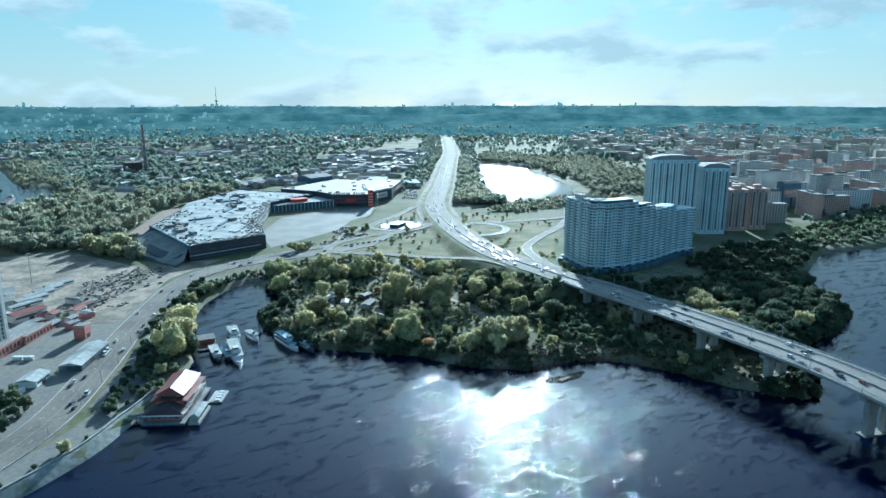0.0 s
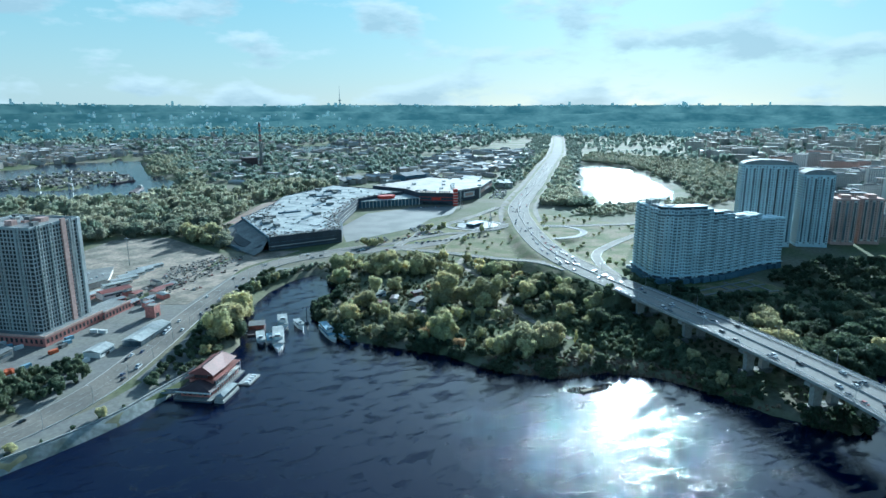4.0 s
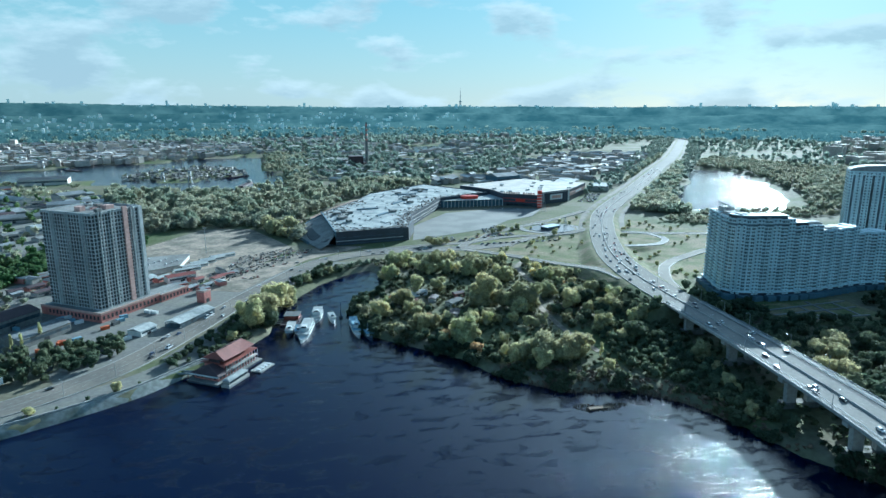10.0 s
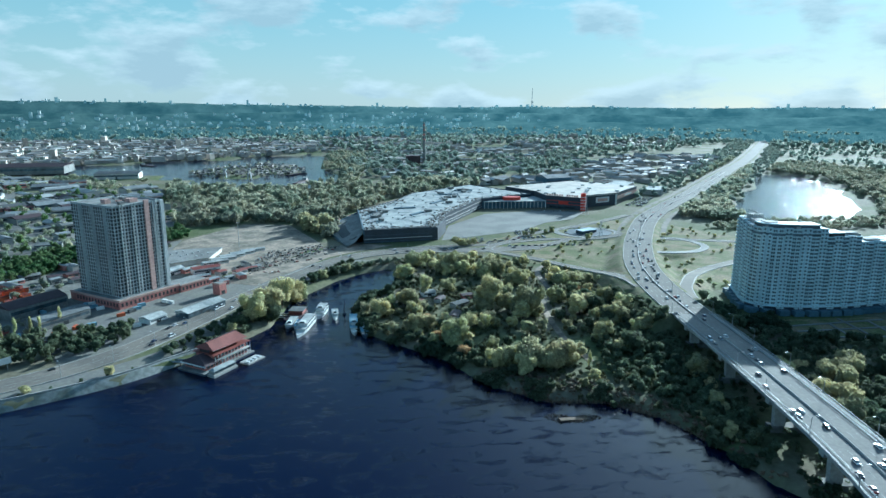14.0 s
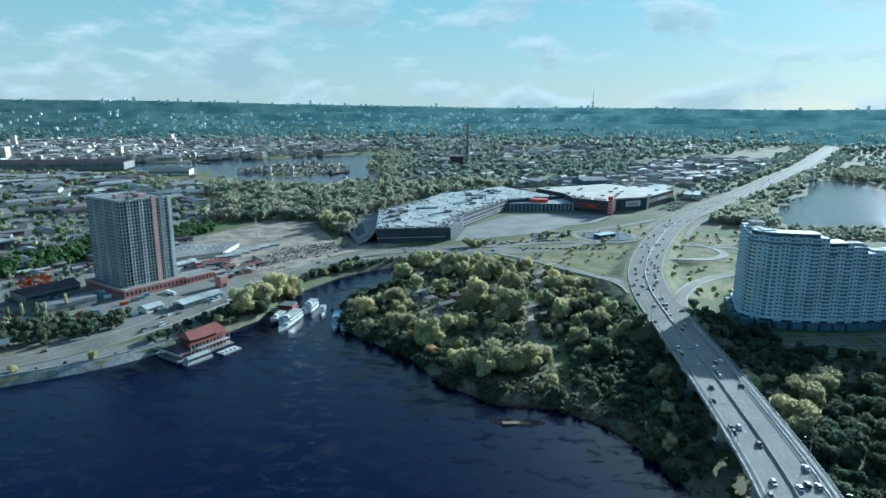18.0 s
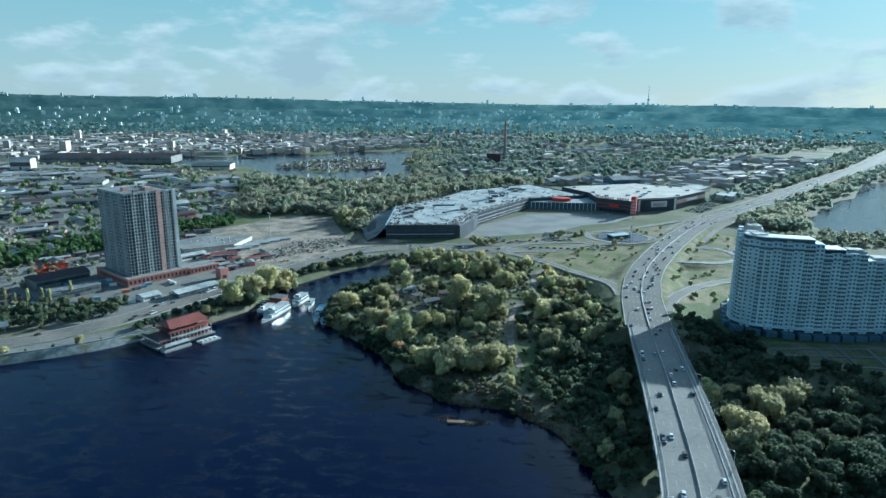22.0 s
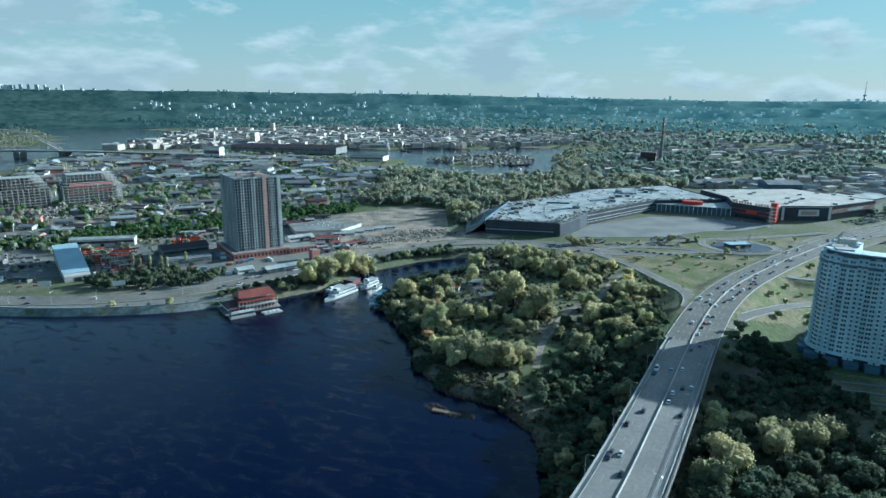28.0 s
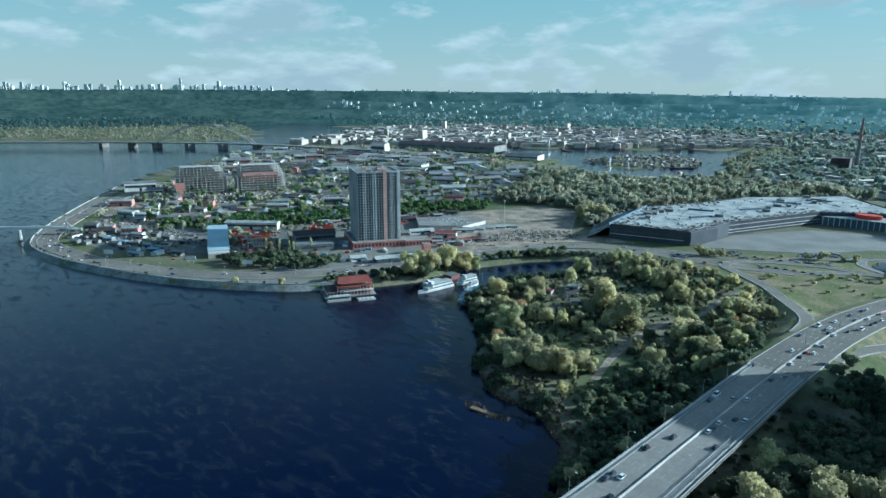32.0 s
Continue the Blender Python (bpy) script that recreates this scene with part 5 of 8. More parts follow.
def mall_east():
    t = thing("shopping_centre", "dark shopping centre with red panels and a tall sign column", "shopping mall", pose(0, 0, 4))
    foot = [(378, 1046), (384, 990), (436, 956), (446, 984), (513, 1014), (582, 1100), (480, 1185), (340, 1110)]
    bm = bmesh.new()
    prism(bm, foot, -0.5, 20)
    part("wall", bm, M_MALLD, t)
    c = np.mean(foot, axis=0)
    bm = bmesh.new()
    prism(bm, [tuple(np.array(p) + (c - p) * 0.015) for p in foot], 20, 20.4)
    part("roof", bm, M_SANDR, t, "beige membrane roof")
    def strip(a, b, z0, z1, m, nm, off=0.3, lab=""):
        a, b = np.array(a, float), np.array(b, float)
        d = (b - a) / np.linalg.norm(b - a)
        nn = np.array([d[1], -d[0]])
        bm = bmesh.new()
        prism(bm, [a - nn * 0.1, b - nn * 0.1, b + nn * off, a + nn * off], z0, z1)
        return part(nm, bm, m, t, lab)
    A, B, C, D = map(np.array, (foot[1], foot[2], foot[3], foot[4]))
    strip(A, B, 7.5, 8.2, M_REDP, "facade_band")
    strip(A, B, 12.5, 13.2, M_REDP, "facade_band")
    strip(A + (B - A) * 0.1, A + (B - A) * 0.8, 1, 4.5, M_GLASS, "shop_window")
    strip(A + (B - A) * 0.35, A + (B - A) * 0.6, 8.4, 12.2, M_REDP, "red_panel")
    strip(C + (D - C) * 0.35, C + (D - C) * 0.75, 6, 15, M_SHIP, "screen", 0.5, "pale advertising screen")
    strip(C + (D - C) * 0.40, C + (D - C) * 0.70, 8, 13, M_WALLK, "screen_picture", 0.6)
    for s in (0.02, 0.94):
        strip(C + (D - C) * s, C + (D - C) * (s + 0.05), 0, 19, M_WALLW, "white_frame", 0.7)
    strip(C, D, 18.2, 19.0, M_WALLW, "facade_band", 0.5)
    E_ = np.array(foot[5])
    strip(D, E_, 9, 15, M_WALLK, "facade_panel", 0.4, "pinkish red facade panel")
    strip(D + (E_ - D) * 0.35, D + (E_ - D) * 0.7, 10.5, 13.5, M_WALLW, "sign_board", 0.6)
    # plain sign bars over the roof edge
    for k in range(13):
        if k in (7,):
            continue
        p0 = A + (B - A) * (0.02 + k * 0.066)
        p1 = A + (B - A) * (0.02 + k * 0.066 + 0.042)
        strip(p0, p1, 20.6, 23.6, M_WALLK, "sign_bar", 0.4)
    bm = bmesh.new()
    prism(bm, [(430, 952), (437, 950), (440, 957), (433, 960)], 0, 28)
    part("sign_column", bm, M_REDP, t, "tall red sign column")
    bm = bmesh.new()
    for k in range(5):
        prism(bm, [(429.6, 951.6), (437.3, 949.5), (437.4, 950), (429.8, 952.2)], 3 + k * 4.6, 4 + k * 4.6)
    part("column_bars", bm, M_WALLW, t)
    r = random.Random(4)
    unit = mesh_of("roof_unit", boxes((-3, 3, -2, 2, 0, 2.2)), M_STEEL)
    for k in range(26):
        x, y = r.uniform(350, 570), r.uniform(990, 1170)
        if inside(np.array([x]), np.array([y]), foot)[0]:
            part("roof_unit", unit, None, t).location = (x, y, 20.3)
    # the lower link with columns
    l = thing("mall_link", "low blue-grey entrance wing with a colonnade and a red oval", "building", pose(0, 0, 4))
    bm = bmesh.new()
    prism(bm, [(279, 990), (384, 992), (378, 1046), (330, 1040)], 0, 11)
    part("wall", bm, M_MALLB, l)
    bm = bmesh.new()
    prism(bm, [(279, 984), (384, 986), (378, 1046), (330, 1040)], 11, 11.6)
    part("canopy", bm, M_ROOFW, l)
    cm = mesh_of("column", boxes((-0.4, 0.4, -0.4, 0.4, 0, 11)), M_WALLW)
    for k in range(17):
        part("column", cm, None, l).location = (282 + k * 6.3, 985 + k * 0.12, 0)
    bm = bmesh.new()
    ell = [(330 + 15 * math.cos(a), 1004 + 9 * math.sin(a)) for a in np.linspace(0, math.tau, 24, endpoint=False)]
    prism(bm, ell, 11.6, 16.5)
    part("red_oval", bm, M_REDP, l)
    for (x, y, w_, d_, h, m, lab) in ((545, 1190, 46, 30, 12, M_RED, "red retail shed"), (640, 1150, 60, 34, 9, M_ROOFW, "white flat roofed pavilion"), (600, 1230, 70, 40, 9, M_WALLP, "pale retail shed")):
        s = thing("retail_shed", lab + " beside the expressway", "building", pose(x, y, 4, 0, 0, 55), "retail sheds")
        part("body", boxes((-w_ / 2, w_ / 2, -d_ / 2, d_ / 2, 0, h)), m if m != M_ROOFW else M_WALLP, s)
        part("roof", boxes((-w_ / 2 - 0.6, w_ / 2 + 0.6, -d_ / 2 - 0.6, d_ / 2 + 0.6, h, h + 0.8)), M_ROOFW, s)


mall_east()


# ---- woods ----
NORTH_SPIT = [(142, 655), (175, 672), (240, 648), (290, 600), (312, 550), (300, 520), (230, 560), (170, 600), (144, 610)]
wood_in("spit_wood", NORTH_SPIT, 13, 4.2, 21, M_LEAF2, 260, 0.12, "low olive trees and scrub on the spit", keep=0.6, core=2)
wood_in("spit_wood_yellow", NORTH_SPIT, 22, 5.2, 121, M_LEAF, 300, 0.11, "yellow-green willows on the north of the spit", keep=0.55, core=2)
wood_in("spit_scrub", RIVER[23:40] + [(330, 215), (330, 480), (300, 600), (240, 650), (170, 680)], 7.5, 2.3, 22, M_SCRUB, 90, 0.22, "scrub under the trees on the spit, darkened for shade", keep=0.85)
wood("underbridge_scrub", scatter([(303, 208), (352, 208), (354, 395), (318, 400)], 7, 129, 0.85), 2.4, 130, M_LEAFD, 90, 0.2, "dark bushes under the bridge")
rs2_ = np.random.RandomState(55)
wood("bank_thicket", scatter([(-34, 388), (0, 411), (24, 452), (33, 520), (62, 584), (97, 614), (112, 640), (80, 642), (45, 592), (18, 532), (0, 482), (-22, 428)], 6.6, 145, 0.8, [(SR, 13)]), 3.0, 146, M_LEAFD, 170, 0.15, "dark green thicket on the bank between road and river", core=2)
wall_pts = np.array([(p[0], p[1]) for p in (wall_line[:, :2] - side_of(wall_line) * 9.5)[::3]])
wood("wall_shrubs", wall_pts[rs2_.rand(len(wall_pts)) < 0.45], 1.7, 147, M_LEAFD, 120, 0.2, "small dark bushes along the river wall")
wood("spit_dark_trees", scatter([(255, 335), (288, 268), (316, 222), (322, 330), (326, 400), (300, 425), (266, 405)], 8.5, 330, 0.9, [(path_i, 5), (EX, 17)]), 4.0, 331, M_LEAFD, 230, 0.14, "dark trees and bushes between the path and the bridge", core=2)
wood_in("grove_trees", EASTWOOD, 15, 6.2, 131, M_LEAFD, 300, 0.11, "trees deep in the grove, leaves darkened for shade", keep=0.6, core=2)
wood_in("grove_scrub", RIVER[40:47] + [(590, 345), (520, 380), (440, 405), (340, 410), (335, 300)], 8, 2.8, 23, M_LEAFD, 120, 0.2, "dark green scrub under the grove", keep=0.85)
wood("bank_trees", scatter([(345, 212), (352, 400), (358, 445), (372, 458), (400, 448), (412, 430), (414, 385), (430, 376), (380, 330)], 8.5, 123, 0.9, [(EX, 20.5)]), 4.2, 124, M_LEAFD, 190, 0.14, "dark green thicket on the bank beside the bridge", core=2)
wood("bank_trees_west", scatter([(284, 262), (320, 205), (332, 300), (332, 462), (300, 486), (284, 420)], 8.0, 125, 0.85, [(EX, 18.5), (path_i, 5)]), 3.5, 126, M_LEAFD, 170, 0.15, "dark green thicket below the bridge", core=2)
shore = spline([(x, y, 0) for x, y in RIVER[24:47]], 3.6)
rs_ = np.random.RandomState(8)
in_ = side_of(shore)
shore_pts = np.concatenate([shore[:, :2] + in_ * sg * rs_.uniform(lo_, hi_, (len(shore), 1)) for sg in (-1, 1) for lo_, hi_ in ((-1.6, 0.3), (0.2, 1.6), (1.6, 4), (3.5, 8), (7, 12))])
shore_pts = shore_pts[ground_z(shore_pts[:, 0], shore_pts[:, 1]) > -1.3]
bare = (shore_pts[:, 0] > 184) & (shore_pts[:, 0] < 280) & (shore_pts[:, 1] < 345)
shore_pts = shore_pts[np.array([noise.noise((x * 0.06, y * 0.06, 9.1)) for x, y in shore_pts]) > np.where(bare, 0.16, -0.1)]
shore_trees = np.array([p_ for p_ in shore_pts if noise.noise((p_[0] * 0.05, p_[1] * 0.05, 2.3)) > 0.12][::3])
reed_pts = scatter([(176, 356), (188, 331), (211, 312), (243, 309), (268, 288), (283, 258), (290, 226), (298, 222), (292, 268), (272, 306), (246, 326), (205, 346)], 3.3, 350, 0.8)
wood("brush_clumps", reed_pts, 1.5, 351, M_REED, 120, 0.2, "dry brown brush and reeds at the water's edge", low=-0.9, tall=0.8)
wood("shore_trees", shore_trees, 4.2, 227, M_LEAFD, 260, 0.13, "dark leaning trees at the water's edge", low=-0.2, core=2)
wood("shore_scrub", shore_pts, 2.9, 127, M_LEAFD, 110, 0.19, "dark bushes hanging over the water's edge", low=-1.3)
wood_in("east_grove", [(352, 400), (440, 402), (520, 374), (578, 332), (700, 372), (760, 400), (640, 440), (560, 430), (470, 418), (420, 430), (380, 440)], 11, 5.5, 24, M_LEAFD, 230, 0.13, "dark green grove before the apartment block")
wood_in("east_shore_wood", [(575, 335), (700, 372), (815, 350), (1400, 340), (1500, 420), (1000, 470), (820, 440), (700, 430)], 14, 6, 25, M_LEAFD, 130, 0.17, "dark green woods along the far bay")
wood_in("mall_wood", [(-70, 885), (60, 905), (130, 1010), (160, 1080), (280, 1200), (340, 1300), (210, 1330), (60, 1235), (-110, 1225), (-300, 1290), (-260, 1130), (-160, 960)], 19, 10.5, 26, M_FOREST, 260, 0.12, "olive green woods between the mall and the harbour", keep=0.72)
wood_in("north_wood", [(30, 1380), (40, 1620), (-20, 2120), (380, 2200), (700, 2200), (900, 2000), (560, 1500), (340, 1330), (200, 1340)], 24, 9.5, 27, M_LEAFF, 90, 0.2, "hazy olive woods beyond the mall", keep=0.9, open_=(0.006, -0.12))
wood_in("lake_wood", [(560, 890), (640, 835), (668, 925), (700, 1005), (890, 1265), (1075, 1540), (1250, 1860), (1190, 1870), (900, 1480), (700, 1180)], 10, 7.5, 28, M_FOREST, 160, 0.15, "grey-olive trees between the expressway and the lake")
wood_in("lake_wood_east", [(845, 835), (950, 965), (1065, 1175), (1150, 1390), (1100, 1530), (1300, 1750), (1450, 1400), (1180, 950), (950, 790)], 13, 7.5, 29, M_FOREST, 120, 0.17, "grey-olive trees along the lake")
wood_in("lake_wood_south", [(560, 800), (640, 846), (700, 838), (845, 845), (880, 790), (700, 775), (600, 770)], 9, 4.6, 30, M_FOREST, 120, 0.17, "grey trees on the lake shore")
wood_in("green_hedge", [(-395, 425), (-300, 455), (-225, 575), (-165, 700), (-125, 790), (-150, 850), (-205, 780), (-262, 690), (-330, 560)], 8.5, 5.0, 31, M_FOREST2, 150, 0.15, "bright green strip of young trees across the works", keep=0.95, core=2)
wood_in("yard_trees", [(-175, 385), (-150, 372), (-95, 385), (-58, 425), (-68, 455), (-95, 452), (-150, 420)], 8.5, 4.2, 32, M_LEAFD, 300, 0.12, "green trees beside the embankment road", tall=1.3, core=2)
wood_in("works_trees", [(-760, 660), (-600, 480), (-470, 380), (-400, 340), (-280, 360), (-170, 430), (-330, 500), (-180, 840), (-130, 890), (-330, 1290), (-420, 1460), (-640, 1480), (-1000, 1500), (-1250, 1230), (-1120, 1000)], 15.5, 5.6, 33, M_FOREST, 120, 0.17, "olive and brown trees between the works", keep=0.75, open_=(0.012, 0.05))
wood_in("yard_scrub", [(-300, 480), (-240, 560), (-190, 690), (-135, 760), (-120, 700), (-170, 560), (-150, 470), (-120, 455), (-150, 425), (-215, 470)], 13, 3.2, 303, M_FOREST, 200, 0.15, "olive bushes and young trees between the yards", keep=0.6, core=2)
wood_in("works_trees_green", [(-560, 470), (-460, 390), (-330, 420), (-180, 840), (-150, 900), (-340, 1280), (-620, 1250), (-800, 900)], 34, 6.0, 34, M_FOREST2, 120, 0.17, "green trees between the works", keep=0.6, tall=1.3)
wood_in("lot_edge_trees", [(-150, 850), (-75, 880), (-10, 870), (55, 760), (75, 880), (50, 960), (-60, 1000), (-180, 960)], 13, 7.5, 35, M_FOREST, 240, 0.13, "large olive trees behind the building lot", core=2)
wood("lot_trees", np.array([(22, 815), (32, 800), (40, 830), (28, 840), (12, 850), (45, 790), (38, 850), (15, 830)], float), 11, 36, M_LEAF, 650, 0.1, "tall yellow-olive trees beside the mall", core=2)
wood("shore_bushes", np.array([(75 + i * 2.6 + (i % 3) * 2, 612 + i * 1.4 + (i % 2) * 5) for i in range(24)], float), 3.2, 37, M_FOREST, 200, 0.15, "olive bushes at the end of the cove", core=2)
wood("roadside_trees", scatter(LAWN, 11, 138, 0.2, [(l_, d_ - 1) for l_, d_ in ROADS]), 2.6, 38, M_LEAF2, 170, 0.16, "young trees on the lawns between the roads", core=2)
wood("mall_trees", np.array([(212, 712), (218, 718), (226, 722), (205, 716), (300, 768), (312, 775), (330, 782), (340, 790), (372, 735)], float), 5.5, 39, M_LEAF2, 240, 0.13, "trees at the edge of the parking lot", core=2)
wood_in("harbour_trees", [(-60, 1250), (14, 1375), (26, 1392), (16, 1602), (-34, 1660), (-62, 2150), (-20, 2210), (70, 2100), (70, 1640), (80, 1380), (10, 1230)], 19, 8.0, 340, M_FOREST, 110, 0.18, "olive trees along the harbour bank", keep=0.85)
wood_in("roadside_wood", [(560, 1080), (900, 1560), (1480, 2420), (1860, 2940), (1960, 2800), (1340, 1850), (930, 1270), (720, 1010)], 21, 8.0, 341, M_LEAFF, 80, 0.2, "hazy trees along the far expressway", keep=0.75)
wood_in("islet_trees", ISLET, 30, 4.6, 40, M_FOREST, 60, 0.24, "brown and olive trees on the harbour islet", keep=0.45)
wood_in("river_island_wood", [(-2150, 920), (-1910, 1085), (-1770, 1185), (-1630, 1300), (-1680, 1480), (-1930, 1690), (-2570, 2040), (-3490, 2150), (-4600, 1600), (-2700, 160)], 34, 6.5, 41, M_FOREST, 60, 0.25, "brown and olive woods on the river island", keep=0.9)
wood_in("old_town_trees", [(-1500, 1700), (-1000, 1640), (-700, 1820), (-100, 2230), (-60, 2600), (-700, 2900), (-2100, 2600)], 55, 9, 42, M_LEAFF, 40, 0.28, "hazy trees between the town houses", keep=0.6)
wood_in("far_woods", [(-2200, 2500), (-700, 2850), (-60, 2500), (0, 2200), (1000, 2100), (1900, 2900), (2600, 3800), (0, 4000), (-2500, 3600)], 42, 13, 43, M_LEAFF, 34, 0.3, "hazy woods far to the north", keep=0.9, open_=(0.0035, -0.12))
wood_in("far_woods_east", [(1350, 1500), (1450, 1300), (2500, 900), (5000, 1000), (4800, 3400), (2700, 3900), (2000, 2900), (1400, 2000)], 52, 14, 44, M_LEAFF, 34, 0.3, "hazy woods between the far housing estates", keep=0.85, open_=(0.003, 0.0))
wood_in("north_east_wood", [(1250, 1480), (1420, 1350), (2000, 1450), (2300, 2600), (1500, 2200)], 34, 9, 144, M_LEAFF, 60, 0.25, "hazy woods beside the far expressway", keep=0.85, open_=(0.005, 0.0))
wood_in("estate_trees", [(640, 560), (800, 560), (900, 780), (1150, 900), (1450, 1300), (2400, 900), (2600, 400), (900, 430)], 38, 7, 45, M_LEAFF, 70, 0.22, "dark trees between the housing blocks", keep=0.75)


def hill_points(a0, a1, r0, r1, gap, seed):
    r = random.Random(seed)
    out = []
    rr = r0
    while rr < r1:
        k = int((a1 - a0) * rr / gap)
        for i in range(k):
            a = a0 + (i + r.random()) * (a1 - a0) / k
            q = rr + r.uniform(-0.5, 0.5) * gap
            out.append((150 + q * math.sin(a), q * math.cos(a)))
        rr += gap * 0.8
    return np.array(out)




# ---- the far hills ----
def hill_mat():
    """Far wooded hills with haze put into the emission, stronger towards the sun's side."""
    m = mat("far_haze_glow", (0.022, 0.034, 0.026), 0.95, 0.6, 0.006, 0.03, alt=(0.034, 0.045, 0.034), spec=0.0)
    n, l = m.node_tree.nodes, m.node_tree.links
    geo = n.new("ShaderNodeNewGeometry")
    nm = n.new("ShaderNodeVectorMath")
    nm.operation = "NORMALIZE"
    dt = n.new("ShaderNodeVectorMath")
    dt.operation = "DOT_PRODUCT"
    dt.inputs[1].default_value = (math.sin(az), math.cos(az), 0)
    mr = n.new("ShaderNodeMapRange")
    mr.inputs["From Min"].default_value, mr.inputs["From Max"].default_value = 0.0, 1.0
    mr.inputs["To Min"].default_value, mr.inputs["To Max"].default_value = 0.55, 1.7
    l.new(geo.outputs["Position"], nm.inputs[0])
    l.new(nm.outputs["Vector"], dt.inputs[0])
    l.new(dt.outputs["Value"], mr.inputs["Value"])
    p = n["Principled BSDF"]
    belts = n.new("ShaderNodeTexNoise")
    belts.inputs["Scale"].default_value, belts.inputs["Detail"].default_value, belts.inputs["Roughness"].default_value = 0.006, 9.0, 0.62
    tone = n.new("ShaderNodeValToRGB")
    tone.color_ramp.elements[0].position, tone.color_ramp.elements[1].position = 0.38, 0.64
    # blue-green haze colours of the emission, mottled by noise
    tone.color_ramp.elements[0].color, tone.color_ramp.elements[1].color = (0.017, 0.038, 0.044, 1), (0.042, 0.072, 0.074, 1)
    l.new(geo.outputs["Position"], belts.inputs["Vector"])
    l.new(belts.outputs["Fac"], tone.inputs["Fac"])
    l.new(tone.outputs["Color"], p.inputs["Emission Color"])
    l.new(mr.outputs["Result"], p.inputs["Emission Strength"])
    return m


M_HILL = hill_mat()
# the far ground and the woods below the hills get the same emissive haze
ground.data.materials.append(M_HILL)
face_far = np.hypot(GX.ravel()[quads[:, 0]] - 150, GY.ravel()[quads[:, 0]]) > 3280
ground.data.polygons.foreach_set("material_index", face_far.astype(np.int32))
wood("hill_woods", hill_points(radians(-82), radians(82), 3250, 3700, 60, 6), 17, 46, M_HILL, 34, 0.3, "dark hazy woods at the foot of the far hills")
RIDGES = [(3760, 30, 16), (4120, 62, 24), (4460, 104, 26), (4800, 156, 10)]


def ridge_z(k, a):
    r, z, amp = RIDGES[k]
    z += (0, 0, 14, 32)[k] * min(1.0, max(0.0, (-a - 0.05) / 0.4))
    return z + amp * noise.noise((a * 4.2, k * 3.7, 0.5)) + amp * 0.4 * noise.noise((a * 14, k * 1.7, 2.5))


for k, (r, z, amp) in enumerate(RIDGES):
    A = np.linspace(radians(-92), radians(74), 900)
    zt = np.array([ridge_z(k, a) + 2.5 * noise.noise((a * 90, k, 1.5)) + 1.6 * noise.noise((a * 260, k, 7.5)) for a in A])
    cols = [(-330, -0.02), (-250, 0.22), (-170, 0.42), (-90, 0.7), (-35, 0.9), (0, 1.0), (60, 0.9), (160, 0.6)]
    v = np.stack([np.c_[150 + (r + dr) * np.sin(A), (r + dr) * np.cos(A), zt * q] for dr, q in cols], axis=1)
    n = np.arange(len(A) * len(cols)).reshape(len(A), len(cols))
    f = np.c_[n[:-1, :-1].ravel(), n[1:, :-1].ravel(), n[1:, 1:].ravel(), n[:-1, 1:].ravel()]
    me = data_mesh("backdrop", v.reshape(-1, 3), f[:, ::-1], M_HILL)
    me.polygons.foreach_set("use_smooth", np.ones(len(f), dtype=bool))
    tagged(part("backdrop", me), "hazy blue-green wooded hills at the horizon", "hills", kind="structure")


# ---- housing and town ----
M_TOWN = mat("town_walls", (0.45, 0.40, 0.35), 0.85, 0.2, 0.02, 0.2, isle=0.35)
M_TOWNR = mat("town_roofs", (0.40, 0.38, 0.36), 0.85, 0.25, 0.02, 0.2, isle=0.6)


def town(name, pts, lo, hi, seed, label, wide=(10, 34), tallish=0.0, zs=None, wall=None):
    """Many small far houses as one mesh of walls and one of roofs."""
    r = random.Random(seed)
    wv, wf, rv, rf = [], [], [], []
    zs = ground_z(pts[:, 0], pts[:, 1]) if zs is None else zs
    for (x, y), z in zip(pts, zs):
        if z < 0.8:
            continue
        a, w_, d_ = r.choice([0.3, 1.87, 0.9, 2.4]) + r.uniform(-0.1, 0.1), r.uniform(*wide), r.uniform(9, 18)
        h = r.uniform(lo, hi) * (r.uniform(1.8, 2.8) if r.random() < tallish else 1)
        c, s = math.cos(a), math.sin(a)
        cor = [(u * w_ / 2, v * d_ / 2) for u, v in ((-1, -1), (1, -1), (1, 1), (-1, 1))]
        k = len(wv)
        for zz in (z - 2, z + h):
            wv += [(x + u * c - v * s, y + u * s + v * c, zz) for u, v in cor]
        wf += [(k, k + 1, k + 5, k + 4), (k + 1, k + 2, k + 6, k + 5), (k + 2, k + 3, k + 7, k + 6), (k + 3, k, k + 4, k + 7)]
        k = len(rv)
        rise = 0.3 if h > 16 else r.uniform(1.0, 3.2)
        rv += [(x + u * c * 1.03 - v * s * 1.03, y + u * s * 1.03 + v * c * 1.03, z + h) for u, v in cor]
        rv += [(x + u * c, y + u * s, z + h + rise) for u in (-w_ / 2.4, w_ / 2.4)]
        rf += [(k, k + 1, k + 5, k + 4), (k + 2, k + 3, k + 4, k + 5), (k + 1, k + 2, k + 5, k + 5), (k + 3, k, k + 4, k + 4)]
    tagged(part(name, data_mesh(name, wv, wf, wall or M_TOWN)), label, "houses", kind="stuff")
    quads_ = [f for f in rf if len(set(f)) == 4]
    tagged(part(name + "_roof", data_mesh(name + "_roof", rv, quads_, M_TOWNR)), label + " roofs", "roofs", kind="stuff")


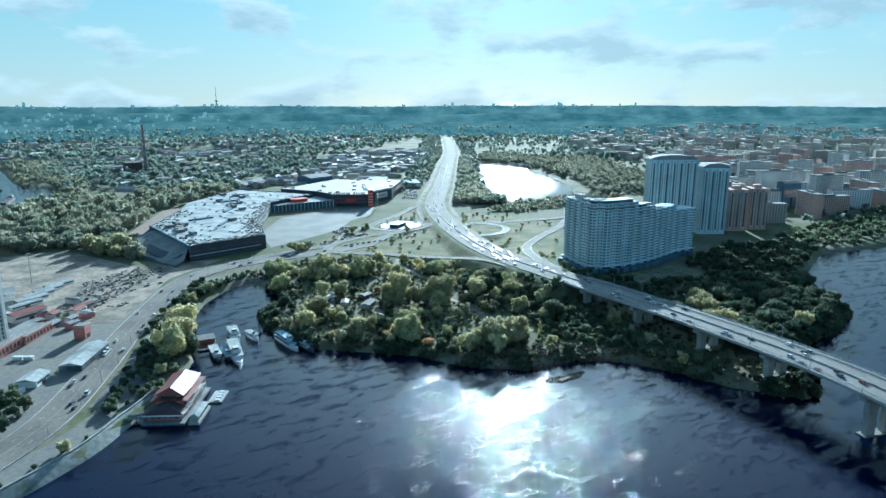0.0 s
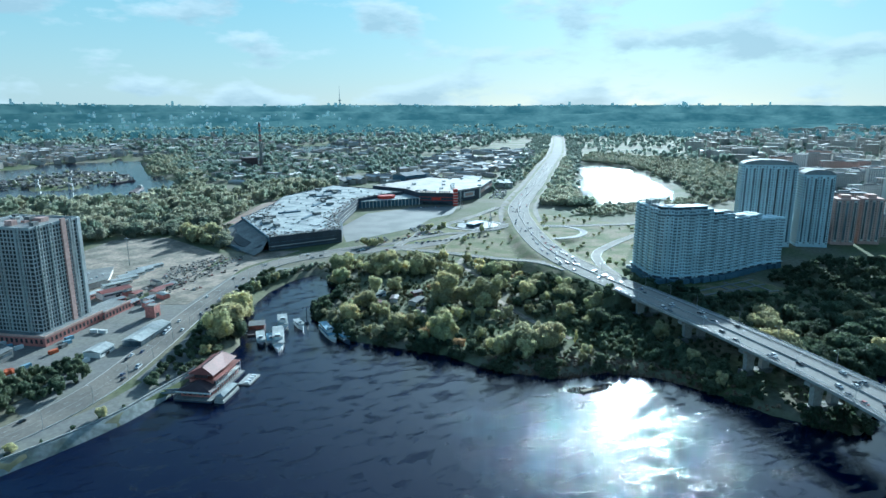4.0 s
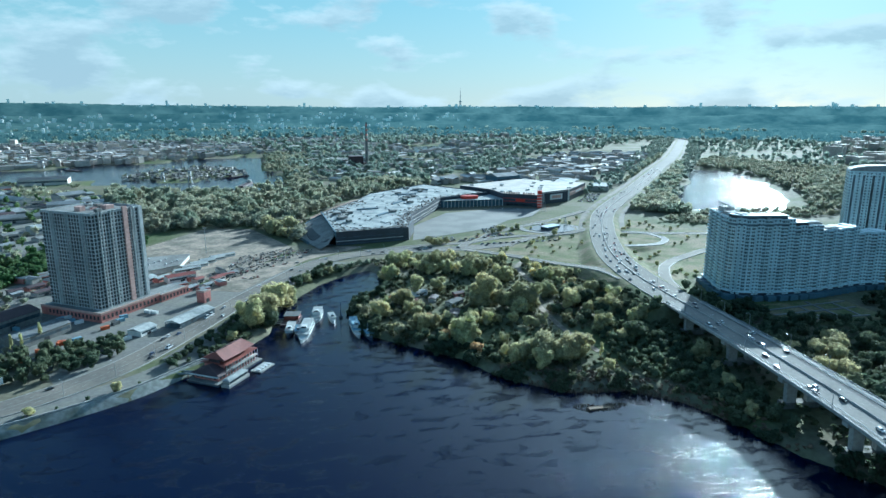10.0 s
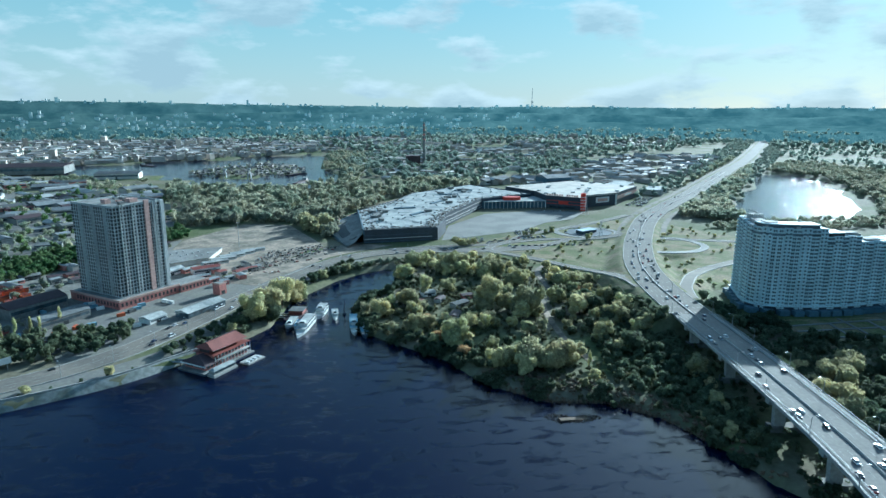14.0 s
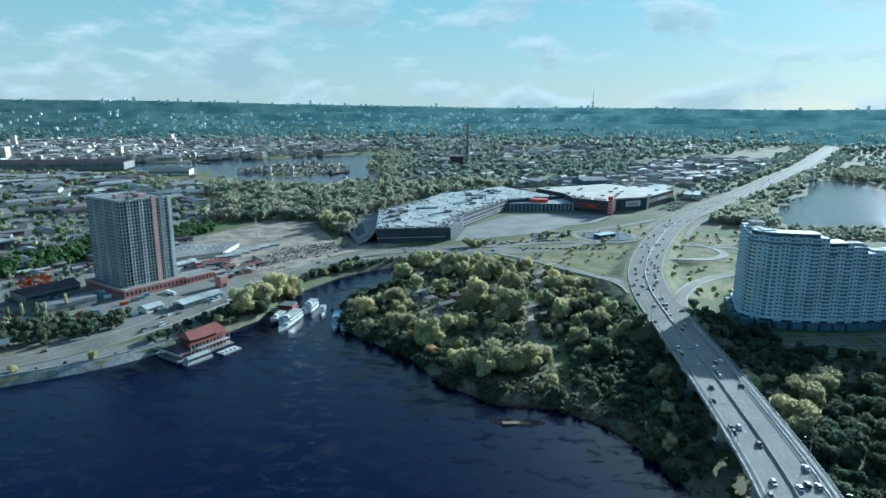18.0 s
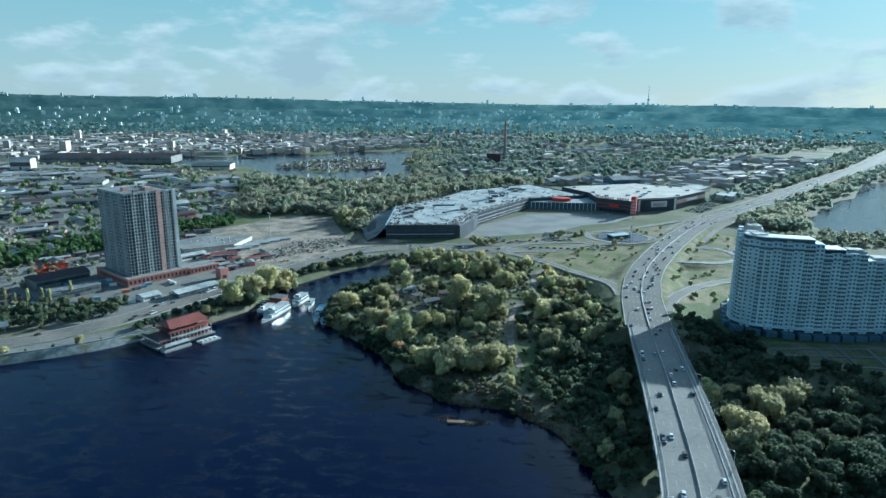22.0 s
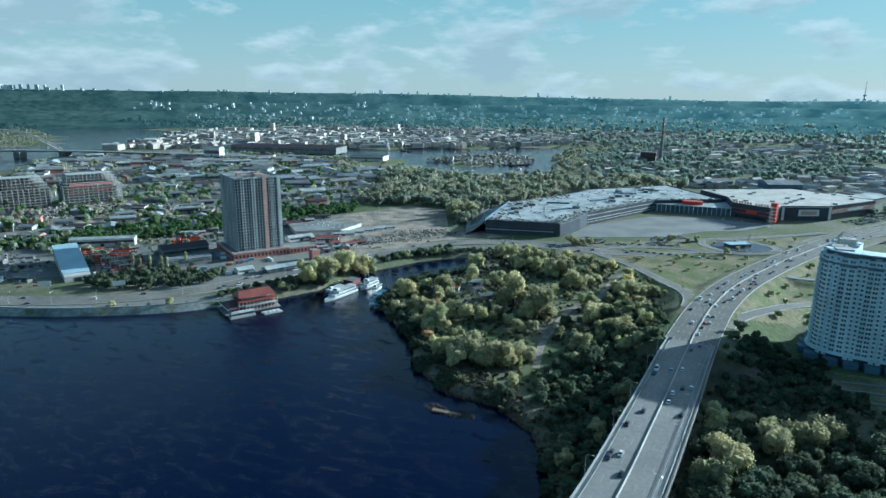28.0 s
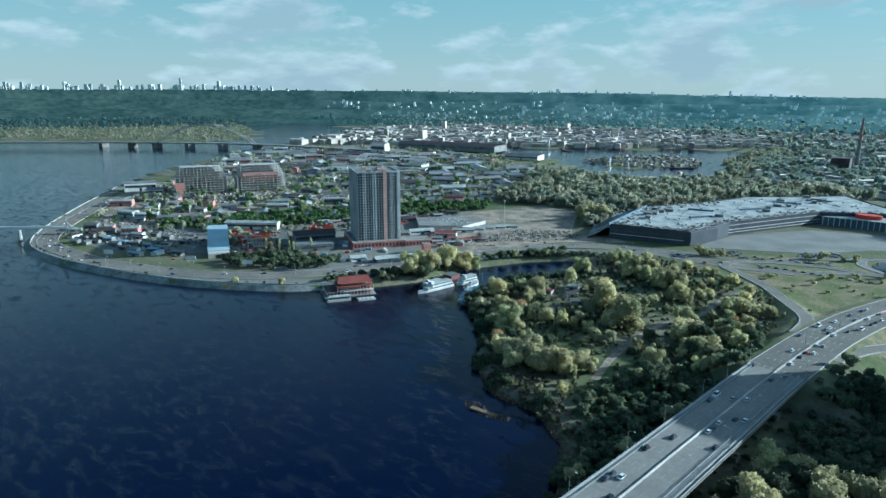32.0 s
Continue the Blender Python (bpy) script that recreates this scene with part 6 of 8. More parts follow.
town("old_town", scatter([(-1750, 2140), (-1440, 1640), (-1330, 1330), (-1000, 1640), (-713, 1815), (-407, 1975), (-130, 2240), (-100, 2700), (-700, 3000), (-1600, 2700)], 37, 51, 0.85), 7, 16, 52, "pale low houses of the old town", wide=(14, 54), tallish=0.03)
town("north_town", scatter([(-90, 2250), (380, 2150), (1100, 2300), (1900, 3050), (1700, 3500), (-400, 3300)], 52, 53, 0.7), 5, 12, 54, "pale low buildings far to the north", wide=(14, 60), tallish=0.04)
town("retail_park", scatter([(330, 1320), (470, 1200), (600, 1230), (900, 1520), (1250, 2000), (900, 2000), (560, 1500)], 38, 55, 0.85), 5, 11, 56, "pale sheds along the expressway", wide=(20, 60))
town("north_works", scatter([(60, 1420), (330, 1360), (560, 1520), (860, 1990), (700, 2190), (380, 2190), (60, 2100)], 62, 155, 0.7, [(EX, 40)]), 4, 9, 156, "low sheds between the woods beyond the mall", wide=(18, 64))
# skyline walls: a pale base colour plus the emissive haze of the hills
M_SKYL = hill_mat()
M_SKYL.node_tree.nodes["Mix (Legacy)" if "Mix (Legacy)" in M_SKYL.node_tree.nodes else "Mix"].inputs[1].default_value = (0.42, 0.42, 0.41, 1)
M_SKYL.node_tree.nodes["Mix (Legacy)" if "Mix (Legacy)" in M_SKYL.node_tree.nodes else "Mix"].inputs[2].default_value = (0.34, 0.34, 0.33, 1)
RH = random.Random(77)
for k, count, a0, a1, lo, hi in ((0, 70, -40, 4, 6, 12), (1, 130, -42, 8, 6, 14), (2, 150, -46, 14, 6, 16), (3, 130, -52, 50, 6, 14)):
    P, Z = [], []
    for i in range(count):
        a = radians(RH.uniform(a0, a1))
        dr = RH.uniform(-200, 0) if k < 3 else RH.uniform(-40, 10)
        P.append((150 + (RIDGES[k][0] + dr) * math.sin(a), (RIDGES[k][0] + dr) * math.cos(a)))
        Z.append(ridge_z(k, a) * (1 + dr / 330 * 0.75 * (1 if dr < 0 else 0)))
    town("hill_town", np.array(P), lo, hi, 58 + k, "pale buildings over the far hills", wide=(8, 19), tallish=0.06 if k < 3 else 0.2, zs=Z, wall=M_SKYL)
P, Z = [], []
for i in range(120):
    a = radians(RH.uniform(-82, -52))
    P.append((150 + 4790 * math.sin(a), 4790 * math.cos(a)))
    Z.append(ridge_z(3, a) - 4)
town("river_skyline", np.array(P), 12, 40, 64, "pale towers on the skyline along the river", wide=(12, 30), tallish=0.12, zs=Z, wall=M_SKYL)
town("east_estate_far", scatter([(1500, 900), (2500, 500), (5000, 600), (4600, 2600), (2400, 2400), (1500, 1500)], 88, 61, 0.75), 22, 36, 62, "pale housing slabs far to the east", wide=(30, 80))

RR = random.Random(17)


def housing_slab(x, y, w_, d_, h, rz, m, lab):
    t = thing("housing_slab", lab, "apartment block", pose(x, y, 4, 0, 0, rz), "housing slabs of the estate")
    part("body", boxes((-w_ / 2, w_ / 2, -d_ / 2, d_ / 2, -1, h)), m, t)
    part("roof", boxes((-w_ / 2 - 0.3, w_ / 2 + 0.3, -d_ / 2 - 0.3, d_ / 2 + 0.3, h, h + 0.7), (-w_ / 6, w_ / 6, -2.5, 2.5, h + 0.7, h + 3)), M_ROOFG, t)
    v, f = [], []
    for sgn in (-1, 1):
        for i in range(int(w_ / 4)):
            for j in range(int(h / 3)):
                u, z = -w_ / 2 + 2 + i * 4, 1 + j * 3.0
                s = len(v)
                for zz in (z, z + 1.6):
                    v += [(u - 1.0, sgn * (d_ / 2 + 0.12), zz), (u + 1.0, sgn * (d_ / 2 + 0.12), zz), (u + 1.0, sgn * (d_ / 2 - 0.1), zz), (u - 1.0, sgn * (d_ / 2 - 0.1), zz)]
                f += [(s, s + 1, s + 5, s + 4), (s + 4, s + 5, s + 6, s + 7), (s + 1, s + 2, s + 6, s + 5), (s + 3, s, s + 4, s + 7)]
    part("window_grid", data_mesh("window_grid", v, f, M_GLASS), None, t)["kind"] = "stuff"


for x, y in scatter([(800, 590), (880, 740), (1150, 900), (1450, 1250), (1700, 1100), (1750, 520), (1300, 440), (950, 450), (800, 480)], 78, 71, 0.85):
    m = RR.choice([M_WALLP, M_WALLP, M_WALLW, M_WALLK])
    housing_slab(x, y, RR.uniform(45, 80), RR.uniform(12, 15), RR.choice([27, 27, 30, 36, 48]), RR.choice([-36, 54, -36, -20]), m, "pale panel apartment slab" if m != M_WALLK else "pinkish apartment slab")


# ---- works, sheds and warehouses ----
sheet("works_ground", [(-700, 640), (-480, 400), (-345, 480), (-225, 640), (-165, 880), (-330, 1190), (-620, 1250), (-960, 1200), (-1010, 980)], 4.03, M_DUST, "dusty grey ground between the works", "yard")
sheet("works_yard", [(-660, 530), (-480, 770), (-320, 690), (-300, 560), (-345, 470), (-430, 370), (-540, 430)], 4.09, M_DIRT, "sandy ground between the sheds of the works", "yard")
sheet("harbour_yard", [(-620, 1000), (-480, 1300), (-330, 1240), (-230, 1000), (-260, 850), (-420, 880)], 4.07, M_DUST, "grey ground between the sheds by the harbour", "yard")
def warehouse(x, y, w_, d_, h, rz, roof, wall, lab, name="warehouse", saw=False):
    t = thing(name, lab, "warehouse", pose(x, y, 4, 0, 0, rz), "sheds of the works")
    body = part("body", boxes((-w_ / 2, w_ / 2, -d_ / 2, d_ / 2, -0.3, h)), wall, t)
    bm = bmesh.new()
    n = max(1, int(d_ / 16)) if saw else 1
    for k in range(n):
        y0, y1 = -d_ / 2 + k * d_ / n, -d_ / 2 + (k + 1) * d_ / n
        ym, e = (y0 + y1) / 2, 0.5
        pr = [(y0 - e, h), (ym, h + (y1 - y0) * 0.14), (y1 + e, h)]
        a = [bm.verts.new((-w_ / 2 - e, yy, zz)) for yy, zz in pr]
        b = [bm.verts.new((w_ / 2 + e, yy, zz)) for yy, zz in pr]
        for i in range(2):
            bm.faces.new((a[i], b[i], b[i + 1], a[i + 1]))
        bm.faces.new(a)
        bm.faces.new(b[::-1])
        bm.faces.new((a[0], a[2], b[2], b[0]))
    part("roof", bm, roof, t)
    part("window_band", boxes((-w_ / 2 + 1, w_ / 2 - 1, -d_ / 2 - 0.08, -d_ / 2 + 0.1, h * 0.45, h * 0.75)), M_GLASS, body)
    part("door", boxes((-2, 2, -d_ / 2 - 0.12, -d_ / 2 + 0.1, 0, h * 0.42)), M_DARK, body)
    return t


for x, y in scatter([(-740, 650), (-600, 490), (-420, 350), (-360, 350), (-330, 470), (-215, 700), (-170, 880), (-330, 1250), (-640, 1420), (-1000, 1450), (-1180, 1220), (-1080, 980)], 40, 81, 0.62):
    if x > -300 and y < 480 or (-640 < x < -470 and 560 < y < 760):
        continue
    far = y > 900
    warehouse(x, y, RR.uniform(24, 70) if far else RR.uniform(12, 34), RR.uniform(12, 30 if far else 15), RR.uniform(4, 9), RR.choice([48, 48, -42, 55, 20]), RR.choice([M_ROOFG, M_ROOFG, M_ROOFD, M_CONC_D, M_ROOFG, M_ROOFG, M_ROOFW]), RR.choice([M_WALLP, M_CONC, M_CONC_D, M_RED, M_WALLP]), "low grey shed with a pitched roof in the works", saw=RR.random() < 0.3)
for x, y in scatter([(-420, 345), (-380, 318), (-290, 318), (-205, 350), (-235, 395), (-330, 400)], 20, 82, 0.9):
    warehouse(x, y, RR.uniform(8, 16), RR.uniform(5, 8), RR.uniform(3, 4.5), RR.choice([30, 20, -65]), RR.choice([M_ROOFG, M_BLUE, M_ROOFD, M_ROOFG, M_CONC_D]), RR.choice([M_WALLP, M_CONC_D]), "small garage with a sheet roof by the embankment", "garage")
warehouse(-805, 1590, 330, 90, 17, 10, M_ROOFD, M_CONC_D, "long dark factory hall beside the harbour", "factory_hall", True)
warehouse(-470, 1470, 90, 50, 12, 10, M_ROOFG, M_WALLP, "pale factory hall beside the harbour", "factory_hall", True)
warehouse(-272, 492, 66, 13, 9, 36, M_ROOFW, M_WALLP, "pale workshop with a row of windows", "workshop")
warehouse(-300, 1110, 80, 26, 9, 15, M_ROOFG, M_WALLP, "grey works hall among trees", "works_hall", True)
for x, y in ((-58, 648), (-53, 663), (-47, 677), (-39, 690), (-30, 703)):
    warehouse(x, y, 27, 6, 3.2, 32, M_ROOFW, M_WALLW, "long white site shed in a row on the lot", "site_shed")
fr_ = thing("flat_hall", "wide low hall with a dark flat roof on the lot", "hall", pose(0, 0, 4))
bm = bmesh.new()
prism(bm, [(-141, 655), (-122, 690), (-64, 704), (-66, 655), (-108, 622)], 0, 5.0)
part("wall", bm, M_WALLP, fr_)
bm = bmesh.new()
prism(bm, [(-142, 655), (-122.5, 691), (-63, 705), (-65, 654.5), (-108, 621)], 5.0, 5.5)
part("roof", bm, M_CONC_D, fr_)
for k in range(12):
    part("roof_vent", boxes((-118 + k * 4.2, -116.5 + k * 4.2, 655 + (k * 7) % 30, 657 + (k * 7) % 30, 5.5, 6.6)), M_STEEL, fr_)
warehouse(-30, 490, 40, 14, 4.5, 60, M_ROOFW, M_GLASS, "white flat roofed filling station by the road", "filling_station")
warehouse(-60, 468, 16, 12, 4.0, 60, M_ROOFW, M_WALLW, "small white kiosk by the road", "kiosk")
warehouse(-58, 612, 26, 12, 6, 30, M_ROOFR, M_WALLW, "white house with a red roof by the lot", "house")
warehouse(-92, 606, 30, 12, 5, 58, M_ROOFW, M_WALLW, "white roofed hall behind the tower block", "market_hall")
warehouse(-165, 500, 46, 24, 9, 58, M_ROOFD, M_CONC_D, "dark roofed hall beside the tower block", "workshop")
warehouse(-130, 470, 40, 18, 7, 58, M_ROOFG, M_CONC_D, "grey roofed workshop beside the tower block", "workshop")
for x, y in scatter([(-250, 560), (-180, 560), (-125, 625), (-135, 740), (-165, 720), (-225, 610)], 19, 301, 0.8):
    warehouse(x, y, RR.uniform(9, 22), RR.uniform(6, 10), RR.uniform(3, 5.5), RR.choice([56, 146, 40]), RR.choice([M_ROOFG, M_ROOFD, M_CONC_D, M_ROOFW]), RR.choice([M_WALLP, M_CONC_D, M_RED]), "low shed behind the tower block", "shed")
for x, y in scatter([(-110, 590), (-66, 600), (-30, 560), (10, 640), (-20, 640), (-60, 640)], 15, 302, 0.7, [(SR, 17)]):
    warehouse(x, y, RR.uniform(8, 18), RR.uniform(5, 8), RR.uniform(2.8, 4.5), RR.choice([56, 32, 122]), RR.choice([M_ROOFG, M_ROOFR, M_ROOFW, M_CONC_D]), RR.choice([M_WALLP, M_RED, M_WALLW]), "low site building beside the building lot", "site_building")
warehouse(-850, 1322, 46, 24, 30, 10, M_ROOFG, M_WALLW, "white office block among the works", "office_block")
warehouse(470, 1260, 60, 40, 20, 20, M_ROOFG, M_MALLB, "blue-grey office block behind the mall", "office_block")
warehouse(355, 1330, 90, 30, 9, 45, M_ROOFG, M_WALLP, "long pale shed behind the mall", "works_hall")
warehouse(1000, 560, 30, 20, 40, -30, M_ROOFG, M_MALLB, "dark blue office tower", "office_block")


# ---- the floating restaurant ----
def gable(bm, x0, x1, y0, y1, z, rise, over=1.0, hip=0.0, lift=0.0):
    """A pitched roof with its ridge along x, hipped ends and lifted corners."""
    ym = (y0 + y1) / 2
    pts = [(x0 - over, y0 - over, z + lift), (x1 + over, y0 - over, z + lift), (x1 + over, y1 + over, z + lift), (x0 - over, y1 + over, z + lift)]
    v = [bm.verts.new(p) for p in pts]
    m = [bm.verts.new(((x0 + x1) / 2, yy, z)) for yy in (y0 - over, y1 + over)]
    r = [bm.verts.new((x0 + hip, ym, z + rise)), bm.verts.new((x1 - hip, ym, z + rise))]
    bm.faces.new((v[0], m[0], r[0]))
    bm.faces.new((m[0], r[1], r[0]))
    bm.faces.new((m[0], v[1], r[1]))
    bm.faces.new((v[1], v[2], r[1]))
    bm.faces.new((v[2], m[1], r[1]))
    bm.faces.new((m[1], r[0], r[1]))
    bm.faces.new((m[1], v[3], r[0]))
    bm.faces.new((v[3], v[0], r[0]))
    bm.faces.new((v[0], v[3], m[1], v[2], v[1], m[0]))


def restaurant():
    t = thing("floating_restaurant", "floating pagoda restaurant with red tiered roofs and a white pontoon", "restaurant boat", pose(6, 370, 0, 0, 0, 58))
    part("pontoon", boxes((-3, 41, 0, 23, -1.0, 1.2)), M_HULL, t)
    part("pontoon_rim", boxes((-3.3, 41.3, -0.3, 23.3, 1.0, 1.7)), M_CONC_D, t)
    low_ = part("lower_storey", boxes((1, 38, 3, 21, 1.7, 5.0)), M_RED, t)
    win = mesh_of("window", boxes((-1.0, 1.0, -0.1, 0.1, 0, 1.7)), M_GLASS)
    for k in range(12):
        part("window", win, None, low_).location = (3.2 + k * 3.0, 2.97, 2.6)
    for k in range(5):
        w_ = part("window", win, None, low_)
        w_.location, w_.rotation_euler = (0.97, 5.5 + k * 3.2, 2.6), (0, 0, radians(90))
    bm = bmesh.new()
    gable(bm, 0.5, 12, 2.5, 21.5, 5.0, 4.8, 1.5, 3.5, 0.5)
    part("front_roof", bm, M_ROOFD, t, "dark shingled front roof")
    part("front_fascia", boxes((-1.2, -0.9, 0.9, 23.1, 4.6, 5.5)), M_SHIP, t)
    up_ = part("upper_storey", boxes((9, 38, 4.5, 19.5, 5.0, 9.2)), M_RED, t)
    for k in range(9):
        part("window", win, None, up_).location = (11 + k * 3.0, 4.47, 6.2)
    part("gallery", boxes((8, 39.5, 1.8, 4.6, 5.0, 5.35)), M_WALLP, t)
    for z in (5.9, 6.4):
        part("gallery_rail", boxes((8, 39.5, 1.8, 1.95, z, z + 0.12)), M_SHIP, t)
    for k in range(12):
        part("gallery_post", boxes((8 + k * 2.85, 8.2 + k * 2.85, 1.75, 1.98, 1.7, 9.0)), M_SHIP, t)
    bm = bmesh.new()
    gable(bm, 8.5, 39, 2.6, 21, 9.0, 1.6, 1.0, 6.0, 0.5)
    part("lower_red_roof", bm, M_ROOFR, t)
    part("attic", boxes((12, 36, 7, 17, 9.6, 11.8)), M_WALLW, t)
    bm = bmesh.new()
    gable(bm, 9.5, 38, 4.5, 19.5, 11.6, 4.6, 1.0, 1.5, 0.6)
    part("upper_red_roof", bm, M_ROOFR, t, "rust red ridged top roof")
    part("ridge", boxes((10.5, 37, 11.75, 12.25, 16.1, 16.6)), M_ROOFD, t)
    part("gable_front", boxes((9.2, 9.6, 8.0, 16.0, 9.2, 12.5)), M_ROOFD, t)
    a = thing("terrace_boat", "white covered terrace pontoon, greyed for shade, moored by the restaurant", "boat", pose(7, 368, 0, 0, 0, 58))
    # hull and cabin are greyed: shade on white paint, put into the colour
    part("hull", boxes((-1, 19, -5.5, 0.5, -0.8, 1.6)), M_CONC, a)
    part("cabin", boxes((0, 18, -4.8, 0, 1.6, 4.2)), M_WALLP, a)
    part("window_band", boxes((0.5, 17.5, -4.9, -4.7, 2.4, 3.6)), M_GLASS, a)
    bm = bmesh.new()
    gable(bm, 0, 18, -4.8, 0, 4.2, 1.1, 0.5, 1.5)
    part("roof", bm, M_ROOFW, a)
    d = thing("landing_stage", "low pale landing stage with small boats", "landing stage", pose(25, 389, 0, 0, 0, 58))
    part("deck", boxes((-3, 12, -6, 2, -0.4, 0.9)), M_CONC, d)
    for k in range(4):
        part("cleat_box", boxes((-2 + k * 3.5, -0.1 + k * 3.5, -4.5, -1.5, 0.9, 1.8)), M_SHIP, d)
    g = thing("gangway", "long dark gangway from the bank to the restaurant", "gangway", pose(-32, 391, 0, 0, 0, -12))
    part("deck", boxes((0, 32, -2, 2, 2.2, 2.6)), M_DECK, g)
    for y in (-1.9, 1.8):
        part("rail", boxes((0, 32, y, y + 0.1, 2.6, 3.7)), M_RAILM, g)
    for k in range(5):
        part("pile", boxes((2 + k * 7, 2.6 + k * 7, -0.4, 0.4, -2, 2.2)), M_BARK, g)


restaurant()


# ---- ships ----
def ship(x, y, rz, L, W, decks, label, hull=None, name="river_ship", canopy=None):
    t = thing(name, label, "ship", pose(x, y, 0, 0, 0, rz), "moored ships")
    bm = bmesh.new()
    st = []
    for s, wd, rise in ((0, 0.85, 0), (0.12, 1, 0), (0.6, 1, 0), (0.82, 0.72, 0.35), (0.94, 0.32, 0.7), (1.0, 0.02, 0.95)):
        xx, hw_ = -s * L, W / 2 * wd
        st.append([bm.verts.new((xx, -hw_ * 0.75, -0.8)), bm.verts.new((xx, -hw_, 1.8 + rise)), bm.verts.new((xx, hw_, 1.8 + rise)), bm.verts.new((xx, hw_ * 0.75, -0.8))])
    for a, b in zip(st, st[1:]):
        for i in range(4):
            bm.faces.new((a[i], a[(i + 1) % 4], b[(i + 1) % 4], b[i]))
    bm.faces.new(st[0][::-1])
    bm.faces.new(st[-1])
    part("hull", bm, hull or M_SHIP, t)
    z = 1.8
    for k in range(decks):
        x0, x1, w2 = -L * (0.05 + 0.03 * k), -L * (0.78 - 0.14 * k), W * (0.44 - 0.05 * k)
        house = part("deckhouse", boxes((x1, x0, -w2, w2, z, z + 2.3)), M_SHIP, t)
        for sg in (-1, 1):
            part("window_band", boxes((x1 + 0.6, x0 - 0.6, sg * w2 - 0.06, sg * w2 + 0.06, z + 0.9, z + 1.8)), M_GLASS, house)
        part("deck_roof", boxes((x1 - 0.7, x0 + 0.5, -w2 - 0.5, w2 + 0.5, z + 2.3, z + 2.5)), canopy or M_ROOFW, t)
        z += 2.5
    bridge_ = part("wheelhouse", boxes((-L * 0.66, -L * 0.56, -W * 0.22, W * 0.22, z - 2.5 if decks > 1 else z, z + 1.6)), M_SHIP, t)
    part("wheelhouse_window", boxes((-L * 0.665, -L * 0.655, -W * 0.2, W * 0.2, z + 0.2, z + 1.2)), M_GLASS, bridge_)
    bm = bmesh.new()
    tube(bm, (-L * 0.5, 0, z), (-L * 0.5, 0, z + 5), 0.12, 0.06, 6)
    part("mast", bm, M_SHIP, t)
    return t


ship(60.5, 470, 80, 40, 8.5, 2, "large white passenger ship moored with its bow to the river")
ship(47, 470, 84, 26, 6, 1, "small white and blue ship beside a dark pontoon", M_HULL)
ship(53, 462, 84, 20, 5, 1, "small blue and white boat between larger ones", M_HULL, canopy=M_BLUE)
ship(68, 496, 82, 24, 8, 2, "white two-decked ship behind the passenger ship")
ship(77, 486, 96, 18, 5, 1, "small white boat beside a two-decked ship")
ship(93, 466, 94, 34, 6.5, 2, "white and blue boat moored at the wooded spit", canopy=M_BLUE)
ship(100, 452, 98, 28, 5.5, 1, "small blue and white boat moored at the spit", M_HULL, canopy=M_BLUE)
pn = thing("mooring_pontoon", "dark red pontoon with gangways at the bank", "pontoon", pose(46, 484, 0, 0, 0, 80))
part("deck", boxes((-14, 10, -7, 6, -0.6, 1.2)), M_ROOFD, pn)
part("shed", boxes((-2, 9, -6, 5, 1.2, 4.2)), M_ROOFR, pn)
part("shed_roof", boxes((-2.6, 9.6, -6.6, 5.6, 4.2, 4.5)), M_ROOFG, pn)
for k in range(3):
    part("gangway", boxes((-10 + k * 5, -9 + k * 5, 6, 18, 1.0, 1.3)), M_WALLP, pn)
mb = thing("mooring_post", "dark slender mooring mast standing in the cove", "mast", pose(85, 483, 0))
bm = bmesh.new()
tube(bm, (0, 0, -3), (0, 0, 13), 0.5, 0.25, 8)
part("post", bm, M_HULL, mb)
part("buoy", boxes((-1.4, 1.4, -1.4, 1.4, -0.5, 1.5)), M_HULL, mb)

# reed beds and the brown wreck
def reed_bed(name, poly, gap, seed, label, low=0.35, high=1.2):
    r = random.Random(seed)
    v, f = [], []
    for x, y in scatter(poly, gap, seed, 0.9):
        a, w_, h, ln = r.uniform(0, 3.14), r.uniform(0.2, 0.6), r.uniform(low, high), r.uniform(-0.5, 0.5)
        c, s = math.cos(a) * w_, math.sin(a) * w_
        k = len(v)
        v += [(x - c, y - s, -0.3), (x + c, y + s, -0.3), (x + c * 0.3 + ln, y + s * 0.3 + ln, h), (x - c * 0.3 + ln, y - s * 0.3 + ln, h)]
        f.append((k, k + 1, k + 2, k + 3))
    tagged(part(name, data_mesh(name, v, f, M_REED)), label, "reeds", kind="stuff")


reed_bed("reed_bed", [(180, 350), (190, 330), (212, 312), (243, 309), (268, 288), (282, 262), (290, 270), (270, 305), (245, 325), (205, 345)], 0.85, 91, "dry brown reeds along the shore of the spit", 0.6, 2.0)
reed_bed("driftwood_bank", [(203, 297), (209, 291), (224, 289), (236, 293), (234, 297), (220, 296), (210, 301)], 0.7, 92, "brown reed and driftwood bank in the river", 0.1, 0.8)
reed_bed("driftwood_patch", [(232, 304), (240, 302), (246, 305), (238, 308)], 0.9, 93, "small brown reed patch in the river", 0.05, 0.4)
sheet("sand_spit", [(152, 392), (168, 374), (178, 388), (200, 404), (196, 416), (178, 412), (160, 402)], 0.9, M_CONC, "pale sandy spit between willows", "sandbank")
wd = thing("sunken_barge", "rusty brown sunken barge in the shallows", "barge", pose(220, 293.4, 0, 0, 4, 8))
part("hull", boxes((-9, 8, -1.6, 1.4, -0.8, 0.5)), M_REED, wd)

